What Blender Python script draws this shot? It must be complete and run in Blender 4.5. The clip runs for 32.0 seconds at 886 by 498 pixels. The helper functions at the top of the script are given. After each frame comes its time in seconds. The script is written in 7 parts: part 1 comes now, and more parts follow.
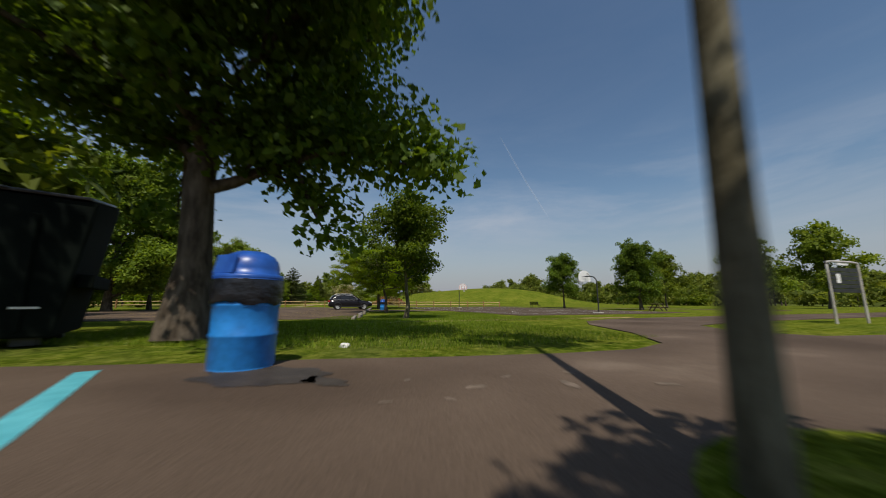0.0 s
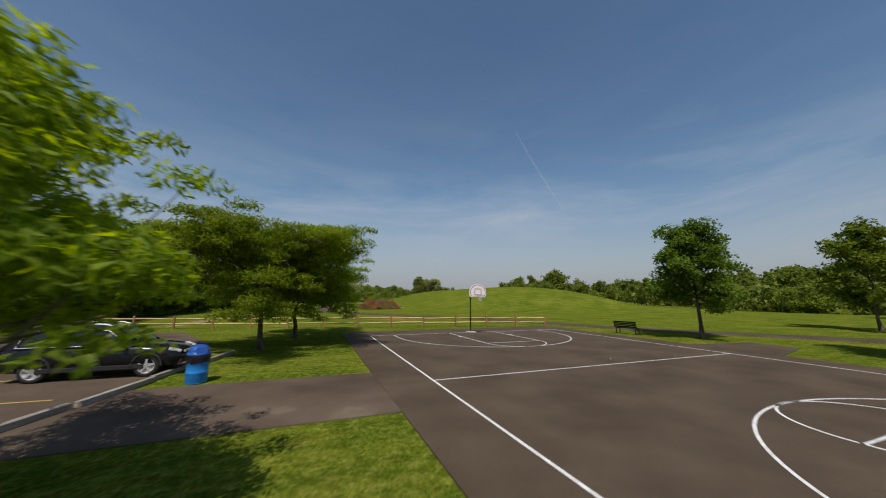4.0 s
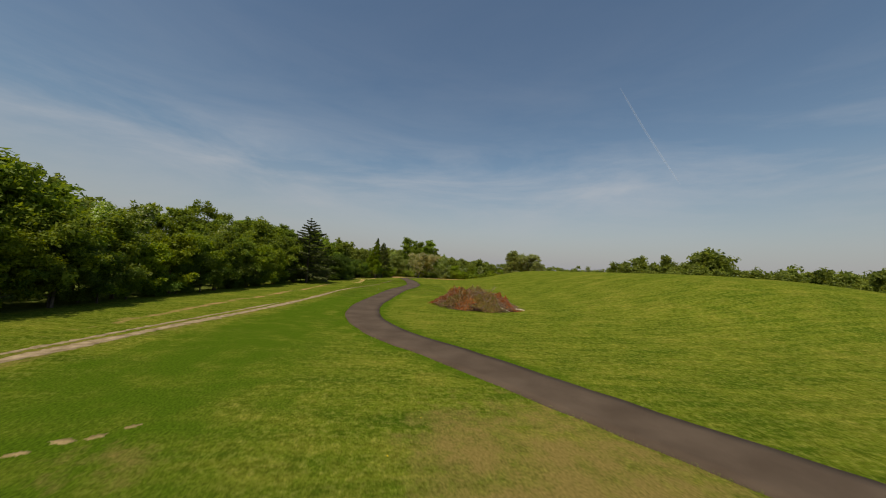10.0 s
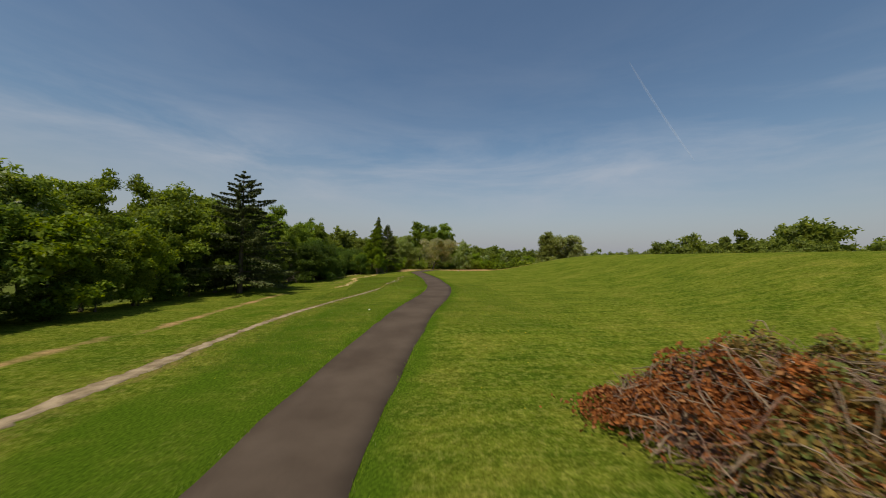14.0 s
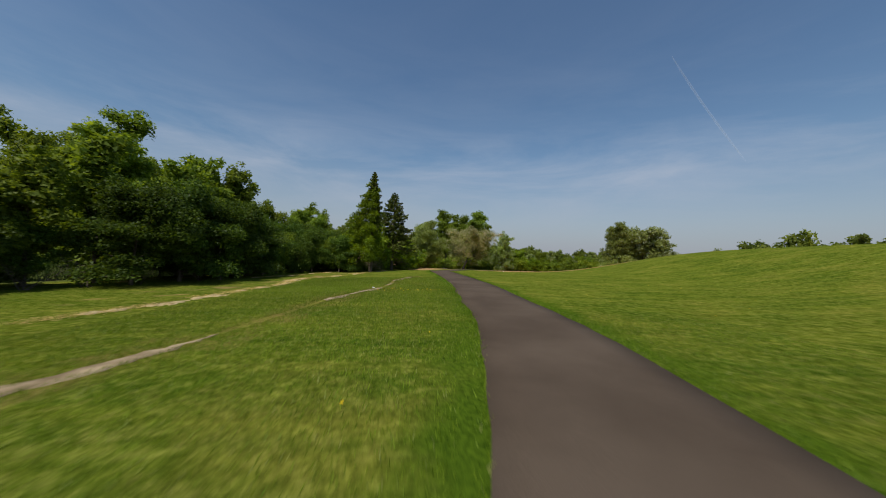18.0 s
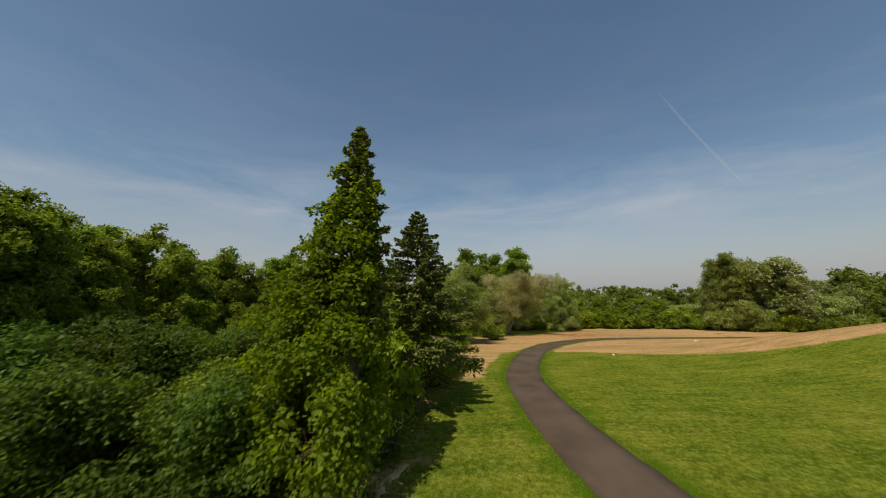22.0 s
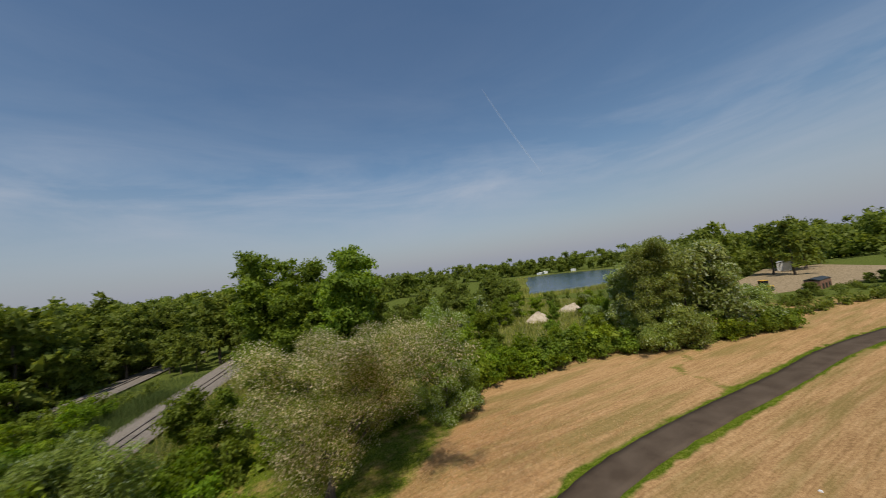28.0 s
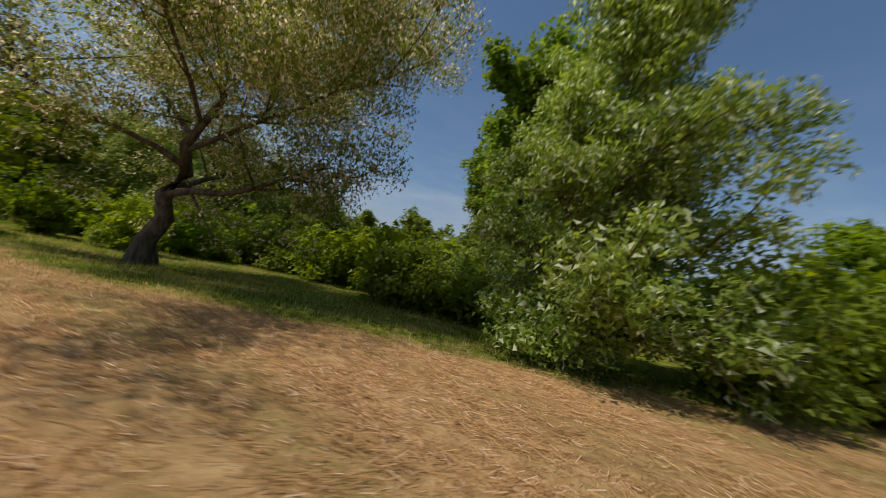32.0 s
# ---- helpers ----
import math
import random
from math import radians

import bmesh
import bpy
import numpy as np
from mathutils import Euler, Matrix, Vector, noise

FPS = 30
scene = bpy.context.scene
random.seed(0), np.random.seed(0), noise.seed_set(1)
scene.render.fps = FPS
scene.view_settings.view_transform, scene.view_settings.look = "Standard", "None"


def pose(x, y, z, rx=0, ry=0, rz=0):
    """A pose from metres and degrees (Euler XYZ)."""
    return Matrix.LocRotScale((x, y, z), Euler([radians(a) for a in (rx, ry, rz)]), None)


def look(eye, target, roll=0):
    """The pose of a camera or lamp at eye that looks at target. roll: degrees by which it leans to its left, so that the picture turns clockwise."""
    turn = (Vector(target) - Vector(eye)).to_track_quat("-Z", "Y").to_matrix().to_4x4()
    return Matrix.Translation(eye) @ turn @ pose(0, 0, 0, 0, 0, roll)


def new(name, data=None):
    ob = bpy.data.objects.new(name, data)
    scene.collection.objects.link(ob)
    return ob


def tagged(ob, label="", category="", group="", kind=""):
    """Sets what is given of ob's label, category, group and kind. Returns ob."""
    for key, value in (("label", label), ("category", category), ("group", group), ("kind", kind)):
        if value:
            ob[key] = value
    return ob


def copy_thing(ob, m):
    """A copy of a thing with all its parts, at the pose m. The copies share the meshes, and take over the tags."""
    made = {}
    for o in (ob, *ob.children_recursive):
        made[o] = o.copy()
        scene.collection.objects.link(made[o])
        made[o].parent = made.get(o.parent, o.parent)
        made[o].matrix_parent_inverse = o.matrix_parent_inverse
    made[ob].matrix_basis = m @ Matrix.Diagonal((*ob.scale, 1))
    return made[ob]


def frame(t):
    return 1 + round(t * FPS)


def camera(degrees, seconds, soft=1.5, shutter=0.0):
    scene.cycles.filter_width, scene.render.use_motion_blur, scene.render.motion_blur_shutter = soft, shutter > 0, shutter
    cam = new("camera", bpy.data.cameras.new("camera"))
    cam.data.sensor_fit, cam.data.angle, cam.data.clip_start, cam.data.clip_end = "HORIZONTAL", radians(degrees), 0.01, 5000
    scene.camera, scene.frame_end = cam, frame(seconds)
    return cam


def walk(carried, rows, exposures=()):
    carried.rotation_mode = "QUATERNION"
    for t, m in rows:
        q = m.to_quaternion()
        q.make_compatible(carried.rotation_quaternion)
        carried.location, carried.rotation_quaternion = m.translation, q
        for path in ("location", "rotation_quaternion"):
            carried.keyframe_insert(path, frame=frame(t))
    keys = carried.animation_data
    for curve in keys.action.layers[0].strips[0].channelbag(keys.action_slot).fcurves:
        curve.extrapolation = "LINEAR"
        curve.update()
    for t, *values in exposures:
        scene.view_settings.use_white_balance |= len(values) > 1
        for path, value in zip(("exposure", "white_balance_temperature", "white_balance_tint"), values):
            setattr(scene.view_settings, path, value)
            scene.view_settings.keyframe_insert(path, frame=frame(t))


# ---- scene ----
cam = camera(107.5, 32.0, 1.0, 0.3)
PATH = [
    (0, (-22.839, -45.612, 0.911), (-22.046, -43.804, 1.231), 0.2),
    (0.5, (-21.656, -42.582, 0.942), (-20.851, -40.779, 1.262), 0.0),
    (1, (-20.16, -39.496, 1.047), (-19.352, -37.695, 1.369), -0.4),
    (1.5, (-18.367, -36.523, 1.338), (-17.572, -34.714, 1.651), -0.4),
    (2, (-17.015, -33.504, 1.478), (-16.22, -31.697, 1.798), -0.5),
    (2.5, (-15.512, -30.656, 1.76), (-14.728, -28.844, 2.081), -0.6),
    (3, (-14.367, -27.887, 2.049), (-13.578, -26.076, 2.363), -0.5),
    (3.5, (-12.852, -25.353, 2.326), (-12.089, -23.53, 2.634), -0.2),
    (5.5, (-6.859, -15.461, 3.468), (-6.371, -13.537, 3.713), 3.3),
    (6, (-5.642, -12.757, 3.755), (-5.25, -10.808, 3.978), 4.8),
    (6.5, (-4.799, -10.271, 4.034), (-4.483, -8.307, 4.237), 5.9),
    (7, (-4.368, -7.122, 4.289), (-4.1, -5.149, 4.472), 6.3),
    (7.5, (-4.126, -3.87, 4.145), (-3.887, -1.893, 4.32), 6.3),
    (8, (-4.203, -0.053, 4.161), (-3.98, 1.928, 4.327), 5.7),
    (8.5, (-4.468, 3.532, 4.186), (-4.251, 5.514, 4.341), 5.2),
    (9, (-4.91, 7.264, 4.145), (-4.692, 9.247, 4.29), 4.6),
    (9.5, (-5.375, 11.238, 4.084), (-5.152, 13.221, 4.22), 4.3),
    (10, (-6.158, 14.209, 4.386), (-5.928, 16.192, 4.509), 3.5),
    (10.5, (-6.792, 17.686, 4.693), (-6.557, 19.669, 4.797), 3.3),
    (11, (-7.17, 21.471, 4.8), (-6.936, 23.455, 4.89), 2.9),
    (11.5, (-7.211, 25.497, 4.777), (-6.985, 27.483, 4.858), 2.5),
    (12, (-7.453, 29.422, 4.59), (-7.233, 31.408, 4.663), 2.8),
    (12.5, (-7.552, 33.478, 4.352), (-7.34, 35.466, 4.42), 3.1),
    (13, (-7.471, 37.714, 4.315), (-7.265, 39.702, 4.378), 2.5),
    (13.5, (-7.433, 41.935, 4.267), (-7.234, 43.924, 4.328), 1.6),
    (15.5, (-6.497, 57.406, 4.155), (-6.339, 59.4, 4.165), 1.3),
    (16, (-6.592, 61.56, 3.744), (-6.45, 63.554, 3.752), 1.2),
    (16.5, (-6.392, 65.746, 3.098), (-6.275, 67.742, 3.118), 1.3),
    (17, (-6.215, 69.96, 2.591), (-6.134, 71.958, 2.624), 1.5),
    (17.5, (-6.088, 74.258, 2.322), (-6.04, 76.257, 2.369), 2.1),
    (18, (-6.32, 78.965, 2.182), (-6.299, 80.963, 2.245), 2.4),
    (18.5, (-7.245, 84.077, 2.005), (-7.24, 86.074, 2.105), 2.0),
    (19, (-8.391, 89.148, 2.184), (-8.395, 91.143, 2.323), 1.8),
    (19.5, (-9.44, 93.603, 2.581), (-9.452, 95.595, 2.767), 1.4),
    (20, (-10.545, 98.076, 3.242), (-10.551, 100.061, 3.485), 0.8),
    (20.5, (-11.468, 101.895, 3.984), (-11.465, 103.874, 4.271), -0.1),
    (21, (-12.125, 104.824, 4.863), (-12.118, 106.8, 5.167), -0.5),
    (21.5, (-12.236, 107.137, 5.718), (-12.237, 109.112, 6.03), -0.8),
    (22, (-11.98, 109.42, 6.725), (-11.99, 111.398, 7.026), -0.4),
    (22.5, (-11.623, 112.032, 7.923), (-11.64, 114.011, 8.212), -0.1),
    (23, (-11.029, 114.524, 9.176), (-11.052, 116.506, 9.441), 0.5),
    (23.5, (-10.441, 117.172, 10.441), (-10.462, 119.158, 10.676), 0.9),
    (24, (-9.817, 119.598, 11.871), (-9.831, 121.587, 12.076), 0.8),
    (24.5, (-9.252, 122.794, 13.172), (-9.245, 124.786, 13.347), 0.7),
    (26.5, (-4.046, 136.747, 14.526), (-3.907, 138.734, 14.708), -1.2),
    (27, (-3.075, 141.342, 15.243), (-2.756, 143.308, 15.42), -3.2),
    (27.5, (-1.928, 146.331, 15.439), (-1.336, 148.234, 15.604), -5.6),
    (28, (-0.167, 150.95, 15.102), (0.691, 152.751, 15.246), -7.0),
    (28.5, (2.52, 154.655, 14.253), (3.542, 156.369, 14.382), -7.3),
    (29, (4.924, 157.704, 12.515), (6.004, 159.382, 12.652), -6.5),
    (29.5, (7.703, 160.415, 10.08), (8.731, 162.121, 10.257), -5.0),
    (30, (10.434, 163.113, 7.597), (11.263, 164.919, 7.825), -2.8),
    (30.5, (12.887, 165.135, 5.803), (13.343, 167.066, 6.056), -0.2),
    (31, (14.795, 168.319, 3.951), (14.703, 170.303, 4.183), 5.5),
    (31.5, (16.197, 172.08, 1.781), (15.506, 173.94, 2.028), 7.9),
    (32, (16.706, 175.786, 0.639), (15.438, 177.318, 0.855), 11.5),
]
walk(cam, [(t, look(eye, target, roll)) for t, eye, target, roll in PATH], [(0, 0.0, 6750, 10), (1, 0.0, 6350, 10), (2.5, 0.0, 6750, 10), (3.5, 0.0, 6750, 10), (5.5, 0.0, 5750, 10), (7.0, 0.0, 5750, 10), (8.5, 0.0, 7100, 10), (10, 0.03, 7400, 10), (12, 0.0, 7050, 10), (13.5, 0.0, 7000, 10), (15.5, 0.0, 6500, 10), (19.5, 0.0, 6400, 10), (21.0, 0.1, 7100, 10), (23.5, 0.1, 7300, 10), (24.5, 0.06, 7300, 10), (26.5, 0.0, 6800, 10), (29, 0.0, 6550, 10), (32, 0.0, 6500, 10)])

# ---- light, sky and exposure ----
SUN_AZ, SUN_EL = math.atan2(-0.85, -1.75), radians(58.5)
world = bpy.data.worlds.new("sky")
scene.world = world
world.use_nodes = True


def wire(tree, a, b):
    tree.links.new(a, b)


def sky_nodes():
    t = world.node_tree
    t.nodes.clear()
    out = t.nodes.new("ShaderNodeOutputWorld")
    bg = t.nodes.new("ShaderNodeBackground")
    bg.inputs["Strength"].default_value = 0.09
    sky = t.nodes.new("ShaderNodeTexSky")
    sky.sky_type, sky.sun_disc = "NISHITA", False
    sky.sun_elevation, sky.sun_rotation = SUN_EL, SUN_AZ % (2 * math.pi)
    sky.air_density, sky.dust_density, sky.ozone_density, sky.altitude = 1.25, 0.9, 1.6, 200
    co = t.nodes.new("ShaderNodeTexCoord")
    mp = t.nodes.new("ShaderNodeMapping")
    mp.inputs["Scale"].default_value = (1.0, 1.0, 4.6)
    mp.inputs["Rotation"].default_value = (0.0, radians(4), 0.0)
    n1 = t.nodes.new("ShaderNodeTexNoise")
    n1.inputs["Scale"].default_value, n1.inputs["Detail"].default_value, n1.inputs["Roughness"].default_value = 1.7, 7, 0.62
    n1.inputs["Distortion"].default_value = 0.5
    r1 = t.nodes.new("ShaderNodeMapRange")
    r1.inputs["From Min"].default_value, r1.inputs["From Max"].default_value = 0.40, 0.72
    r1.inputs["To Max"].default_value = 0.5
    xyz = t.nodes.new("ShaderNodeSeparateXYZ")
    wire(t, co.outputs["Generated"], xyz.inputs["Vector"])
    bank = t.nodes.new("ShaderNodeValToRGB")
    el = bank.color_ramp.elements
    el[0].position, el[0].color = 0.05, (0.2, 0.2, 0.2, 1)
    el[1].position, el[1].color = 0.25, (1, 1, 1, 1)
    el.new(0.38).color = (0.16, 0.16, 0.16, 1)
    el.new(0.6).color = (0.04, 0.04, 0.04, 1)
    wire(t, xyz.outputs["Z"], bank.inputs["Fac"])
    veil = t.nodes.new("ShaderNodeMath")
    veil.operation = "MULTIPLY"
    wire(t, r1.outputs["Result"], veil.inputs[0])
    wire(t, bank.outputs["Color"], veil.inputs[1])
    mix = t.nodes.new("ShaderNodeMixRGB")
    mix.inputs["Color2"].default_value = (6.3, 6.5, 7.1, 1)
    wire(t, co.outputs["Generated"], mp.inputs["Vector"])
    wire(t, mp.outputs["Vector"], n1.inputs["Vector"])
    wire(t, n1.outputs["Fac"], r1.inputs["Value"])
    wire(t, veil.outputs["Value"], mix.inputs["Fac"])
    deep = t.nodes.new("ShaderNodeHueSaturation")
    deep.inputs["Saturation"].default_value = 1.12
    wire(t, sky.outputs["Color"], deep.inputs["Color"])
    wire(t, deep.outputs["Color"], mix.inputs["Color1"])
    haze = t.nodes.new("ShaderNodeValToRGB")
    hz = haze.color_ramp.elements
    hz[0].position, hz[0].color = 0.0, (0.97, 0.97, 0.97, 1)
    hz[1].position, hz[1].color = 0.30, (0, 0, 0, 1)
    hz.new(0.12).color = (0.5, 0.5, 0.5, 1)
    wire(t, xyz.outputs["Z"], haze.inputs["Fac"])
    low = t.nodes.new("ShaderNodeMixRGB")
    low.inputs["Color2"].default_value = (3.2, 3.5, 4.4, 1)
    wire(t, haze.outputs["Color"], low.inputs["Fac"])
    wire(t, mix.outputs["Color"], low.inputs["Color1"])
    wire(t, low.outputs["Color"], bg.inputs["Color"])
    wire(t, bg.outputs["Background"], out.inputs["Surface"])


sky_nodes()
sun = new("sun", bpy.data.lights.new("sun", "SUN"))
sun.data.energy, sun.data.angle, sun.data.color = 3.6, radians(0.6), (1.0, 0.95, 0.86)
sun.matrix_world = look((0, 0, 60), (0.85, 1.75, 60 - math.hypot(0.85, 1.75) * math.tan(SUN_EL)))

# ---- materials ----
MATS = {}


def nodes_of(m):
    m.use_nodes = True
    return m.node_tree, m.node_tree.nodes["Principled BSDF"]


def mat(name, c1, c2, scale=4.0, rough=0.8, metal=0.0, bump=0.25, fine=60.0, c3=None, grime=0.6, stretch=(1, 1, 1), random_tint=0.0, spec=0.5, coat=0.0):
    """A surface of two or three colours mixed at two scales, with fine relief."""
    m = bpy.data.materials.new(name)
    t, b = nodes_of(m)
    geo = t.nodes.new("ShaderNodeNewGeometry")
    mp = t.nodes.new("ShaderNodeMapping")
    mp.inputs["Scale"].default_value = stretch
    wire(t, geo.outputs["Position"], mp.inputs["Vector"])
    n1 = t.nodes.new("ShaderNodeTexNoise")
    n1.inputs["Scale"].default_value, n1.inputs["Detail"].default_value = scale, 6
    n2 = t.nodes.new("ShaderNodeTexNoise")
    n2.inputs["Scale"].default_value, n2.inputs["Detail"].default_value = fine, 5
    for n in (n1, n2):
        wire(t, mp.outputs["Vector"], n.inputs["Vector"])
    ramp = t.nodes.new("ShaderNodeValToRGB")
    ramp.color_ramp.elements[0].color, ramp.color_ramp.elements[0].position = (*c1, 1), 0.35
    ramp.color_ramp.elements[1].color, ramp.color_ramp.elements[1].position = (*c2, 1), 0.65
    if c3:
        e = ramp.color_ramp.elements.new(0.8)
        e.color = (*c3, 1)
    wire(t, n1.outputs["Fac"], ramp.inputs["Fac"])
    hsv = t.nodes.new("ShaderNodeHueSaturation")
    rng = t.nodes.new("ShaderNodeMapRange")
    rng.inputs["To Min"].default_value, rng.inputs["To Max"].default_value = 1 - grime * 0.6, 1 + grime * 0.6
    wire(t, n2.outputs["Fac"], rng.inputs["Value"])
    val = rng.outputs["Result"]
    if random_tint:
        info = t.nodes.new("ShaderNodeObjectInfo")
        r2 = t.nodes.new("ShaderNodeMapRange")
        r2.inputs["To Min"].default_value, r2.inputs["To Max"].default_value = 1 - random_tint, 1 + random_tint
        wire(t, info.outputs["Random"], r2.inputs["Value"])
        mul = t.nodes.new("ShaderNodeMath")
        mul.operation = "MULTIPLY"
        wire(t, val, mul.inputs[0])
        wire(t, r2.outputs["Result"], mul.inputs[1])
        val = mul.outputs["Value"]
    wire(t, val, hsv.inputs["Value"])
    wire(t, ramp.outputs["Color"], hsv.inputs["Color"])
    wire(t, hsv.outputs["Color"], b.inputs["Base Color"])
    b.inputs["Roughness"].default_value, b.inputs["Metallic"].default_value = rough, metal
    b.inputs["Specular IOR Level"].default_value, b.inputs["Coat Weight"].default_value = spec, coat
    if bump:
        bp = t.nodes.new("ShaderNodeBump")
        bp.inputs["Strength"].default_value, bp.inputs["Distance"].default_value = bump, 0.02
        wire(t, n2.outputs["Fac"], bp.inputs["Height"])
        wire(t, bp.outputs["Normal"], b.inputs["Normal"])
    MATS[name] = m
    return m


def leaf_mat(name, dark, light, tip=None, tip_share=0.0, through_light=0.35, rough=0.5):
    """Leaves: a tint for each leaf, a tint for each plant, light that shines through."""
    m = bpy.data.materials.new(name)
    dark, light = [(c[0] * 1.4, c[1] * 1.28, c[2] * 0.95) for c in (dark, light)]
    through_light += 0.06
    t, b = nodes_of(m)
    geo, info = t.nodes.new("ShaderNodeNewGeometry"), t.nodes.new("ShaderNodeObjectInfo")
    ramp = t.nodes.new("ShaderNodeValToRGB")
    ramp.color_ramp.elements[0].color = (*dark, 1)
    ramp.color_ramp.elements[1].color = (*light, 1)
    if tip:
        ramp.color_ramp.elements[1].position = 1 - tip_share - 0.02
        ramp.color_ramp.elements.new(1 - tip_share).color = (*tip, 1)
    wire(t, geo.outputs["Random Per Island"], ramp.inputs["Fac"])
    hsv = t.nodes.new("ShaderNodeHueSaturation")
    for key, lo, hi, src in (("Value", 0.84, 1.16, info.outputs["Random"]), ("Hue", 0.488, 0.508, info.outputs["Random"])):
        r = t.nodes.new("ShaderNodeMapRange")
        r.inputs["To Min"].default_value, r.inputs["To Max"].default_value = lo, hi
        wire(t, src, r.inputs["Value"])
        wire(t, r.outputs["Result"], hsv.inputs[key])
    patch = t.nodes.new("ShaderNodeTexNoise")
    patch.inputs["Scale"].default_value, patch.inputs["Detail"].default_value = 0.16, 2
    wire(t, geo.outputs["Position"], patch.inputs["Vector"])
    pr = t.nodes.new("ShaderNodeMapRange")
    pr.inputs["From Min"].default_value, pr.inputs["From Max"].default_value = 0.3, 0.7
    pr.inputs["To Min"].default_value, pr.inputs["To Max"].default_value = 0.72, 1.25
    wire(t, patch.outputs["Fac"], pr.inputs["Value"])
    tone = t.nodes.new("ShaderNodeHueSaturation")
    wire(t, pr.outputs["Result"], tone.inputs["Value"])
    wire(t, ramp.outputs["Color"], tone.inputs["Color"])
    wire(t, tone.outputs["Color"], hsv.inputs["Color"])
    wire(t, hsv.outputs["Color"], b.inputs["Base Color"])
    b.inputs["Roughness"].default_value = rough
    b.inputs["Specular IOR Level"].default_value = 0.15
    tr = t.nodes.new("ShaderNodeBsdfTranslucent")
    glow = t.nodes.new("ShaderNodeHueSaturation")
    glow.inputs["Value"].default_value, glow.inputs["Saturation"].default_value, glow.inputs["Hue"].default_value = 1.5, 1.1, 0.485
    wire(t, hsv.outputs["Color"], glow.inputs["Color"])
    wire(t, glow.outputs["Color"], tr.inputs["Color"])
    mix = t.nodes.new("ShaderNodeMixShader")
    mix.inputs["Fac"].default_value = through_light
    wire(t, b.outputs["BSDF"], mix.inputs[1])
    wire(t, tr.outputs["BSDF"], mix.inputs[2])
    wire(t, mix.outputs["Shader"], t.nodes["Material Output"].inputs["Surface"])
    MATS[name] = m
    return m


def ground_mat():
    """Lawn, cut straw, worn earth and lush verge, mixed by the masks on the sheet."""
    m = bpy.data.materials.new("lawn")
    t, b = nodes_of(m)
    geo = t.nodes.new("ShaderNodeNewGeometry")

    def noise_at(scale, detail=6, stretch=None, rough=0.55):
        n = t.nodes.new("ShaderNodeTexNoise")
        n.inputs["Scale"].default_value, n.inputs["Detail"].default_value, n.inputs["Roughness"].default_value = scale, detail, rough
        if stretch:
            mp = t.nodes.new("ShaderNodeMapping")
            mp.inputs["Scale"].default_value = stretch[:3]
            mp.inputs["Rotation"].default_value = (0, 0, stretch[3])
            wire(t, geo.outputs["Position"], mp.inputs["Vector"])
            wire(t, mp.outputs["Vector"], n.inputs["Vector"])
        else:
            wire(t, geo.outputs["Position"], n.inputs["Vector"])
        return n.outputs["Fac"]

    def ramp_of(fac, stops):
        r = t.nodes.new("ShaderNodeValToRGB")
        el = r.color_ramp.elements
        el[0].position, el[0].color = stops[0][0], (*stops[0][1], 1)
        el[1].position, el[1].color = stops[1][0], (*stops[1][1], 1)
        for p, c in stops[2:]:
            el.new(p).color = (*c, 1)
        wire(t, fac, r.inputs["Fac"])
        return r.outputs["Color"]

    def mixed(fac, a, c, mode="MIX"):
        n = t.nodes.new("ShaderNodeMixRGB")
        n.blend_type = mode
        if isinstance(fac, float):
            n.inputs["Fac"].default_value = fac
        else:
            wire(t, fac, n.inputs["Fac"])
        wire(t, a, n.inputs["Color1"])
        wire(t, c, n.inputs["Color2"])
        return n.outputs["Color"]

    def mask(name, lo, hi, rough_by):
        """A mask with an uneven border."""
        at = t.nodes.new("ShaderNodeAttribute")
        at.attribute_name = name
        add = t.nodes.new("ShaderNodeMath")
        add.operation = "ADD"
        wire(t, at.outputs["Fac"], add.inputs[0])
        wire(t, rough_by, add.inputs[1])
        r = t.nodes.new("ShaderNodeMapRange")
        r.inputs["From Min"].default_value, r.inputs["From Max"].default_value = lo, hi
        wire(t, add.outputs["Value"], r.inputs["Value"])
        return r.outputs["Result"]

    n_big, n_mid, n_small = noise_at(0.09, 4), noise_at(0.7, 6), noise_at(14, 6, None, 0.7)
    n_fine = noise_at(48, 4, None, 0.8)
    n_tuft = noise_at(4.2, 8, None, 0.78)
    mow = noise_at(1.0, 3, (0.16, 1.6, 1, 0.25))
    lawn = ramp_of(n_mid, [(0.33, (0.062, 0.088, 0.006)), (0.67, (0.155, 0.175, 0.012))])
    lawn = mixed(0.6, lawn, ramp_of(n_small, [(0.38, (0.012, 0.036, 0.003)), (0.52, (0.09, 0.13, 0.010)), (0.66, (0.27, 0.265, 0.055))]))
    lawn = mixed(0.35, lawn, ramp_of(n_big, [(0.38, (0.055, 0.105, 0.008)), (0.62, (0.19, 0.18, 0.028))]))
    lawn = mixed(0.42, lawn, ramp_of(noise_at(0.3, 7, None, 0.7), [(0.42, (0.022, 0.065, 0.004)), (0.52, (0.11, 0.14, 0.011)), (0.62, (0.28, 0.235, 0.04))]))
    lawn = mixed(0.25, lawn, ramp_of(mow, [(0.42, (0.045, 0.09, 0.008)), (0.58, (0.25, 0.255, 0.03))]))
    lawn = mixed(0.31, lawn, ramp_of(n_tuft, [(0.42, (0.025, 0.06, 0.004)), (0.5, (0.12, 0.155, 0.013)), (0.60, (0.38, 0.36, 0.075))]))
    lawn = mixed(0.9, ramp_of(n_big, [(0.0, (0, 0, 0)), (1.0, (0, 0, 0))]), lawn)
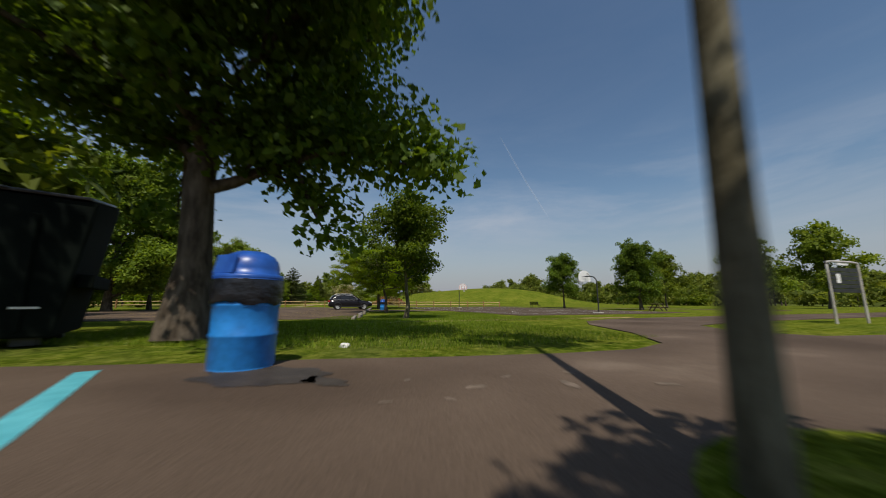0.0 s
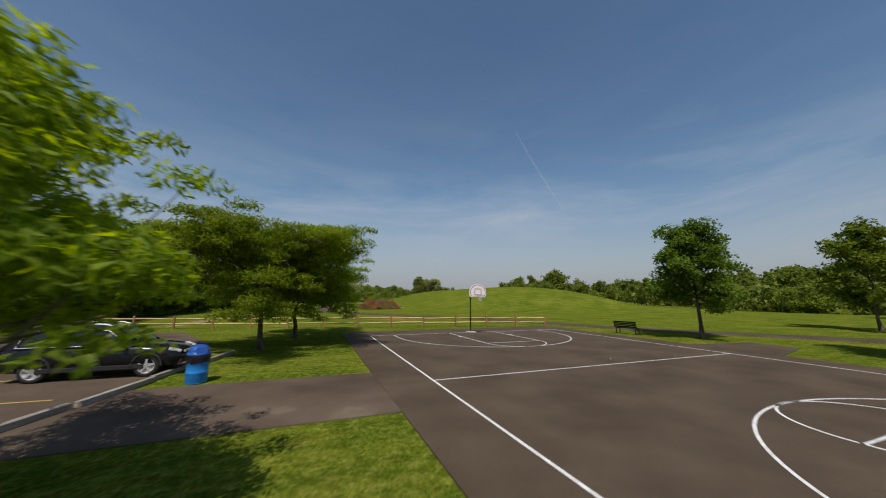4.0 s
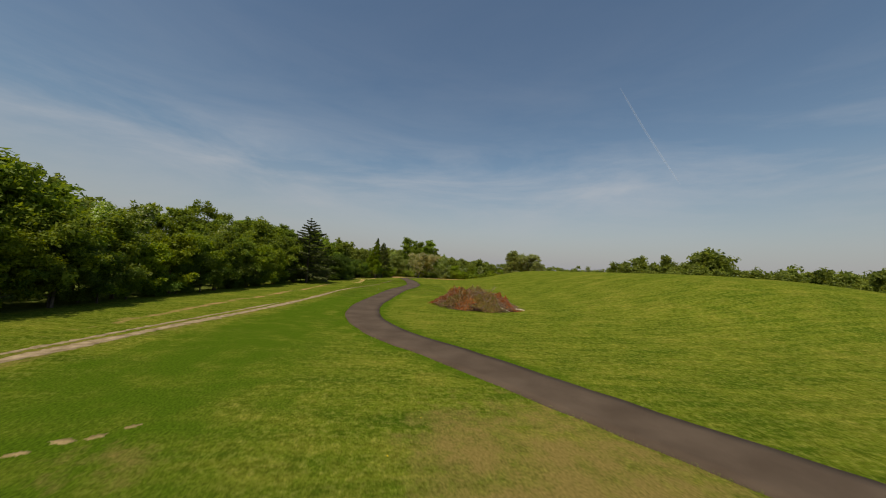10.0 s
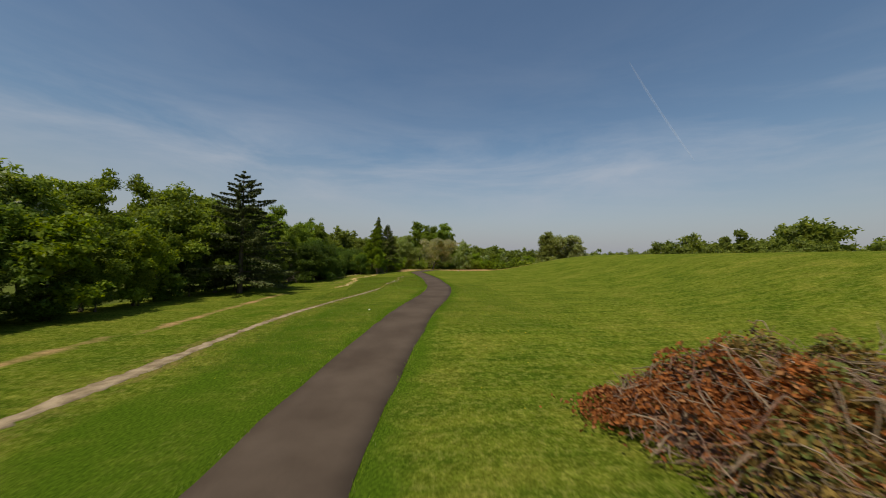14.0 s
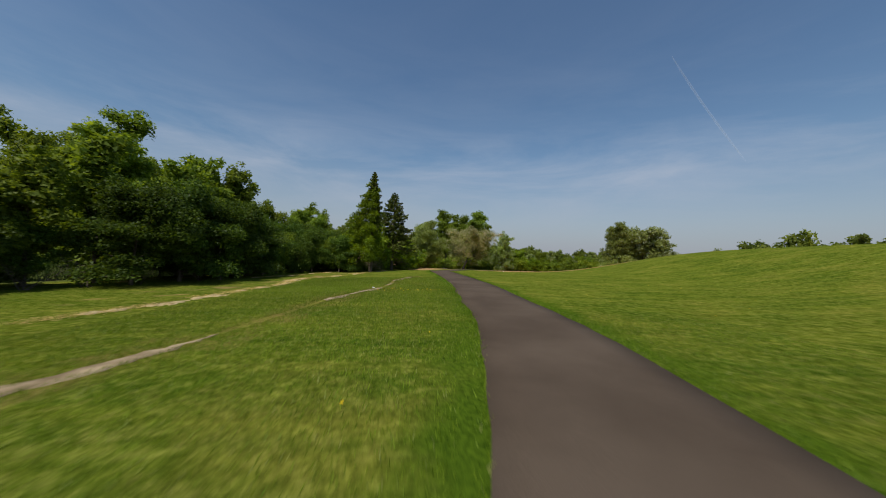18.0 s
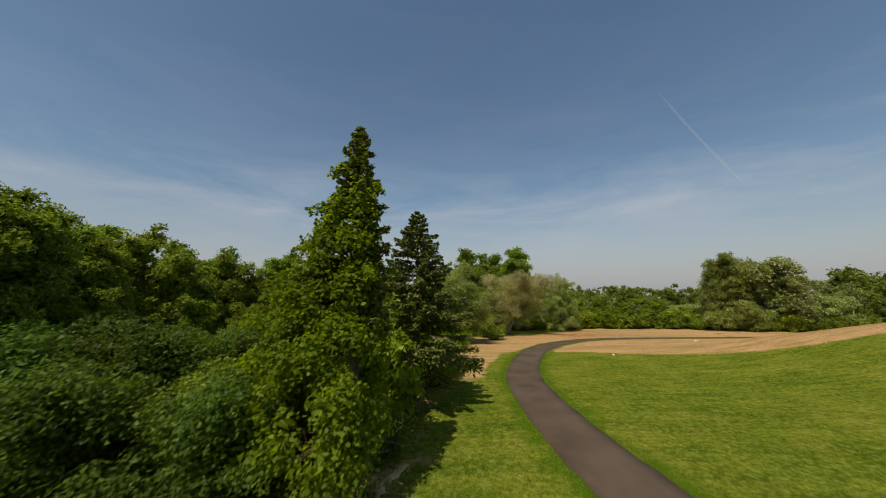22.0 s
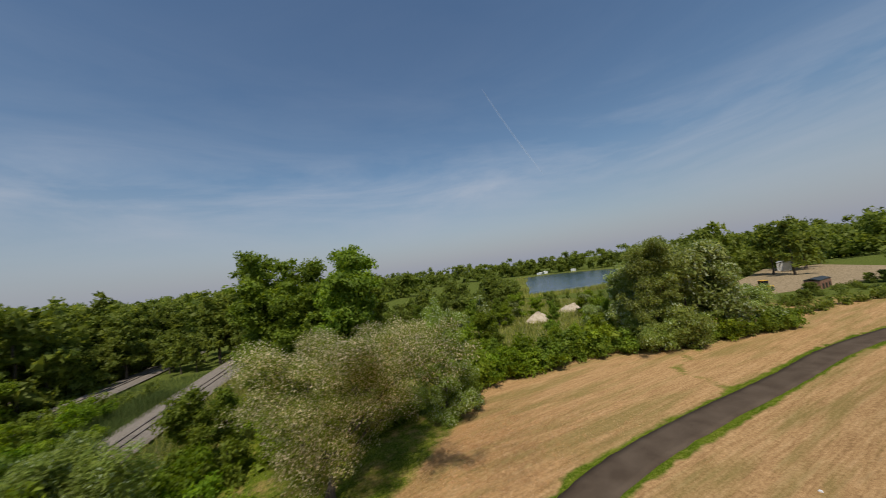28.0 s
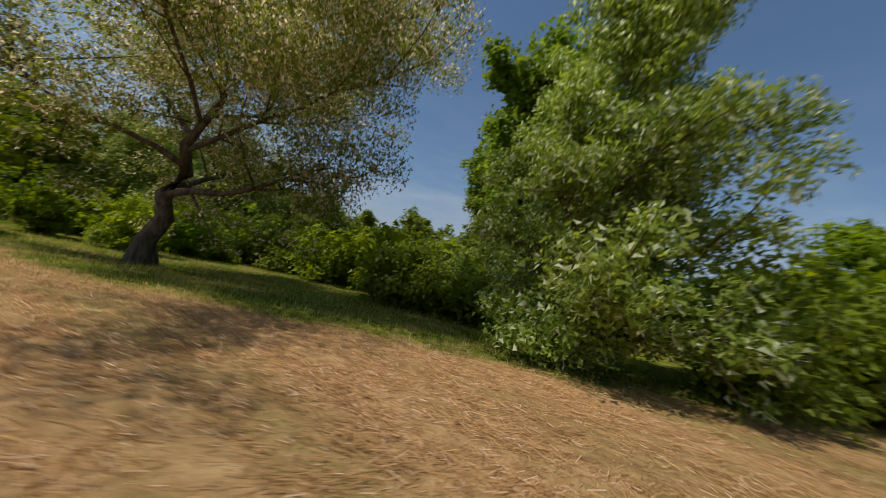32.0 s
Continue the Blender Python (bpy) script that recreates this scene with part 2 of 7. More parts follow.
    lush = ramp_of(n_small, [(0.34, (0.022, 0.05, 0.004)), (0.66, (0.108, 0.175, 0.012))])
    straw_run = noise_at(2.4, 9, (0.12, 1.5, 1, 0.05), 0.62)
    straw = ramp_of(straw_run, [(0.36, (0.18, 0.098, 0.036)), (0.5, (0.43, 0.26, 0.108)), (0.66, (0.62, 0.42, 0.21))])
    straw = mixed(0.5, straw, ramp_of(n_fine, [(0.35, (0.21, 0.112, 0.047)), (0.62, (0.66, 0.425, 0.215))]))
    straw = mixed(0.4, straw, ramp_of(n_tuft, [(0.40, (0.17, 0.085, 0.034)), (0.52, (0.46, 0.26, 0.108)), (0.64, (0.72, 0.47, 0.235))]))
    straw = mixed(ramp_of(noise_at(1.0, 5, (0.07, 0.55, 1, 0.06), 0.6), [(0.45, (0, 0, 0)), (0.62, (0.5, 0.5, 0.5))]), straw, ramp_of(n_small, [(0.3, (0.07, 0.085, 0.014)), (0.7, (0.24, 0.22, 0.06))]))
    earth = ramp_of(n_small, [(0.3, (0.10, 0.088, 0.018)), (0.7, (0.33, 0.235, 0.075))])
    scrub = ramp_of(n_tuft, [(0.35, (0.035, 0.06, 0.010)), (0.65, (0.17, 0.19, 0.045))])
    tone = t.nodes.new("ShaderNodeHueSaturation")
    tone.inputs["Hue"].default_value, tone.inputs["Saturation"].default_value = 0.503, 1.0
    blades_tone = t.nodes.new("ShaderNodeMapRange")
    blades_tone.inputs["From Min"].default_value, blades_tone.inputs["From Max"].default_value = 0.32, 0.68
    blades_tone.inputs["To Min"].default_value, blades_tone.inputs["To Max"].default_value = 0.64, 1.5
    wire(t, n_small, blades_tone.inputs["Value"])
    tuft_tone = t.nodes.new("ShaderNodeMapRange")
    tuft_tone.inputs["From Min"].default_value, tuft_tone.inputs["From Max"].default_value = 0.36, 0.64
    tuft_tone.inputs["To Min"].default_value, tuft_tone.inputs["To Max"].default_value = 0.78, 1.22
    wire(t, noise_at(2.6, 8, None, 0.74), tuft_tone.inputs["Value"])
    both = t.nodes.new("ShaderNodeMath")
    both.operation = "MULTIPLY"
    wire(t, blades_tone.outputs["Result"], both.inputs[0])
    wire(t, tuft_tone.outputs["Result"], both.inputs[1])
    wire(t, both.outputs["Value"], tone.inputs["Value"])
    wire(t, lawn, tone.inputs["Color"])
    lawn = tone.outputs["Color"]
    col = mixed(mask("rough", 0.85, 1.2, n_mid), lawn, scrub)
    col = mixed(mask("lush", 0.75, 1.15, n_mid), col, lush)
    col = mixed(mask("worn", 1.0, 1.3, noise_at(1.1, 7, None, 0.75)), col, earth)
    col = mixed(mask("hay", 0.85, 1.15, n_mid), col, straw)
    wire(t, col, b.inputs["Base Color"])
    b.inputs["Roughness"].default_value, b.inputs["Specular IOR Level"].default_value = 1.0, 0.0
    bp = t.nodes.new("ShaderNodeBump")
    bp.inputs["Strength"].default_value, bp.inputs["Distance"].default_value = 0.6, 0.05
    hmix = t.nodes.new("ShaderNodeMath")
    hmix.operation = "ADD"
    wire(t, n_small, hmix.inputs[0])
    wire(t, n_fine, hmix.inputs[1])
    wire(t, hmix.outputs["Value"], bp.inputs["Height"])
    wire(t, bp.outputs["Normal"], b.inputs["Normal"])
    MATS["lawn"] = m
    return m


LAWN = ground_mat()
ASPHALT = mat("asphalt", (0.077, 0.055, 0.038), (0.110, 0.081, 0.057), scale=0.5, rough=0.95, bump=0.6, fine=90, grime=0.9, spec=0.1)
OLD_ASPHALT = mat("worn_asphalt", (0.082, 0.058, 0.042), (0.135, 0.098, 0.072), scale=0.45, rough=0.95, bump=0.6, fine=70, grime=0.95, c3=(0.24, 0.185, 0.14), spec=0.1)
# Dark asphalt tone for the shade painted at the bin's foot.
BIN_SHADE = mat("bin_shade_asphalt", (0.036, 0.028, 0.022), (0.058, 0.046, 0.036), scale=5, rough=0.6, bump=0.3, fine=70, spec=0.3)
SCUFF = mat("pale_worn_asphalt", (0.12, 0.095, 0.072), (0.20, 0.155, 0.12), scale=8, rough=0.95, bump=0.4, fine=60, spec=0.1)
WHITE_LINE = mat("white_line_paint", (0.62, 0.60, 0.57), (0.80, 0.79, 0.77), scale=6, rough=0.7, bump=0.15, fine=80)
YELLOW_LINE = mat("yellow_line_paint", (0.36, 0.25, 0.05), (0.55, 0.40, 0.10), scale=3, rough=0.8, bump=0.2)
BLUE_LINE = mat("turquoise_line_paint", (0.06, 0.34, 0.40), (0.10, 0.44, 0.50), scale=4, rough=0.75, bump=0.15)
DRY_TURF = mat("bleached_turf", (0.16, 0.12, 0.045), (0.38, 0.28, 0.13), scale=2.2, rough=0.95, bump=0.6, fine=25, spec=0.1)
DIRT = mat("dry_earth", (0.20, 0.145, 0.08), (0.40, 0.305, 0.185), scale=2.2, rough=0.95, bump=0.6, fine=25, spec=0.1)
BARK = mat("grey_brown_bark", (0.055, 0.042, 0.03), (0.15, 0.12, 0.09), scale=9, rough=0.95, bump=0.9, fine=28, stretch=(1, 1, 0.25), spec=0.15)
BARK_MOSS = mat("mossy_bark", (0.07, 0.06, 0.035), (0.20, 0.18, 0.12), scale=5, rough=0.95, bump=0.8, fine=30, c3=(0.13, 0.14, 0.05), stretch=(1, 1, 0.4), spec=0.15)
DRY_HAY = mat("dry_cut_hay", (0.30, 0.23, 0.10), (0.60, 0.47, 0.25), scale=3.5, rough=0.98, bump=0.9, fine=30, spec=0.0, grime=0.9)
TIMBER = mat("split_cedar", (0.40, 0.265, 0.11), (0.60, 0.43, 0.20), scale=3, rough=0.8, bump=0.5, fine=40, stretch=(0.4, 1, 1), random_tint=0.2)
POST_WOOD = mat("red_brown_post", (0.20, 0.095, 0.035), (0.36, 0.19, 0.08), scale=4, rough=0.85, bump=0.5, fine=40, stretch=(1, 1, 0.3), random_tint=0.2)
GREY_TIMBER = mat("weathered_timber", (0.20, 0.17, 0.14), (0.38, 0.34, 0.29), scale=3, rough=0.9, bump=0.7, fine=35, stretch=(1, 0.2, 1), random_tint=0.15)
STEEL_DARK = mat("dark_painted_steel", (0.016, 0.018, 0.016), (0.035, 0.037, 0.033), scale=6, rough=0.45, bump=0.1, fine=40)
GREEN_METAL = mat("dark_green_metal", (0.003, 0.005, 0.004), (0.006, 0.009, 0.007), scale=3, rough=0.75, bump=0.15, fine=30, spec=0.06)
BOARD_WHITE = mat("white_enamel", (0.78, 0.78, 0.78), (0.85, 0.85, 0.84), scale=3, rough=0.35, bump=0.05)
RED_PAINT = mat("red_paint", (0.45, 0.05, 0.035), (0.55, 0.075, 0.05), scale=5, rough=0.5, bump=0.05)
RUST_ORANGE = mat("orange_rim_paint", (0.28, 0.05, 0.03), (0.42, 0.10, 0.05), scale=8, rough=0.55, bump=0.1)
NET_WHITE = mat("chain_net", (0.5, 0.5, 0.48), (0.66, 0.66, 0.64), rough=0.6, bump=0)
CONCRETE = mat("concrete", (0.38, 0.35, 0.31), (0.55, 0.52, 0.47), scale=3, rough=0.9, bump=0.5, fine=40)
BLUE_DRUM = mat("blue_drum_plastic", (0.012, 0.17, 0.52), (0.02, 0.23, 0.62), scale=2.5, rough=0.38, bump=0.08, fine=14)
BLUE_LID = mat("blue_lid_plastic", (0.012, 0.07, 0.34), (0.025, 0.11, 0.42), scale=3, rough=0.35, bump=0.12, fine=12)
BAG = mat("black_bin_bag", (0.006, 0.006, 0.008), (0.018, 0.018, 0.021), scale=8, rough=0.3, bump=0.9, fine=11)
CAR_PAINT = mat("black_car_paint", (0.010, 0.009, 0.011), (0.014, 0.013, 0.016), scale=2, rough=0.12, bump=0, coat=0.0, grime=0.1, spec=0.3)
GLASS_DARK = mat("tinted_car_glass", (0.01, 0.011, 0.013), (0.018, 0.02, 0.022), scale=2, rough=0.05, bump=0, grime=0.1)
TYRE = mat("tyre_rubber", (0.012, 0.012, 0.012), (0.022, 0.022, 0.022), scale=20, rough=0.85, bump=0.3)
ALLOY = mat("silver_alloy", (0.55, 0.55, 0.56), (0.66, 0.66, 0.67), scale=5, rough=0.35, metal=0.35, bump=0)
LAMP_RED = mat("red_lamp_lens", (0.35, 0.012, 0.012), (0.42, 0.02, 0.02), scale=5, rough=0.15, bump=0)
LAMP_CLEAR = mat("clear_lamp_lens", (0.55, 0.56, 0.57), (0.68, 0.69, 0.70), scale=5, rough=0.1, bump=0)
PAPER = mat("white_litter_paper", (0.70, 0.69, 0.66), (0.82, 0.81, 0.79), scale=9, rough=0.8, bump=0.5, fine=15)
BALLAST = mat("pale_ballast", (0.16, 0.132, 0.105), (0.29, 0.25, 0.205), scale=5, rough=0.95, bump=1.0, fine=18, spec=0.15)
RAIL_STEEL = mat("rusty_rail", (0.035, 0.02, 0.014), (0.07, 0.045, 0.032), scale=9, rough=0.7, bump=0.2, metal=0.3)
RAIL_TOP = mat("worn_rail_head", (0.22, 0.18, 0.16), (0.34, 0.30, 0.28), scale=9, rough=0.35, metal=0.7, bump=0.1)
SLEEPER = mat("dark_sleeper_wood", (0.075, 0.058, 0.048), (0.15, 0.12, 0.10), scale=4, rough=0.95, bump=0.6, random_tint=0.25)
SAND = mat("pale_sand", (0.40, 0.32, 0.22), (0.54, 0.45, 0.34), scale=1.4, rough=0.95, bump=0.6, fine=8, spec=0.1)
YELLOW_PAINT = mat("yellow_machine_paint", (0.62, 0.33, 0.02), (0.75, 0.43, 0.04), scale=2, rough=0.5, bump=0.1)
STICK_GREY = mat("grey_sticks", (0.19, 0.13, 0.075), (0.36, 0.265, 0.165), scale=3, rough=0.95, bump=0.3, random_tint=0.2)
STICK_RED = mat("reddish_twigs", (0.15, 0.072, 0.045), (0.30, 0.16, 0.10), scale=3, rough=0.95, bump=0.3)
LOG_PALE = mat("pale_cut_log", (0.52, 0.42, 0.29), (0.72, 0.62, 0.46), scale=6, rough=0.85, bump=0.4)
DARK_TIMBER = mat("dark_weathered_planks", (0.07, 0.045, 0.028), (0.16, 0.11, 0.07), scale=3, rough=0.9, bump=0.6, fine=35, stretch=(0.3, 1, 1), random_tint=0.2)
ROOF_WHITE = mat("pale_shed_wall", (0.6, 0.6, 0.58), (0.76, 0.75, 0.72), scale=0.6, rough=0.7, bump=0.1, random_tint=0.3)

L_MAPLE = leaf_mat("maple_leaves", (0.038, 0.08, 0.013), (0.11, 0.175, 0.03), through_light=0.4)
L_LOCUST = leaf_mat("locust_leaves", (0.072, 0.132, 0.014), (0.20, 0.285, 0.038), through_light=0.56)
# Darker maple tones: the shade at the wood's foot put into leaf colour.
L_SHADED = leaf_mat("shade_darkened_leaves", (0.026, 0.056, 0.010), (0.085, 0.14, 0.024), through_light=0.36)
L_HAY = leaf_mat("hay_stalks", (0.26, 0.20, 0.085), (0.50, 0.40, 0.20), through_light=0.15, rough=0.8)
L_WOOD = leaf_mat("woodland_leaves", (0.06, 0.105, 0.016), (0.165, 0.23, 0.04), through_light=0.4)
L_BRIGHT = leaf_mat("bright_shrub_leaves", (0.076, 0.13, 0.013), (0.195, 0.265, 0.034), through_light=0.42)
L_OLIVE = leaf_mat("silvery_olive_leaves", (0.095, 0.145, 0.04), (0.22, 0.27, 0.095), tip=(0.42, 0.46, 0.27), tip_share=0.16)
L_SILVER = leaf_mat("silver_maple_leaves", (0.095, 0.15, 0.03), (0.215, 0.285, 0.072), tip=(0.54, 0.57, 0.36), tip_share=0.16, through_light=0.42)
L_HAW = leaf_mat("blossom_and_leaves", (0.095, 0.14, 0.032), (0.215, 0.285, 0.075), tip=(0.86, 0.75, 0.50), tip_share=0.28, through_light=0.5)
L_SPRUCE = leaf_mat("spruce_needles", (0.03, 0.045, 0.019), (0.088, 0.108, 0.048), through_light=0.1, rough=0.7)
L_SPRUCE_OLD = leaf_mat("thin_spruce_needles", (0.06, 0.105, 0.023), (0.15, 0.20, 0.05), tip=(0.17, 0.12, 0.075), tip_share=0.15, through_light=0.1, rough=0.8)
L_VINE = leaf_mat("vine_leaves", (0.066, 0.125, 0.012), (0.16, 0.25, 0.026), through_light=0.5)
L_FAR = leaf_mat("pale_distant_leaves", (0.07, 0.11, 0.024), (0.175, 0.225, 0.055), through_light=0.42)
L_MEADOW = leaf_mat("tall_meadow_grass", (0.13, 0.17, 0.04), (0.30, 0.31, 0.10), tip=(0.45, 0.40, 0.20), tip_share=0.12, through_light=0.3)
L_OLIVE_GREEN = leaf_mat("grey_green_leaves", (0.10, 0.15, 0.038), (0.23, 0.285, 0.088), tip=(0.40, 0.45, 0.24), tip_share=0.08, through_light=0.42)
L_REED = leaf_mat("reed_blades", (0.045, 0.085, 0.028), (0.12, 0.17, 0.07), through_light=0.3)
L_GRASS = leaf_mat("grass_blades", (0.06, 0.115, 0.010), (0.15, 0.22, 0.025), tip=(0.28, 0.30, 0.08), tip_share=0.08, through_light=0.3)
L_STRAW = leaf_mat("straw_strands", (0.22, 0.135, 0.07), (0.42, 0.29, 0.16), tip=(0.70, 0.50, 0.31), tip_share=0.15, through_light=0.15, rough=0.8)
L_RUSSET = leaf_mat("withered_leaves", (0.11, 0.036, 0.016), (0.29, 0.095, 0.036), tip=(0.40, 0.17, 0.07), tip_share=0.12, through_light=0.15, rough=0.8)
L_DANDELION = leaf_mat("dandelion_heads", (0.42, 0.30, 0.01), (0.58, 0.46, 0.02), through_light=0.1, rough=0.8)
L_OCHRE = leaf_mat("ochre_withered_leaves", (0.09, 0.065, 0.022), (0.22, 0.155, 0.055), tip=(0.14, 0.16, 0.04), tip_share=0.25, through_light=0.15, rough=0.8)


def water_mat():
    m = bpy.data.materials.new("lake_water")
    t, b = nodes_of(m)
    b.inputs["Base Color"].default_value = (0.012, 0.045, 0.085, 1)
    b.inputs["Roughness"].default_value = 0.12
    n = t.nodes.new("ShaderNodeTexNoise")
    n.inputs["Scale"].default_value, n.inputs["Detail"].default_value = 0.9, 4
    geo = t.nodes.new("ShaderNodeNewGeometry")
    wire(t, geo.outputs["Position"], n.inputs["Vector"])
    bp = t.nodes.new("ShaderNodeBump")
    bp.inputs["Strength"].default_value, bp.inputs["Distance"].default_value = 0.5, 0.25
    wire(t, n.outputs["Fac"], bp.inputs["Height"])
    wire(t, bp.outputs["Normal"], b.inputs["Normal"])
    return m


WATER = water_mat()


# ---- building helpers ----
def empty(name, x=0.0, y=0.0, z=0.0, turn=0.0):
    ob = new(name)
    ob.matrix_basis = pose(x, y, z, 0, 0, turn)
    ob.empty_display_size = 0.2
    return ob


def mesh_of(name, verts, faces, material, smooth=False):
    """A mesh from arrays of vertices and of faces with one number of corners."""
    me = bpy.data.meshes.new(name)
    v = np.asarray(verts, dtype=np.float32)
    f = np.asarray(faces, dtype=np.int32)
    k = f.shape[1]
    me.vertices.add(len(v))
    me.vertices.foreach_set("co", v.ravel())
    me.loops.add(f.size)
    me.loops.foreach_set("vertex_index", f.ravel())
    me.polygons.add(len(f))
    me.polygons.foreach_set("loop_start", np.arange(0, f.size, k, dtype=np.int32))
    if smooth:
        me.polygons.foreach_set("use_smooth", np.ones(len(f), dtype=bool))
    me.update(calc_edges=True)
    me.materials.append(material)
    return me


def part(name, bm, material, parent=None, label="", smooth=False, m=None):
    """Links a bmesh (or a mesh) as one object under a thing or a part."""
    if isinstance(bm, bmesh.types.BMesh):
        me = bpy.data.meshes.new(name)
        if smooth:
            for f in bm.faces:
                f.smooth = True
        bm.to_mesh(me)
        bm.free()
        me.materials.append(material)
    else:
        me = bm
    ob = new(name, me)
    ob.parent = parent
    if m is not None:
        ob.matrix_basis = m
    if label:
        ob["label"] = label
    return ob


def box(bm, sx, sy, sz, m=None, bevel=0.0):
    r = bmesh.ops.create_cube(bm, size=1, matrix=(m or Matrix()) @ Matrix.Diagonal((sx, sy, sz, 1)))
    if bevel:
        edges = list({e for v in r["verts"] for e in v.link_edges})
        bmesh.ops.bevel(bm, geom=edges, offset=bevel, segments=2, affect="EDGES", profile=0.6)
    return bm


def boxed(sx, sy, sz, m=None, bevel=0.0):
    return box(bmesh.new(), sx, sy, sz, m, bevel)


def lathe(profile, sides=24, m=None):
    """A turned shape from (radius, height) pairs, closed where the radius is 0."""
    bm = bmesh.new()
    rings = []
    for r, z in profile:
        if r < 1e-6:
            rings.append([bm.verts.new((0, 0, z))])
        else:
            rings.append([bm.verts.new((r * math.cos(2 * math.pi * i / sides), r * math.sin(2 * math.pi * i / sides), z)) for i in range(sides)])
    for a, b in zip(rings, rings[1:]):
        for i in range(sides):
            j = (i + 1) % sides
            if len(a) == 1 and len(b) > 1:
                bm.faces.new((a[0], b[j], b[i])[::-1])
            elif len(b) == 1 and len(a) > 1:
                bm.faces.new((a[i], a[j], b[0]))
            elif len(a) > 1:
                bm.faces.new((a[i], a[j], b[j], b[i]))
    if m is not None:
        bm.transform(m)
    return bm


def tube_arrays(points, radii, sides=6):
    """Vertices and quads of a tapered tube along points."""
    p = np.asarray(points, dtype=float)
    d = np.gradient(p, axis=0)
    d /= np.linalg.norm(d, axis=1)[:, None] + 1e-9
    ref = np.where(np.abs(d[:, 2:3]) > 0.9, np.array([[1.0, 0, 0]]), np.array([[0, 0, 1.0]]))
    a = np.cross(d, ref)
    a /= np.linalg.norm(a, axis=1)[:, None] + 1e-9
    b = np.cross(d, a)
    ang = np.linspace(0, 2 * math.pi, sides, endpoint=False)
    r = np.asarray(radii, dtype=float)[:, None, None]
    v = p[:, None, :] + r * (np.cos(ang)[None, :, None] * a[:, None, :] + np.sin(ang)[None, :, None] * b[:, None, :])
    n = len(p)
    i, j = np.meshgrid(np.arange(n - 1), np.arange(sides), indexing="ij")
    k = (j + 1) % sides
    f = np.stack([i * sides + j, i * sides + k, (i + 1) * sides + k, (i + 1) * sides + j], axis=-1).reshape(-1, 4)
    return v.reshape(-1, 3), f


def join_arrays(chunks):
    vs, fs, base = [], [], 0
    for v, f in chunks:
        vs.append(v)
        fs.append(np.asarray(f) + base)
        base += len(v)
    return np.concatenate(vs), np.concatenate(fs)


def tubes(name, paths, material, sides=6, smooth=True):
    v, f = join_arrays([tube_arrays(p, r, sides) for p, r in paths])
    return mesh_of(name, v, f, material, smooth)


def leaf_arrays(centres, normals, size, rng, long=1.5, spread=0.8, corners=4):
    """One leaf of three or four corners at each place, roughly square to its normal."""
    n = len(centres)
    nor = normals + rng.normal(0, spread, (n, 3))
    nor /= np.linalg.norm(nor, axis=1)[:, None] + 1e-9
    t = rng.normal(0, 1, (n, 3))
    t -= nor * (t * nor).sum(1)[:, None]
    t /= np.linalg.norm(t, axis=1)[:, None] + 1e-9
    b = np.cross(nor, t)
    s = (size * rng.uniform(0.6, 1.3, n))[:, None]
    if corners == 3:
        v = np.stack([centres - t * s * long * 0.5 - b * s * 0.45, centres - t * s * long * 0.3 + b * s * 0.55, centres + t * s * long * 0.6], axis=1)
    else:
        fold = nor * s * 0.18
        v = np.stack([centres - t * s * long * 0.5, centres + b * s * 0.5 - t * s * 0.05 + fold, centres + t * s * long * 0.5, centres - b * s * 0.5 - t * s * 0.05 + fold], axis=1)
    return v.reshape(-1, 3), np.arange(corners * n).reshape(n, corners)


def clump_leaves(clumps, per_area, size, rng, flat=0.75, long=1.5, fill=0.55, corners=4, heart=0.16):
    """Leaves over the outer part of many round clumps (x, y, z, radius), and fewer, broader sprays inside."""
    cs, ns, ss = [], [], []
    for x, y, z, r in clumps:
        n = max(6, int(per_area * r * r))
        k = max(2, int(n * heart))
        d = rng.normal(0, 1, (n + k, 3))
        d /= np.linalg.norm(d, axis=1)[:, None]
        d[:, 2] = np.where(d[:, 2] < -0.55, -d[:, 2] * rng.uniform(0, 1, n + k), d[:, 2])
        rad = r * rng.uniform(fill, 1.08, n + k) ** 0.7
        rad[n:] = r * rng.uniform(0.1, 0.6, k)
        cs.append(np.array([x, y, z]) + d * rad[:, None] * np.array([1, 1, flat]))
        ns.append(d * 0.7 + np.array([0, 0, 0.55]))
        big = np.full(n + k, size)
        big[n:] = min(size * (1.35 if size < 0.14 else 2.3 if corners == 3 else 1.7), r * 0.75)
        ss.append(big)
    return leaf_arrays(np.concatenate(cs), np.concatenate(ns), np.concatenate(ss), rng, long, 0.8, corners)


def bent_path(start, direction, length, steps, rng, wander=0.18, lift=0.0):
    p, d = np.array(start, float), np.array(direction, float)
    d /= np.linalg.norm(d)
    pts = [p.copy()]
    for _ in range(steps):
        d = d + rng.normal(0, wander, 3) + np.array([0, 0, lift])
        d /= np.linalg.norm(d)
        p = p + d * length / steps
        pts.append(p.copy())
    return np.array(pts)


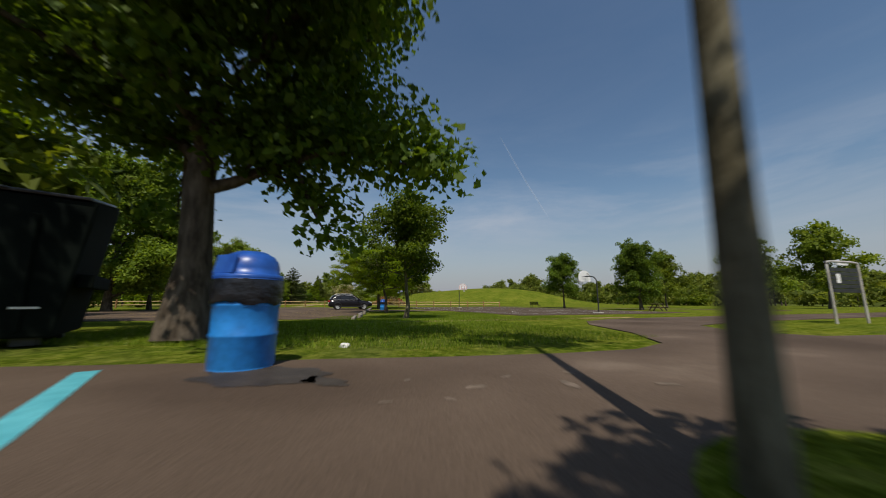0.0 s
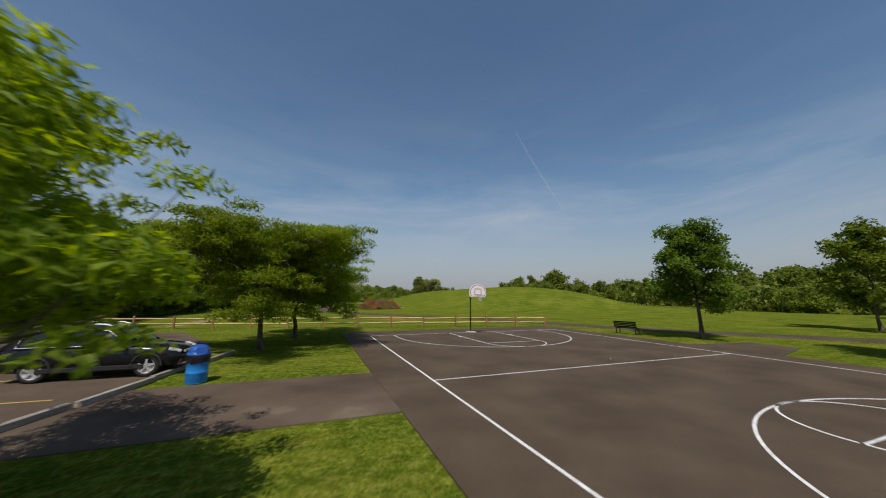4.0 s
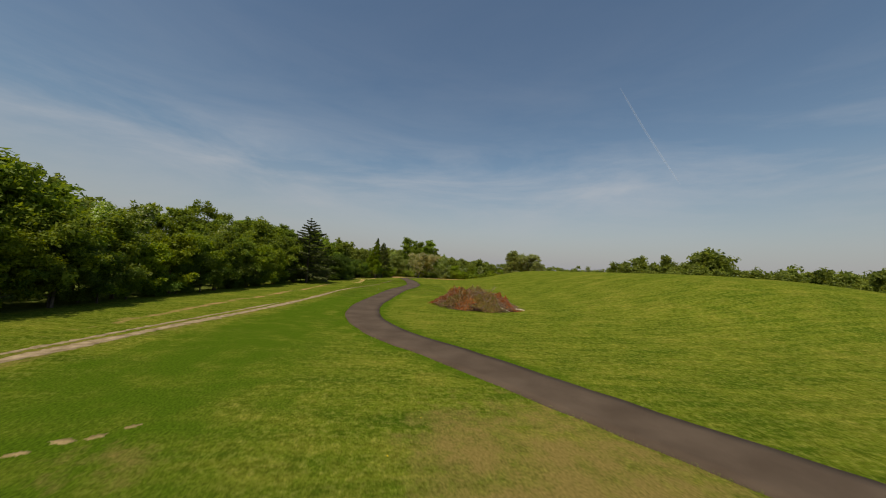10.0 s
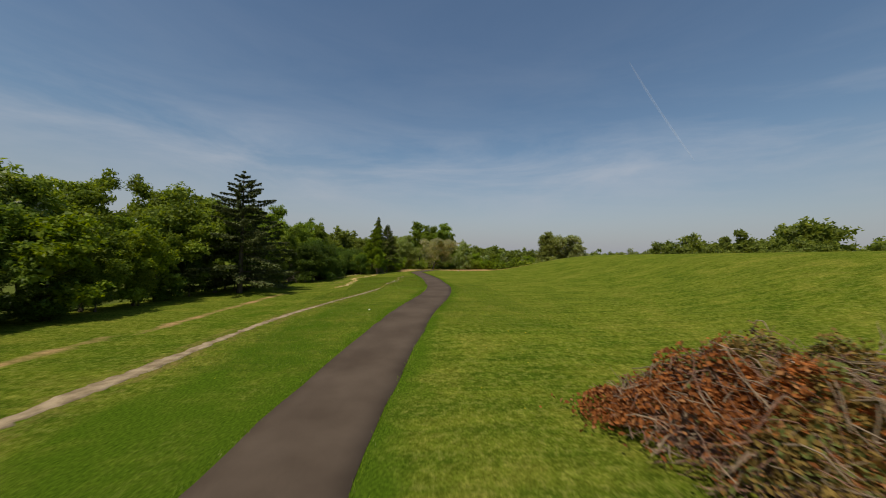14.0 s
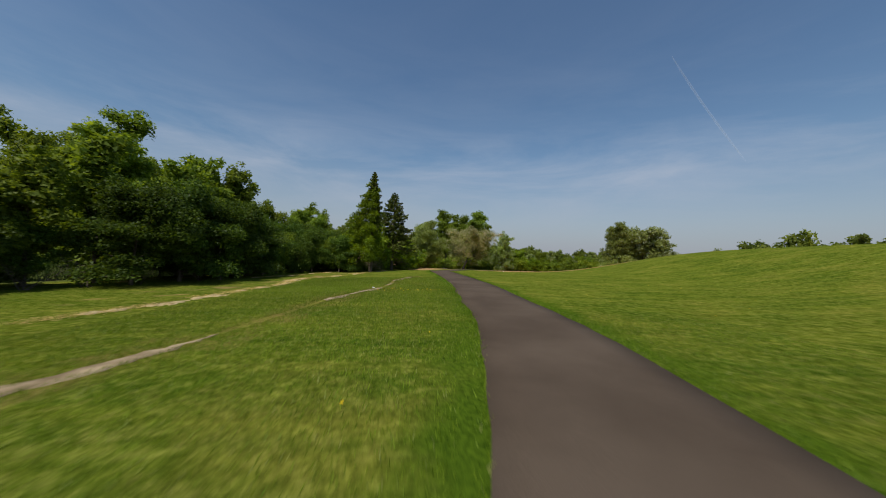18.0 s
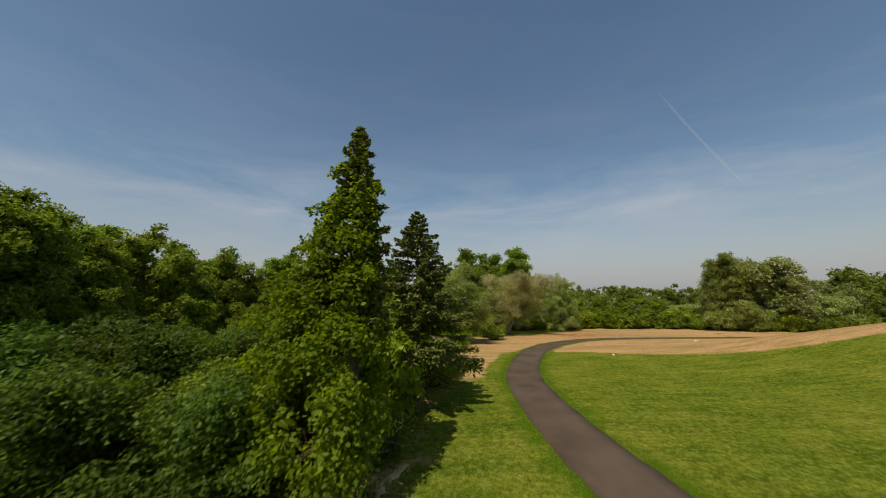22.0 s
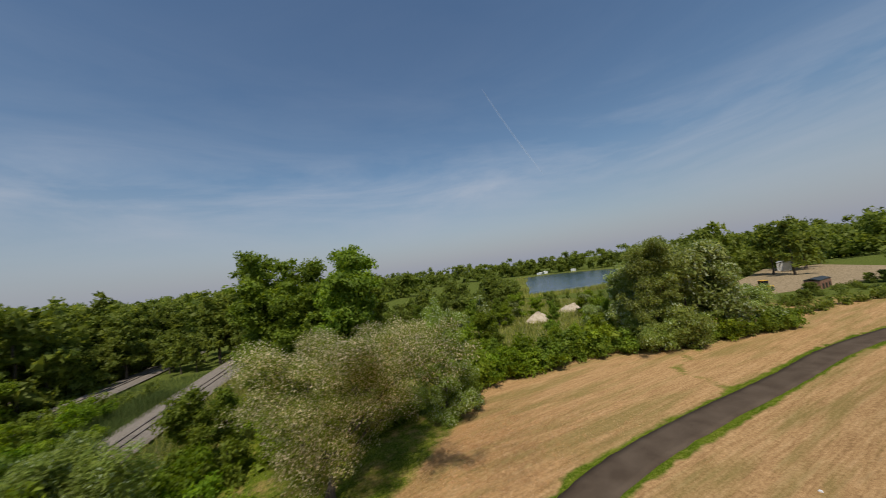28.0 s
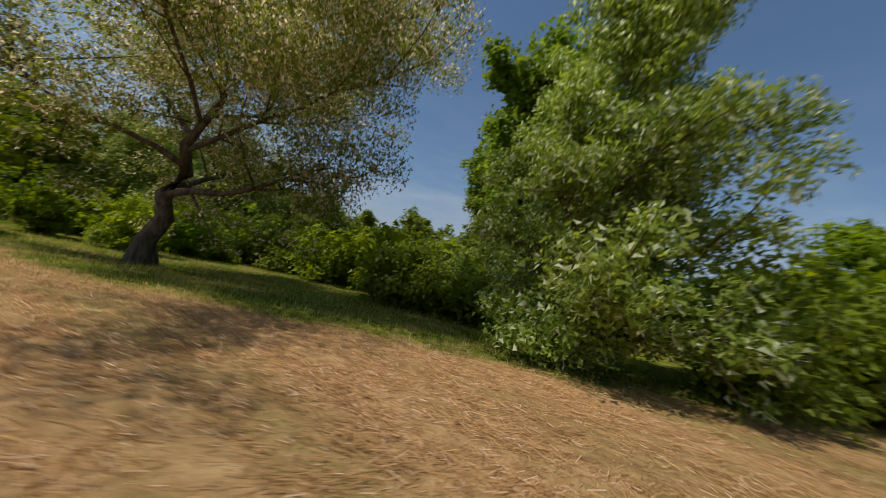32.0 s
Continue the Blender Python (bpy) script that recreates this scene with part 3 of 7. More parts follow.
def broadleaf(name, h, r, base, trunk_r, seed, leaves=L_WOOD, bark=BARK, leaf=0.28, density=26, limbs=9, lean=(0, 0), shape="round", fork=False, clump=0.30, sub=3, flat=0.75, droop=0.0, corners=4, wobble=0.35, twigs=None, long=1.5, cap=False, clear=0.15, taper=0.9, flare=1.45):
    """A broadleaved tree: tapered trunk, limbs with branches, and a crown of leaf clumps."""
    rng = np.random.default_rng(seed)
    tree = empty(name)
    top = np.array([lean[0], lean[1], h * (0.86 if not fork else 0.55)])
    ts = np.linspace(0, 1, 9)
    tp = np.stack([top[0] * ts ** 1.3, top[1] * ts ** 1.3, top[2] * ts], axis=1)
    tp[1:-1, :2] += rng.normal(0, trunk_r * wobble, (7, 2))
    tr = trunk_r * (1 - taper * ts ** 1.1)
    tr[0] *= flare
    paths = [(tp, tr)]
    clumps = []
    for i in range(limbs):
        u = base / h + (0.80 - base / h) * (i + rng.uniform(0.2, 0.8)) / limbs
        z = u * h
        k = min(z / top[2], 0.98)
        start = np.array([np.interp(k, ts, tp[:, 0]), np.interp(k, ts, tp[:, 1]), k * top[2]])
        az = i * 2.4 + rng.uniform(-0.5, 0.5)
        w = (z - base) / max(h - base, 0.1)
        if shape == "round":
            out = r * (0.72 + 0.38 * math.sin(math.pi * min(1, w + 0.22)))
        elif shape == "cone":
            out = r * (1.05 - 0.75 * w)
        elif shape == "vase":
            out = r * (0.5 + 0.6 * w)
        else:
            out = r * (0.95 - 0.35 * w)
        ln = out * rng.uniform(0.75, 1.1)
        d = np.array([math.cos(az), math.sin(az), 0.35 + 0.9 * w - droop])
        p = bent_path(start, d, ln, 6, rng, 0.13, 0.03 - droop * 0.06)
        if cap:
            p[:, 2] = np.where(p[:, 2] > h * 0.84, h * 0.84 + (p[:, 2] - h * 0.84) * 0.3, p[:, 2])
        r0 = max(0.02, np.interp(k, ts, tr) * 0.55)
        paths.append((p, np.linspace(r0, r0 * 0.15, 7)))
        for q in range(2, 7):
            cr = r * clump * rng.uniform(0.6, 1.15)
            clumps.append((*(p[q] + rng.normal(0, r * 0.08, 3)), cr * (0.7 + 0.1 * q)))
        for s in range(sub):
            q = rng.integers(1, 6)
            d2 = (p[q] - p[q - 1]) / (np.linalg.norm(p[q] - p[q - 1]) + 1e-9) + rng.normal(0, 0.75, 3)
            p2 = bent_path(p[q], d2, ln * rng.uniform(0.3, 0.6), 4, rng, 0.15, 0.05 - droop * 0.1)
            if cap:
                p2[:, 2] = np.where(p2[:, 2] > h * 0.9, h * 0.9 + (p2[:, 2] - h * 0.9) * 0.3, p2[:, 2])
            if p2[:, 2].min() < clear:
                continue
            if twigs or (twigs is None and corners == 4):
                paths.append((p2, np.linspace(r0 * 0.4, r0 * 0.08, 5)))
            clumps.append((*p2[-1], r * clump * rng.uniform(0.5, 1.0)))
            clumps.append((*p2[2], r * clump * rng.uniform(0.4, 0.8)))
    if not fork:
        for w in (0.74, 0.79, 0.84, 0.88, 0.92, 0.96):
            clumps.append((top[0], top[1], (h - r * 0.3) * w, r * clump * rng.uniform(0.6, 0.9)))
    for q in range(5):
        clumps.append((*(np.array([top[0], top[1], h - r * 0.3]) + rng.normal(0, r * (0.22 if clump > 0.24 else 0.13), 3) * np.array([1, 1, 0.6])), r * clump * rng.uniform(0.55, 0.9)))
    part("trunk", tubes("trunk", paths, bark, 8 if twigs or corners == 4 else 4), bark, tree)
    v, f = clump_leaves(clumps, density / (leaf * leaf) * 0.10, leaf, rng, flat, long, corners=corners)
    keep = v[f[:, 0], 2] > clear
    part("crown", mesh_of("crown", v, f[keep], leaves), leaves, tree)
    return tree


def shrub(name, h, r, seed, leaves=L_BRIGHT, leaf=0.22, density=24, corners=3):
    """A bush: several stems from the ground and a broken mound of leaf clumps."""
    rng = np.random.default_rng(seed)
    bush = empty(name)
    paths, clumps = [], []
    for i in range(9):
        az = i * 0.7 + rng.uniform(-0.3, 0.3)
        p = bent_path((rng.normal(0, r * 0.12), rng.normal(0, r * 0.12), -0.05), (math.cos(az) * r, math.sin(az) * r, h * rng.uniform(0.6, 1.2)), math.hypot(h, r) * rng.uniform(0.6, 0.95), 5, rng, 0.15)
        paths.append((p, np.linspace(0.05, 0.012, 6)))
        for q in range(1, 6):
            clumps.append((*(p[q] + rng.normal(0, r * 0.12, 3)), rng.uniform(0.26, 0.44) * r))
    for i in range(8):
        az = rng.uniform(0, 6.28)
        clumps.append((math.cos(az) * r * 0.75, math.sin(az) * r * 0.75, h * rng.uniform(0.12, 0.4), r * rng.uniform(0.28, 0.4)))
    part("stem", tubes("stem", paths, BARK, 3), BARK, bush)
    v, f = clump_leaves(clumps, density / (leaf * leaf) * 0.10, leaf, rng, 0.85, corners=corners)
    keep = v[f[:, 0], 2] > 0.02
    part("foliage", mesh_of("foliage", v, f[keep], leaves), leaves, bush)
    return bush


def spruce(name, h, r, seed, leaves=L_SPRUCE, tiers=22, leaf=0.16, base=0.8, gap=0.0, bark=BARK, taper=0.85, boughs=7, side_share=0.24, hang=0.03, inner=0.12):
    """A conifer: straight trunk, tiers of drooping boughs, needles along each bough."""
    rng = np.random.default_rng(seed)
    tree = empty(name)
    paths = [(np.array([[0, 0, -0.1], [0.05, 0, h * 0.5], [0, 0.03, h]]), np.array([h * 0.022, h * 0.012, 0.015]))]
    cs, ns = [], []
    for i in range(tiers):
        w = i / (tiers - 1)
        z = base + (h - base) * w ** 0.92
        for k in range(boughs):
            if rng.uniform() < gap:
                continue
            az = k * 6.3 / boughs + i * 1.7 + rng.uniform(-0.3, 0.3)
            ln = max(0.15, r * (1 - w) ** taper * rng.uniform(0.65, 1.12))
            p = bent_path((0, 0, z), (math.cos(az), math.sin(az), -0.12 + 0.35 * w), ln, 6, rng, 0.06, 0.02)
            paths.append((p, np.linspace(0.028, 0.005, 7)))
            n = int(ln * 62 * (0.16 / leaf))
            u = rng.uniform(inner, 1, n) ** 0.8
            at = np.stack([np.interp(u * 6, range(7), p[:, c]) for c in range(3)], axis=1)
            side = np.array([-math.sin(az), math.cos(az), 0])
            at += side * (rng.uniform(-1, 1, n) * ln * side_share * (1.1 - u))[:, None] + np.array([0, 0, -1]) * np.abs(rng.normal(0, 0.07 + hang * ln, n))[:, None]
            cs.append(at)
            ns.append(np.tile([0, 0, 1.0], (n, 1)))
    part("trunk", tubes("trunk", paths, bark, 6), bark, tree)
    v, f = leaf_arrays(np.concatenate(cs), np.concatenate(ns), leaf, rng, 2.2, 0.5)
    part("needle_cover", mesh_of("needle_cover", v, f, leaves), leaves, tree)
    return tree


def placed(ob, x, y, turn=0.0, s=1.0, sz=None, z=None):
    """The pose at which a plant or thing stands on the ground."""
    return Matrix.Translation((x, y, (T(x, y) if z is None else z))) @ Matrix.Rotation(radians(turn), 4, "Z") @ Matrix.Diagonal((s, s, sz or s, 1))


def put(ob, x, y, turn=0.0, s=1.0, sz=None, z=None):
    ob.matrix_basis = placed(ob, x, y, turn, s, sz, z)
    return ob


# ---- the lie of the land ----
def step(a, b, x):
    t = np.clip((x - a) / (b - a), 0, 1)
    return t * t * (3 - 2 * t)


def T(x, y):
    """Height of the ground."""
    x, y = np.asarray(x, float), np.asarray(y, float)
    c, s = math.cos(-0.067), math.sin(-0.067)
    u = ((x - 46.16) * c + (y - 95.0) * s) / 24.0
    v = (-(x - 46.16) * s + (y - 95.0) * c) / 59.2
    hill = 6.0 * np.exp(-(u * u) ** 1.35 - (v * v) ** 3.9)
    apron = 0.5 * step(-22, -6, x) * (1 - step(6, 30, x)) * step(55, 72, y) * (1 - step(122, 142, y))
    low = -0.75 * step(150, 180, y) + 0.27 * (1 - step(-36.2, -28, y))
    rail = -1.3 * step(-17, -24, x - 0.16 * (y - 165)) * step(80, 125, y)
    lake = -3.0 * step(70, 110, y - 160 + 0.25 * (x - 100)) * step(70, 120, x)
    z = hill + apron + low + rail + lake
    return float(z) if z.ndim == 0 else z


def spline(points, gap=1.0):
    """Evenly spaced places on a smooth line through points."""
    p = np.array(points, float)
    q = np.vstack([2 * p[0] - p[1], p, 2 * p[-1] - p[-2]])
    out = []
    for i in range(1, len(q) - 2):
        a, b, c, d = q[i - 1], q[i], q[i + 1], q[i + 2]
        n = max(2, int(np.linalg.norm(c - b) / gap))
        for k in range(n):
            t = k / n
            out.append(0.5 * (2 * b + (c - a) * t + (2 * a - 5 * b + 4 * c - d) * t * t + (3 * b - a - 3 * c + d) * t ** 3))
    out.append(p[-1])
    return np.array(out)


def ribbon(name, line, width, material, lift, seed=0, ragged=0.0, cols=4, crown=0.0, tapered=False, vary=0.35):
    """A strip of ground cover along a line, with an edge that dips into the ground."""
    rng = np.random.default_rng(seed)
    d = np.gradient(line, axis=0)
    d /= np.linalg.norm(d, axis=1)[:, None]
    nrm = np.stack([d[:, 1], -d[:, 0]], axis=1)
    wob_l, wob_r = rng.normal(0, ragged, len(line)), rng.normal(0, ragged, len(line))
    if tapered:
        ends = np.minimum(np.arange(len(line)), np.arange(len(line))[::-1]) / 14.0
        slow = np.convolve(rng.normal(0, 1, len(line) + 20), np.ones(21) / 4.6, "valid")
        width = width * np.minimum(1, ends) ** 0.7 * np.clip(0.8 + vary * slow, 0.25, 1.5)
        wob_l, wob_r = [np.clip(w, -width * 0.4, 0.3) for w in (wob_l, wob_r)]
        line = line + nrm * (0.11 * vary * np.roll(slow, 9))[:, None]
    us = np.concatenate([[-1.0], np.linspace(-1, 1, cols), [1.0]])
    rows = []
    for k, u in enumerate(us):
        half = width / 2 + (wob_l if u < 0 else wob_r)
        xy = line + nrm * (u * half)[:, None]
        z = T(xy[:, 0], xy[:, 1]) + lift + crown * (1 - u * u)
        if k in (0, len(us) - 1):
            z = z - lift - 0.12
        rows.append(np.column_stack([xy, z]))
    v = np.stack(rows, axis=1).reshape(-1, 3)
    n, m = len(line), len(us)
    i, j = np.meshgrid(np.arange(n - 1), np.arange(m - 1), indexing="ij")
    f = np.stack([i * m + j, i * m + j + 1, (i + 1) * m + j + 1, (i + 1) * m + j], axis=-1).reshape(-1, 4)
    return new(name, mesh_of(name, v, f, material, True))


def slab(name, outline, material, top=0.02, depth=0.25):
    """A flat paved area with the outline given anticlockwise."""
    bm = bmesh.new()
    up = [bm.verts.new((x, y, top)) for x, y in outline]
    dn = [bm.verts.new((x, y, top - depth)) for x, y in outline]
    bm.faces.new(up)
    for i in range(len(up)):
        j = (i + 1) % len(up)
        bm.faces.new((up[j], up[i], dn[i], dn[j]))
    bmesh.ops.recalc_face_normals(bm, faces=bm.faces)
    bmesh.ops.triangulate(bm, faces=[f for f in bm.faces if len(f.verts) > 4])
    return part(name, bm, material)


FOOTPATH = spline([(31, -26), (22, -12), (16.5, -4), (13.2, 2.5), (11.2, 8.8), (7.9, 14.6), (3.5, 20.7), (-0.9, 27.3), (-3.6, 31.4), (-5.9, 34.4), (-7.7, 37.7), (-9.3, 42.6), (-9.8, 49.2), (-9.2, 56.6), (-7.7, 65.5), (-6.5, 71), (-5.3, 76.3),
                   (-4.3, 82), (-3.75, 88), (-3.85, 93), (-3.85, 97.5), (-4.05, 103), (-4.7, 111), (-5.5, 119), (-6.1, 125), (-5.9, 133), (-5.1, 139.5), (-3.2, 146), (0, 153.4), (5.5, 161), (13.5, 167.0), (25, 168.8), (47, 168.3), (63, 168), (90, 164), (130, 158), (170, 155)], 1.0)
TRACK = spline([(-23, 12), (-21, 26), (-19.6, 36), (-18.2, 44), (-17.2, 52), (-15.9, 66), (-13.7, 75.2), (-12.3, 79.8), (-11.45, 83.2), (-10.95, 86), (-10.75, 89.5), (-10.65, 92), (-10.35, 93.7), (-9.95, 95.5), (-9.5, 97.5), (-9.4, 100.5), (-9.65, 103), (-9.45, 104.5), (-8.95, 107.2), (-8.5, 109.6)], 0.5)
WOOD_EDGE = spline([(-30, 14), (-28.6, 29), (-28, 45), (-27, 58), (-26, 70), (-25.5, 82), (-23, 96), (-21.5, 104), (-21.5, 114), (-19.5, 122), (-15.5, 129), (-13.5, 139), (-11, 151), (-7.5, 165)], 1.0)


def near_line(px, py, line, skip=2):
    best = np.full(px.shape, 1e9)
    for x, y in line[::skip]:
        best = np.minimum(best, (px - x) ** 2 + (py - y) ** 2)
    return np.sqrt(best)


def axis(lo, hi, fine_lo, fine_hi, fine, grow=1.25):
    out = list(np.arange(fine_lo, fine_hi + fine / 2, fine))
    s, a = fine, fine_hi
    while a < hi:
        s = min(s * grow, 400)
        a += s
        out.append(a)
    s, a = fine, fine_lo
    while a > lo:
        s = min(s * grow, 400)
        a -= s
        out.insert(0, a)
    return np.array(out)


def build_ground():
    xs, ys = axis(-2500, 2500, -40, 72, 1.0), axis(-2500, 2500, -56, 205, 1.0)
    gx, gy = np.meshgrid(xs, ys, indexing="ij")
    gz = T(gx, gy)
    n, m = gx.shape
    v = np.stack([gx, gy, gz], axis=-1).reshape(-1, 3)
    i, j = np.meshgrid(np.arange(n - 1), np.arange(m - 1), indexing="ij")
    f = np.stack([i * m + j, (i + 1) * m + j, (i + 1) * m + j + 1, i * m + j + 1], axis=-1).reshape(-1, 4)
    me = mesh_of("ground", v, f, LAWN, True)
    d_path, d_track, d_wood = near_line(gx, gy, FOOTPATH), near_line(gx, gy, TRACK), near_line(gx, gy, WOOD_EDGE)
    hay = step(-1.5, 1.5, gy - 151.5 + 18 * np.tanh(np.clip(gx - 5, 0, 200) / 44)) * (1 - step(195, 205, gy)) * step(-20, -14, gx)
    hay = np.maximum(hay, step(133, 141, gy + 0.3 * gx + 3) * (1 - step(-5.5, -3.5, gx - 0.25 * np.clip(gy - 148, 0, 20))) * step(-18, -13, gx) * step(2.6, 4.2, d_path) * 0.85)
    strip = np.exp(-((d_wood - 5.0) / 0.7) ** 2) * step(20, 40, gy) * 0.585
    hay = np.maximum(hay, strip * (1 - step(80, 92, gy)))
    hay = np.maximum(hay, 0.40 * np.exp(-((d_wood - 4.0) / 2.4) ** 2) * step(84, 96, gy) * (1 - step(124, 132, gy)))
    hay = hay * step(1.75, 2.5, d_path)
    under = step(-0.9, 1.4, gy - 175.6 - np.where(gx > 6, 0.82, 0.3) * (gx - 6)) * (1 - step(18, 24, gx))
    lane = spline([(39.5, 168.5), (41.4, 172.4), (44, 177.8), (54, 180.3), (66, 183.6)], 1.0)
    hay = hay * (1 - 0.5 * np.exp(-(near_line(gx, gy, lane, 1) / 1.4) ** 2))
    hay = hay * (1 - 0.66 * np.clip(under, 0, 1))
    far = step(110, 150, np.hypot(gx - 20, gy - 80))
    worn = 0.80 * np.exp(-(((gx + 1.6) / 6.5) ** 2 + ((gy - 19.5) / 9.5) ** 2)) + 0.55 * np.exp(-(((gx + 12) / 2.5) ** 2 + ((gy - 22) / 2) ** 2))
    worn = np.maximum(worn, 0.78 * np.exp(-(((gx + 4.4) / 2.6) ** 2 + ((gy - 22.5) / 4.2) ** 2)))
    worn = np.maximum(worn, 1.05 * np.exp(-(((gx + 13.1) / 1.1) ** 2 + ((gy + 19.2) / 1.4) ** 2)))
    worn = np.maximum(worn, 0.85 * np.exp(-((gy + 35.3 + 0.05 * (gx + 16)) / 0.9) ** 2) * step(-24, -20, gx) * (1 - step(-13, -9, gx)))
    worn = np.maximum(worn, 0.64 * np.exp(-((d_track - 0.6) / 0.9) ** 2))
    for px, py, pr in ((-13.2, 21.7, 0.7), (-4.0, 19.8, 0.9), (-9.1, 17.6, 0.6), (6.8, 71.4, 0.8), (-0.9, 71.0, 0.5), (-14.6, -22.9, 0.5), (1.3, 16.1, 1.0)):
        worn = np.maximum(worn, 0.72 * np.exp(-((gx - px) ** 2 + (gy - py) ** 2) / pr ** 2))
    lush = 0.75 * np.exp(-(np.maximum(d_path - 1.6, 0) / 0.8) ** 2) * step(20, 30, gy) * (1 - 0.5 * step(148, 152, gy))
    lush = np.maximum(lush, 0.62 * np.exp(-((gx + 14.5) / 6.5) ** 2) * step(8, 20, gy) * (1 - step(70, 82, gy)) * step(0.9, 2.2, d_track))
    rough = np.maximum(far, step(196, 202, gy))
    rough = np.maximum(rough, (1 - step(-19, -15, gx - 0.16 * (gy - 165))) * step(60, 90, gy))
    rough = np.maximum(rough, (1 - step(-32, -29, gx)) * step(11, 14, gy))
    hay = hay * (1 - rough)
    for key, a in (("hay", hay), ("worn", worn), ("lush", lush), ("rough", rough)):
        at = me.attributes.new(key, "FLOAT", "POINT")
        at.data.foreach_set("value", a.astype(np.float32).ravel())
    return tagged(new("ground", me), "mown green park lawn with straw-covered stretches", "ground", kind="structure")


build_ground()
tagged(ribbon("footpath", FOOTPATH, 2.95, ASPHALT, 0.03, 1, 0.04, 6, 0.02), "smooth grey-brown asphalt footpath winding through the lawn", "path", kind="structure")
rut = spline([(-22.5, -35.0), (-20.5, -35.3), (-18.6, -35.2), (-17.0, -35.45), (-14.0, -35.5), (-11.0, -35.7), (-9.4, -35.6)], 0.08)
tagged(ribbon("worn_strip", rut, 0.55, DRY_TURF, 0.012, 9, 0.09, tapered=True), "strip of bare dry earth across the lawn", "path", kind="structure")


def stretch_of(y0, y1):
    """The part of the wheel track between two distances up the field."""
    return TRACK[(TRACK[:, 1] >= y0) & (TRACK[:, 1] < y1)]


rut = spline(stretch_of(0, 86.3), 0.14)
tagged(ribbon("dirt_track", rut, 0.6 + 0.36 * (1 - step(54, 70, rut[:, 1])), DIRT, 0.012, 2, 0.05, tapered=True, vary=0.12), "narrow bare earth wheel track in the grass", "path", kind="structure")
for k, (a, b, w) in enumerate(((91.2, 97.6, 0.42), (98.6, 101.2, 0.14), (102.2, 109.0, 0.34))):
    tagged(ribbon("dirt_track", spline(stretch_of(a, b), 0.09), w, DIRT, 0.012, 5 + k, 0.075, tapered=True, vary=0.5), "broken stretch of bare earth in the grass", "path", kind="structure")
tagged(ribbon("dirt_track", spline(stretch_of(103.5, 108) + np.array([0.3, 0.0]), 0.09), 0.11, DIRT, 0.012, 12, 0.04, tapered=True), "broken stretch of bare earth in the grass", "path", kind="structure")
WINDROWS = [spline(p, 0.12) for p in (
    [(-16.7, 87.2), (-16.4, 89.4), (-16.2, 91)], [(-16.25, 92.4), (-16.2, 94), (-16.4, 96.2), (-16.3, 98)], [(-16.2, 98.8), (-16.4, 100.6), (-17.0, 102.6), (-17.4, 104), (-17.2, 106.2), (-16.4, 107.5), (-15.9, 108.4)],
    [(-15.95, 109.5), (-15.8, 110.2), (-15.6, 111)], [(-15.15, 113.2), (-15.0, 114.2), (-14.8, 115.3)], [(-15.5, 114.0), (-15.3, 116), (-14.7, 117.5)], [(-14.3, 121.6), (-14.0, 122.6), (-13.5, 123.4)],
    [(-21.6, 106), (-20.9, 108), (-20.3, 110.2), (-19.8, 111.8)], [(-19.95, 114.2), (-19.5, 116.5), (-19.2, 118), (-18.7, 120.3)], [(-17.6, 121.8), (-16.8, 122.6), (-16.0, 123.2)])]


def hay_patch(line, seed):
    """Ragged low heaps of cut hay strewn along a line, with bare grass between them."""
    rng = np.random.default_rng(seed)
    chunks = []
    for k in range(max(2, int(len(line) * 0.12 * 1.15))):
        x, y = line[rng.integers(0, len(line))] + rng.normal(0, 0.13, 2)
        ru, rv, turn = rng.uniform(0.26, 0.7), rng.uniform(0.13, 0.29), 1.5 + rng.normal(0, 0.35)
        a = np.linspace(0, 2 * math.pi, 25)[:-1]
        rag = np.clip(1 + rng.normal(0, 0.24, 24) + 0.2 * np.sin(3 * a + k), 0.45, 1.6)
        rings = []
        for f, z in ((0.08, 0.055), (0.5, 0.045), (0.85, 0.022), (1.0, -0.03)):
            u, w = ru * f * rag * np.cos(a), rv * f * rag * np.sin(a)
            px, py = x + u * math.cos(turn) - w * math.sin(turn), y + u * math.sin(turn) + w * math.cos(turn)
            rings.append(np.column_stack([px, py, T(px, py) + z + rng.normal(0, 0.008, 24)]))
        v = np.concatenate(rings)
        f = [(r * 24 + i, r * 24 + (i + 1) % 24, (r + 1) * 24 + (i + 1) % 24, (r + 1) * 24 + i) for r in range(3) for i in range(24)]
        f += [(1, 2 * i, 2 * i + 1, 2 * i + 2) for i in range(1, 11)] + [(1, 22, 23, 0)]
        chunks.append((v, np.array(f)))
    v, f = join_arrays(chunks)
    return tagged(new("windrow", mesh_of("windrow", v, f, DRY_HAY, True)), "broken ragged row of dry cut hay on the lawn", "hay", kind="stuff")


for k, line in enumerate(WINDROWS):
    hay_patch(line, 31 + k)
side = TRACK[:76] + np.array([-1.0, 0.2])
tagged(ribbon("dirt_track", spline(side, 0.14), 0.3, DIRT, 0.012, 3, 0.05, tapered=True), "narrow bare earth wheel track in the grass", "path", kind="structure")


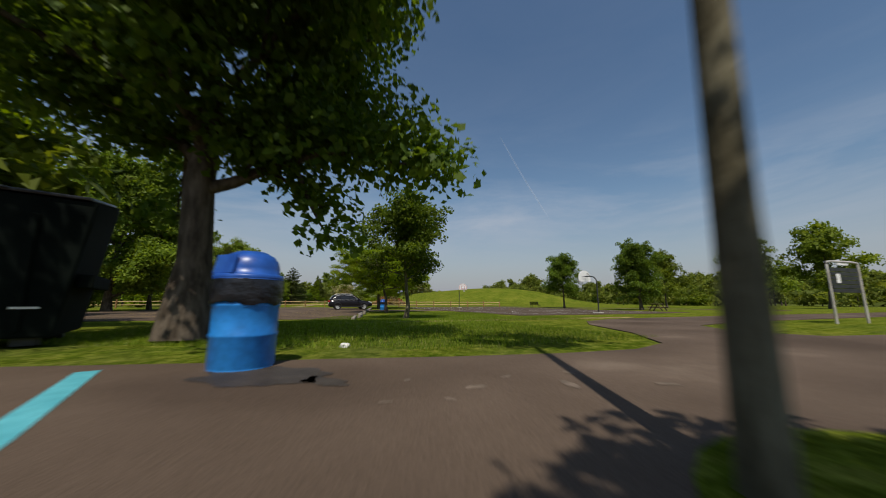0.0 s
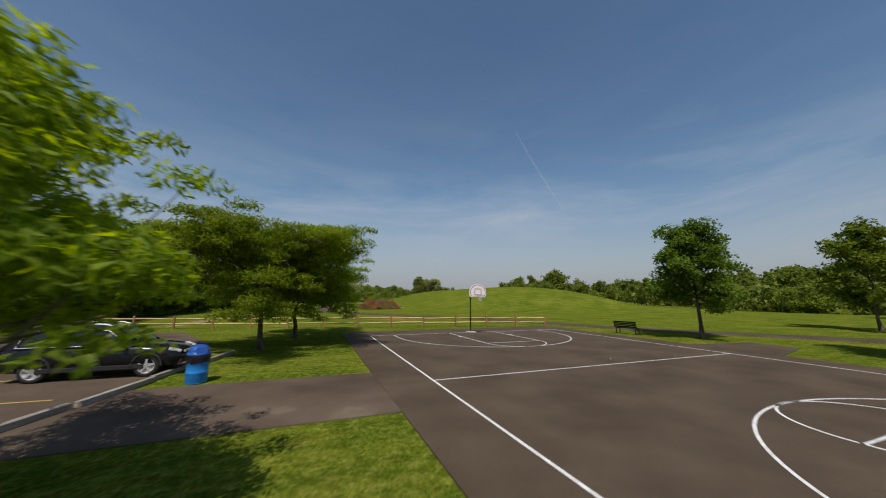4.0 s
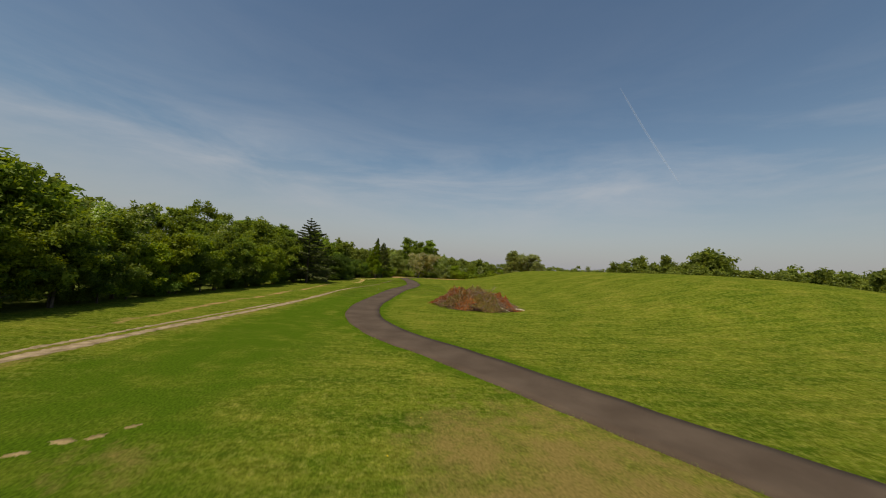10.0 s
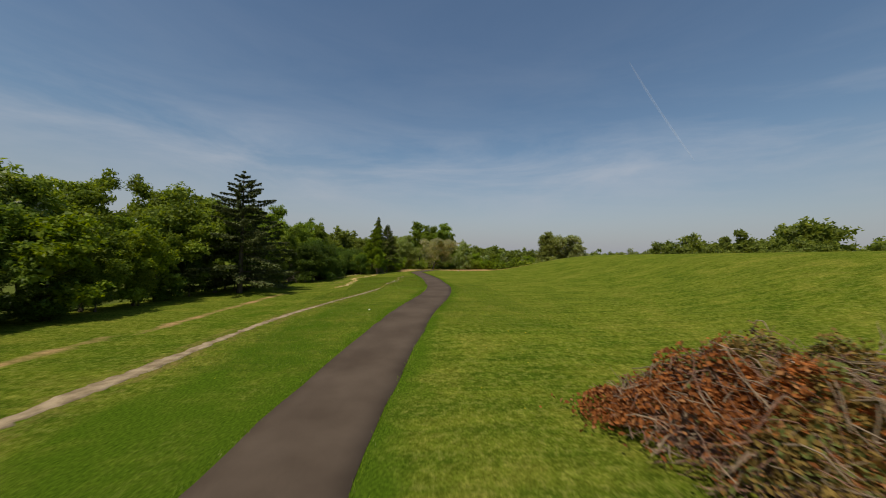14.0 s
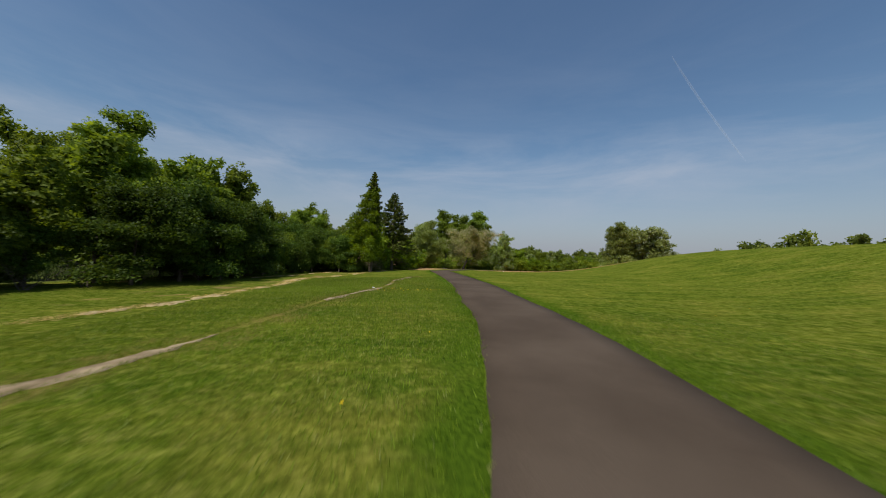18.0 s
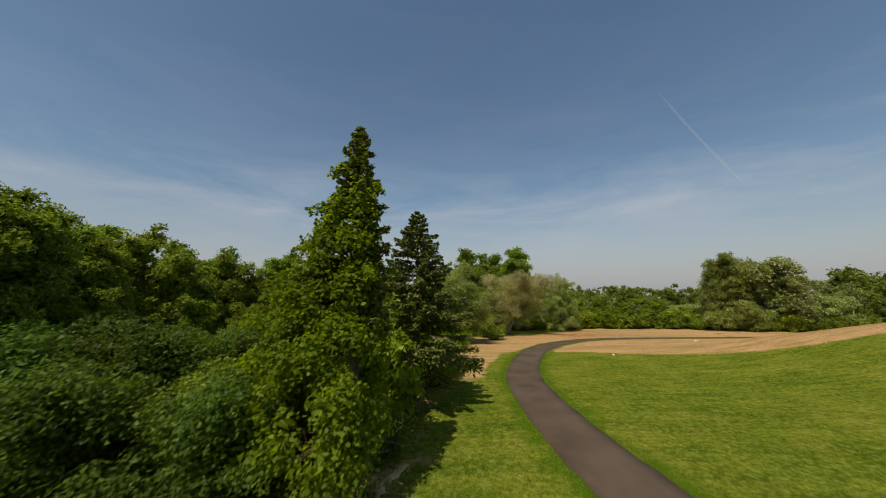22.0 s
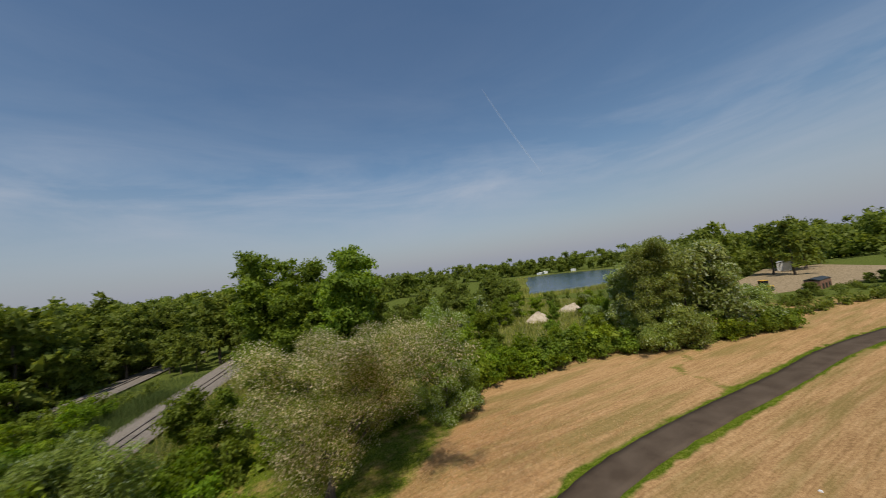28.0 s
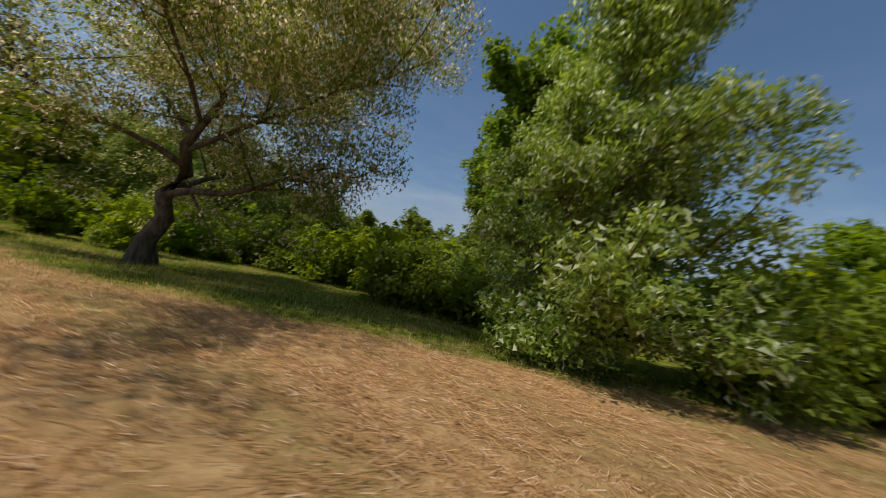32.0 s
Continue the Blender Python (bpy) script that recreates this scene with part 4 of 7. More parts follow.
def bare_patch(x, y, ru, rv, turn, seed):
    """A ragged film of bare trodden earth in the lawn."""
    rng = np.random.default_rng(seed)
    a = np.linspace(0, 2 * math.pi, 37)[:-1]
    rag = np.clip(1 + rng.normal(0, 0.2, 36) + 0.22 * np.sin(2 * a + seed) + 0.15 * np.sin(5 * a), 0.4, 1.6)
    rings = []
    for f, z in ((0.05, 0.016), (0.6, 0.014), (0.92, 0.008), (1.0, -0.02)):
        u, w = ru * f * rag * np.cos(a), rv * f * rag * np.sin(a)
        px, py = x + u * math.cos(turn) - w * math.sin(turn), y + u * math.sin(turn) + w * math.cos(turn)
        rings.append(np.column_stack([px, py, T(px, py) + z]))
    i = np.arange(36)
    f = [np.stack([r * 36 + i, r * 36 + (i + 1) % 36, (r + 1) * 36 + (i + 1) % 36, (r + 1) * 36 + i], axis=1) for r in range(3)]
    return tagged(new("bare_patch", mesh_of("bare_patch", np.concatenate(rings), np.concatenate(f), DRY_TURF, True)), "ragged patch of dry bare earth in the lawn", "bare earth", kind="structure")


for k, (x, y, ru, rv, turn) in enumerate(((-13.15, -19.2, 0.8, 0.45, 0.7), (-13.75, -19.7, 0.4, 0.2, 0.9), (-12.7, -18.5, 0.45, 0.22, 0.5), (-13.3, -18.4, 0.2, 0.12, 0.2), (-13.9, -20.4, 0.3, 0.12, 1.2), (-14.55, -22.7, 0.3, 0.12, 1.0), (-14.75, -23.1, 0.2, 0.1, 0.6), (-13.5, 22.7, 0.26, 0.12, 0.2), (-13.0, 22.9, 0.2, 0.1, 0.8), (-12.6, 23.4, 0.16, 0.08, 0.5), (-13.9, 22.2, 0.16, 0.1, 0.1))):
    bare_patch(x, y, ru, rv, turn, 3 + k)

COURT = slab("court", [(-9.2, -27.4), (2.5, -27.9), (9.3, -27.4), (9.3, -14.0), (13.5, -13.0), (13.5, -10.6), (9.3, -10.0), (9.3, 2.2), (8.6, 2.9), (-8.8, 2.9), (-9.3, 2.4)], ASPHALT, 0.03)
tagged(COURT, "dark grey-brown asphalt basketball court", "court", kind="structure")
LOT = slab("parking_lot", [(-75, -24.5), (-30, -26.2), (-20.4, -27.9), (-19.2, -22.8), (-17.4, -15.2), (-9.21, -15.2), (-9.21, -11.0), (-16.3, -10.9), (-15.5, -7.2), (-16.5, -1), (-20, 6.5), (-30, 7.0), (-34, 1), (-38, -12), (-75, -16)], OLD_ASPHALT, 0.02)
tagged(LOT, "worn asphalt parking lot with faded bay lines", "parking lot", kind="structure")
YARD = slab("plaza", [(-60, -90), (40, -90), (40, -44), (12, -43.6), (-4, -43.4), (-11.5, -43.2), (-13.6, -42.7), (-14.0, -41.5), (-12.6, -40.0), (-9, -39.4), (-2, -39.6), (12, -39.8), (30, -40.4), (30, -37.4), (12, -36.9), (-4, -36.6), (-9, -36.5), (-12, -36.7), (-14.0, -37.4), (-15.2, -38.6), (-16.4, -40.8), (-17.6, -42.2), (-18.6, -42.5), (-19.8, -42.4), (-21.2, -42.1), (-22.6, -41.7), (-23.7, -41.5), (-25.4, -41.0), (-60, -38)], OLD_ASPHALT, 0.29)
tagged(YARD, "worn asphalt plaza beside the lawn", "pavement", kind="structure")


# ---- court markings ----
def line_mesh(bm, pts, width, z):
    """A painted line, 4 mm above the paving."""
    p = np.array(pts, float)
    d = np.gradient(p, axis=0)
    d /= np.linalg.norm(d, axis=1)[:, None] + 1e-9
    n = np.stack([d[:, 1], -d[:, 0]], axis=1) * width / 2
    a = [bm.verts.new((*q, z)) for q in p + n]
    b = [bm.verts.new((*q, z)) for q in p - n]
    for i in range(len(p) - 1):
        bm.faces.new((a[i], a[i + 1], b[i + 1], b[i]))
    bmesh.ops.recalc_face_normals(bm, faces=bm.faces)
    return bm


def paint(pts, width, parent=COURT, z=0.034, material=WHITE_LINE, name="line"):
    return part(name, line_mesh(bmesh.new(), pts, width, z), material, parent)


def court_lines():
    w = 0.065
    for x in (-7.62, 7.62):
        paint([(x, -25.6), (x, 0)], 0.075)
    for y in (0, -12.8, -25.6):
        paint([(-7.55, y), (7.55, y)], w)
    for flip in (1, -1):
        def at(x, y):
            return (x, y) if flip == 1 else (x, -25.6 - y)
        for x in (-1.83, 1.83):
            paint([at(x, -0.05), at(x, -5.79)], w)
            s = 1 if x > 0 else -1
            paint([at(x + s * 0.05, -2.35), at(x + s * 0.25, -2.35)], 0.28, name="lane_mark")
            for y in (-3.35, -4.2, -5.05):
                paint([at(x + s * 0.04, y), at(x + s * 0.24, y)], 0.055, name="lane_mark")
        paint([at(-1.79, -5.79), at(1.79, -5.79)], w)
        paint([at(1.83 * math.cos(a), -5.82 - 1.83 * math.sin(a)) for a in np.linspace(0.02, math.pi - 0.02, 25)], w, name="free_throw_arc")
        arc = [at(-6.02, -0.06), at(-6.02, -1.5)] + [at(-6.02 * math.cos(a), -1.6 - 6.02 * math.sin(a)) for a in np.linspace(0.03, math.pi - 0.03, 49)] + [at(6.02, -1.5), at(6.02, -0.06)]
        paint(arc, w, name="three_point_arc")


court_lines()
for k in range(9):
    u = k * 2.75
    x0, y0 = -20.1 + u * 0.235, -25.2 + u
    if y0 > -6:
        continue
    paint([(x0 - 5.2, y0 + 0.35), (x0 - 0.35, y0 + 0.05)], 0.09, LOT, 0.024, YELLOW_LINE, "bay_line")
    paint([(x0 - 15.5, y0 + 0.9), (x0 - 10.5, y0 + 0.6)], 0.09, LOT, 0.024, YELLOW_LINE, "bay_line")
paint([(-23.6, -45.6), (-24.05, -43.4), (-24.5, -41.6)], 0.16, YARD, 0.294, BLUE_LINE, "bay_line")


def plaza_film(x, y, rx, ry, turn, seed, name="damp_stain"):
    """A thin irregular film on the plaza."""
    rng = random.Random(seed)
    bm = bmesh.new()
    n = 40
    ring = []
    wob = [rng.uniform(0.6, 1.2) for _ in range(n)]
    for i in range(n):
        a, k = 2 * math.pi * i / n, (wob[i] + wob[i - 1] + wob[(i + 1) % n]) / 3
        ring.append(bm.verts.new((rx * k * math.cos(a), ry * k * math.sin(a), 0)))
    bm.faces.new(ring)
    return part(name, bm, BIN_SHADE if name == "damp_stain" else SCUFF, YARD, m=pose(x, y, 0.294, 0, 0, turn))


# Shadow round the litter bin's foot, laid on the paving as dark films.
plaza_film(-23.08, -42.40, 0.60, 0.44, -24, 1)
plaza_film(-22.62, -42.78, 0.24, 0.12, -50, 2)
for k, (x, y, rx) in enumerate(((-21.6, -43.4, 0.10), (-21.2, -43.2, 0.07), (-22.0, -43.0, 0.06), (-20.9, -43.6, 0.12), (-20.6, -43.3, 0.08), (-21.9, -43.6, 0.05), (-20.2, -43.9, 0.1), (-22.3, -43.5, 0.05))):
    plaza_film(x, y, rx, rx * 0.45, 25 * k, 10 + k, "pale_scuff")


# ---- basketball hoops ----
def fan_outline(w, h, n=20):
    """The outline of a fan-shaped backboard, its base in the middle below."""
    pts = [(-w / 2, 0.12), (-w / 2 + 0.10, 0.0), (w / 2 - 0.10, 0.0), (w / 2, 0.12), (w / 2, h * 0.36)]
    for a in np.linspace(0.12, math.pi - 0.12, n):
        pts.append((w / 2 * math.cos(a), h * 0.36 + h * 0.64 * math.sin(a)))
    pts.append((-w / 2, h * 0.36))
    return pts


def hoop(x, y, face):
    """A goose-neck pole with a fan-shaped backboard, rim and net; face is the way the board looks along y."""
    ob = empty("basketball_hoop", x, y, 0.03, 0 if face < 0 else 180)
    post = [(0, 0.06, 0), (0, 0.06, 1.4), (0, 0.06, 2.55), (0, -0.03, 2.82), (0, -0.25, 3.0), (0, -0.6, 3.08), (0, -1.08, 3.10)]
    part("pole", tubes("pole", [(spline(post, 0.15), np.full(len(spline(post, 0.15)), 0.052))], STEEL_DARK, 12), STEEL_DARK, ob, "dark green painted goose-neck pole")
    part("base", boxed(0.62, 0.55, 0.09, pose(0, 0.03, 0.02), 0.02), CONCRETE, ob, "pale concrete footing")
    for dz in (2.98, 3.3):
        part("brace", tubes("brace", [(np.array([[0, -0.55, 3.06], [-0.28 if dz > 3.1 else 0.28, -1.15, dz + 0.1]]), np.full(2, 0.022))], STEEL_DARK, 6), STEEL_DARK, ob)
    bz = 2.66
    bm = bmesh.new()
    pts = fan_outline(1.38, 0.97)
    f = bm.faces.new([bm.verts.new((px, -1.22, bz + pz)) for px, pz in pts])
    r = bmesh.ops.extrude_face_region(bm, geom=[f])
    bmesh.ops.translate(bm, vec=(0, 0.05, 0), verts=[v for v in r["geom"] if isinstance(v, bmesh.types.BMVert)])
    bmesh.ops.recalc_face_normals(bm, faces=bm.faces)
    board = part("backboard", bm, BOARD_WHITE, ob, "white fan-shaped steel backboard")
    ring = [Vector((px, -1.226, bz + pz)) for px, pz in fan_outline(1.27, 0.86)]
    bm = bmesh.new()
    c = Vector((0, -1.226, bz + 0.45))
    o = [bm.verts.new(p + Vector((0, 0, 0.055))) for p in ring]
    i = [bm.verts.new(c + (p + Vector((0, 0, 0.055)) - c) * 0.925) for p in ring]
    for a in range(len(ring)):
        b = (a + 1) % len(ring)
        bm.faces.new((o[a], o[b], i[b], i[a]))
    part("border", bm, RED_PAINT, board, "red painted border")
    bm = bmesh.new()
    for sx, sz, px, pz in ((0.56, 0.045, 0, 0.15), (0.56, 0.045, 0, 0.58), (0.045, 0.43, -0.26, 0.365), (0.045, 0.43, 0.26, 0.365)):
        box(bm, sx, 0.006, sz, pose(px, -1.228, bz + pz + 0.02))
    part("target_square", bm, RED_PAINT, board, "red painted target square")
    rz = 2.80
    bm = bmesh.new()
    ang = np.linspace(0, 2 * math.pi, 29)
    rim = np.column_stack([0.23 * np.cos(ang), -1.62 + 0.23 * np.sin(ang), np.full(29, rz)])
    rim_ob = part("rim", tubes("rim", [(rim, np.full(29, 0.012)), (np.array([[-0.08, -1.22, rz], [-0.08, -1.42, rz]]), np.full(2, 0.012)), (np.array([[0.08, -1.22, rz], [0.08, -1.42, rz]]), np.full(2, 0.012))], RUST_ORANGE, 8), RUST_ORANGE, ob, "rusty red steel rim")
    bm.free()
    strands = []
    for k in range(12):
        for s in (1, -1):
            a = 2 * math.pi * k / 12 + np.linspace(0, s * 1.0, 7)
            rr = np.linspace(0.225, 0.115, 7)
            strands.append((np.column_stack([rr * np.cos(a), -1.62 + rr * np.sin(a), rz - np.linspace(0.01, 0.42, 7)]), np.full(7, 0.006)))
    part("net", tubes("net", strands, NET_WHITE, 4), NET_WHITE, rim_ob, "slack white net")
    return tagged(ob, "basketball hoop with white fan-shaped backboard at the court's end", "basketball hoop", "hoops on the court")


hoop(0, 0.06, -1)
hoop(0, -25.66, 1)


# ---- rail fence ----
def rail_fence(points, rails=2, name="rail_fence"):
    rng = random.Random(len(points))
    x0, y0 = points[0]
    ob = empty(name, x0, y0, T(x0, y0))
    post = boxed(0.13, 0.13, 1.14, pose(0, 0, 0.47), 0.012)
    me = bpy.data.meshes.new("post")
    post.to_mesh(me)
    post.free()
    me.materials.append(POST_WOOD)
    tops = []
    for x, y in points:
        z = T(x, y)
        p = part("post", me, POST_WOOD, ob)
        p.matrix_basis = pose(x - x0, y - y0, z - ob.location.z, rng.uniform(-2, 2), rng.uniform(-2, 2), rng.uniform(-12, 12))
        tops.append(Vector((x - x0, y - y0, z - ob.location.z)))
    for a, b in zip(tops, tops[1:]):
        d = b - a
        for k in range(rails):
            h = 0.40 + 0.40 * k
            p0, p1 = a + Vector((0, 0, h + rng.uniform(-0.03, 0.03))) - d * 0.03, b + Vector((0, 0, h + rng.uniform(-0.03, 0.03))) + d * 0.03
            pts = np.array([p0.lerp(p1, t) for t in (0, 0.08, 0.35, 0.65, 0.92, 1)]) + np.array([[0, 0, 0]] + [[rng.uniform(-0.015, 0.015), rng.uniform(-0.02, 0.02), rng.uniform(-0.02, 0.02)] for _ in range(4)] + [[0, 0, 0]])
            part("rail", tubes("rail", [(pts, np.array([0.035, 0.058, 0.065, 0.064, 0.058, 0.035]))], TIMBER, 5, False), TIMBER, ob)
    return tagged(ob, "two-rail split cedar fence along the lawn", "fence")


rail_fence([(9.4 - 2.84 * i, 3.2 + 0.63 * i) for i in range(14)])
rail_fence([(-31.5 - 2.7 * i, 8.5 - 0.9 * i) for i in range(8)])


# ---- parking kerb timbers ----
def kerb_timber(x, y, turn, length, tilt=0.0):
    bm = boxed(0.15, length, 0.15, None, 0.018)
    ob = part("kerb_timber", bm, GREY_TIMBER, None)
    ob.matrix_basis = pose(x, y, 0.09, tilt, random.uniform(-3, 3), turn)
    return tagged(ob, "weathered grey landscape timber edging the parking lot", "kerb", "kerb timbers along the parking lot")


for k in range(10):
    s0 = (k - 1) * 2.55
    o = (-0.05, 0.10, -0.06, 0.08, -0.09, 0.05, -0.04, 0.07, -0.08, 0.02)[k]
    kerb_timber(-19.85 + 0.228 * (s0 + 1.2) + 0.974 * o, -27.2 + 0.974 * (s0 + 1.2) - 0.228 * o, -13.2 + random.uniform(-2.2, 2.2), 2.46)


# ---- litter bins ----
def litter_bin(x, y, label, bag=True, turn=0.0):
    ob = empty("litter_bin", x, y, T(x, y) + 0.02, turn)
    prof = [(0, 0.0), (0.275, 0.0), (0.285, 0.02), (0.285, 0.28), (0.294, 0.295), (0.294, 0.315), (0.285, 0.33), (0.285, 0.56), (0.294, 0.575), (0.294, 0.595), (0.285, 0.61), (0.285, 0.80), (0.292, 0.82), (0, 0.82)]
    part("drum", lathe(prof, 36), BLUE_DRUM, ob, "bright blue plastic drum", True)
    if bag:
        bm = bmesh.new()
        rng = random.Random(5)
        rows = [(0.60, 0.300), (0.63, 0.306), (0.68, 0.303), (0.74, 0.307), (0.80, 0.304), (0.83, 0.298)]
        n = 40
        rings = [[bm.verts.new(((r + rng.uniform(0, 0.012)) * math.cos(2 * math.pi * i / n), (r + rng.uniform(0, 0.012)) * math.sin(2 * math.pi * i / n), z + (rng.uniform(-0.025, 0.025) if k == 0 else 0))) for i in range(n)] for k, (z, r) in enumerate(rows)]
        for a, b in zip(rings, rings[1:]):
            for i in range(n):
                bm.faces.new((a[i], a[(i + 1) % n], b[(i + 1) % n], b[i]))
        part("bin_bag", bm, BAG, ob, "black bag folded over the drum's rim", True)
    lid = part("lid", lathe([(0, 0.825), (0.305, 0.825), (0.31, 0.835), (0.31, 0.862), (0.298, 0.872), (0.268, 0.88), (0.266, 0.94), (0.25, 1.005), (0.21, 1.06), (0.13, 1.105), (0, 1.12)], 36), BLUE_LID, ob, "dark blue dome lid", True)
    bm = boxed(0.30, 0.02, 0.19, pose(0, 0, 0), 0.01)
    part("flap", bm, BLUE_LID, lid, "hinged push flap").matrix_basis = pose(-0.19, -0.16, 0.965, -12, 0, -50)
    return tagged(ob, label, "litter bin", "blue litter bins")


litter_bin(-23.3, -41.85, "blue drum litter bin with a dome lid beside the plaza")
litter_bin(-14.5, -10.5, "bright blue drum litter bin beside the parked car", True, 80)


# ---- dumpster ----
def dumpster(x, y, turn):
    ob = empty("dumpster", x, y, T(x, y) + 0.02, turn)
    bm = bmesh.new()
    lo = [(-3.6, 0), (-0.12, 0), (-0.12, 1.75), (-3.6, 1.75)]
    hi = [(-3.75, -0.1), (0.12, -0.1), (0.12, 1.85), (-3.75, 1.85)]
    v0 = [bm.verts.new((a, b, 0.12)) for a, b in lo]
    v1 = [bm.verts.new((a, b, 2.05 if b < 1 else 2.4)) for a, b in hi]
    bm.faces.new(v0[::-1])
    bm.faces.new(v1)
    for i in range(4):
        j = (i + 1) % 4
        bm.faces.new((v0[i], v0[j], v1[j], v1[i]))
    bmesh.ops.bevel(bm, geom=list(bm.edges), offset=0.02, segments=2, affect="EDGES")
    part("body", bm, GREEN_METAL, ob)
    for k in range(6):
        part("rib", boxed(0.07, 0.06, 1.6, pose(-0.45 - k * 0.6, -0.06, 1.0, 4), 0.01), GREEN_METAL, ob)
    for k in range(2):
        lid = part("lid", boxed(1.86, 2.05, 0.05, pose(-0.88 - k * 1.88, 0.87, 2.26, 9.7), 0.015), BAG, ob, "dark plastic lid")
        part("lid_handle", boxed(0.3, 0.05, 0.03, pose(-0.88 - k * 1.88, -0.16, 2.1), 0.008), STEEL_DARK, lid)
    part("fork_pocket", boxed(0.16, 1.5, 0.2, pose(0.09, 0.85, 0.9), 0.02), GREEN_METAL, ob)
    for dx in (-0.4, -3.3):
        for dy in (0.25, 1.5):
            part("foot", boxed(0.25, 0.18, 0.13, pose(dx, dy, 0.065), 0.01), STEEL_DARK, ob)
    part("sticker", boxed(0.26, 0.006, 0.03, pose(-0.4, -0.055, 0.52, 5)), PAPER, ob, "pale worn sticker")
    return tagged(ob, "dark green steel dumpster with sloping lids on the grass", "dumpster")


dumpster(-25.8, -39.2, 15)


# ---- benches, picnic table, sign frame ----
def bench(x, y, turn, label):
    ob = empty("park_bench", x, y, T(x, y), turn)
    for k in range(4):
        part("seat_slat", boxed(1.8, 0.09, 0.035, pose(0, -0.2 + k * 0.12, 0.45), 0.006), GREEN_METAL, ob)
    for k in range(4):
        part("back_slat", boxed(1.8, 0.03, 0.09, pose(0, 0.25 + k * 0.03, 0.56 + k * 0.115, -14), 0.006), GREEN_METAL, ob)
    for dx in (-0.75, 0.75):
        part("leg", boxed(0.06, 0.42, 0.05, pose(dx, -0.02, 0.41), 0.008), STEEL_DARK, ob)
        part("leg", boxed(0.06, 0.05, 0.44, pose(dx, -0.2, 0.21), 0.008), STEEL_DARK, ob)
        part("leg", boxed(0.06, 0.05, 1.0, pose(dx, 0.25, 0.46, -10), 0.008), STEEL_DARK, ob)
    return tagged(ob, label, "bench", "park benches")


bench(10.9, -4.5, 96, "dark green slatted park bench beside the court")


def picnic_table(x, y, turn):
    ob = empty("picnic_table", x, y, T(x, y), turn)
    for k in range(5):
        part("top_plank", boxed(1.83, 0.14, 0.04, pose(0, -0.3 + 0.15 * k, 0.75), 0.006), DARK_TIMBER, ob)
    for s in (-1, 1):
        for k in range(2):
            part("seat_plank", boxed(1.83, 0.13, 0.04, pose(0, s * (0.62 + 0.14 * k), 0.45), 0.006), DARK_TIMBER, ob)
        part("crossbar", boxed(0.05, 1.5, 0.09, pose(s * 0.62, 0, 0.39), 0.006), DARK_TIMBER, ob)
        for q in (-1, 1):
            part("leg", boxed(0.05, 0.1, 0.9, pose(s * 0.66, q * 0.42, 0.37, q * 32), 0.006), DARK_TIMBER, ob)
    return tagged(ob, "dark weathered wooden picnic table on the lawn", "picnic table")


picnic_table(12.6, -22.4, 15)


def frame_sign(x, y, turn):
    ob = empty("notice_frame", x, y, T(x, y), turn)
    p = spline([(-0.8, 0, 0), (-0.8, 0, 1.1), (-0.8, 0, 1.85), (-0.72, 0, 1.95), (0, 0, 1.97), (0.72, 0, 1.95), (0.8, 0, 1.85), (0.8, 0, 1.1), (0.8, 0, 0)], 0.12)
    part("frame", tubes("frame", [(p, np.full(len(p), 0.035))], CONCRETE, 8), CONCRETE, ob, "pale bent tube frame")
    for k in range(6):
        part("panel_board", boxed(1.42, 0.03, 0.12, pose(0, 0, 1.03 + 0.135 * k), 0.006), STEEL_DARK, ob)
    part("notice", boxed(0.2, 0.006, 0.3, pose(-0.36, -0.02, 1.42)), PAPER, ob, "small pale notice")
    part("lettering_bar", boxed(0.55, 0.02, 0.06, pose(-0.05, -0.02, 1.88), 0.004), PAPER, ob, "pale bar of lettering")
    return tagged(ob, "dark slatted notice panel in a pale tube frame", "sign")


frame_sign(-6.7, -41.2, -8)


# ---- parked car ----
def loft(sections):
    """A closed body from cross-sections, each a list of points with one length."""
    bm = bmesh.new()
    rows = [[bm.verts.new(p) for p in s] for s in sections]
    n = len(rows[0])
    for a, b in zip(rows, rows[1:]):
        for i in range(n - 1):
            bm.faces.new((a[i], b[i], b[i + 1], a[i + 1]))
    bm.faces.new(rows[0])
    bm.faces.new(rows[-1][::-1])
    bmesh.ops.recalc_face_normals(bm, faces=bm.faces)
    return bm


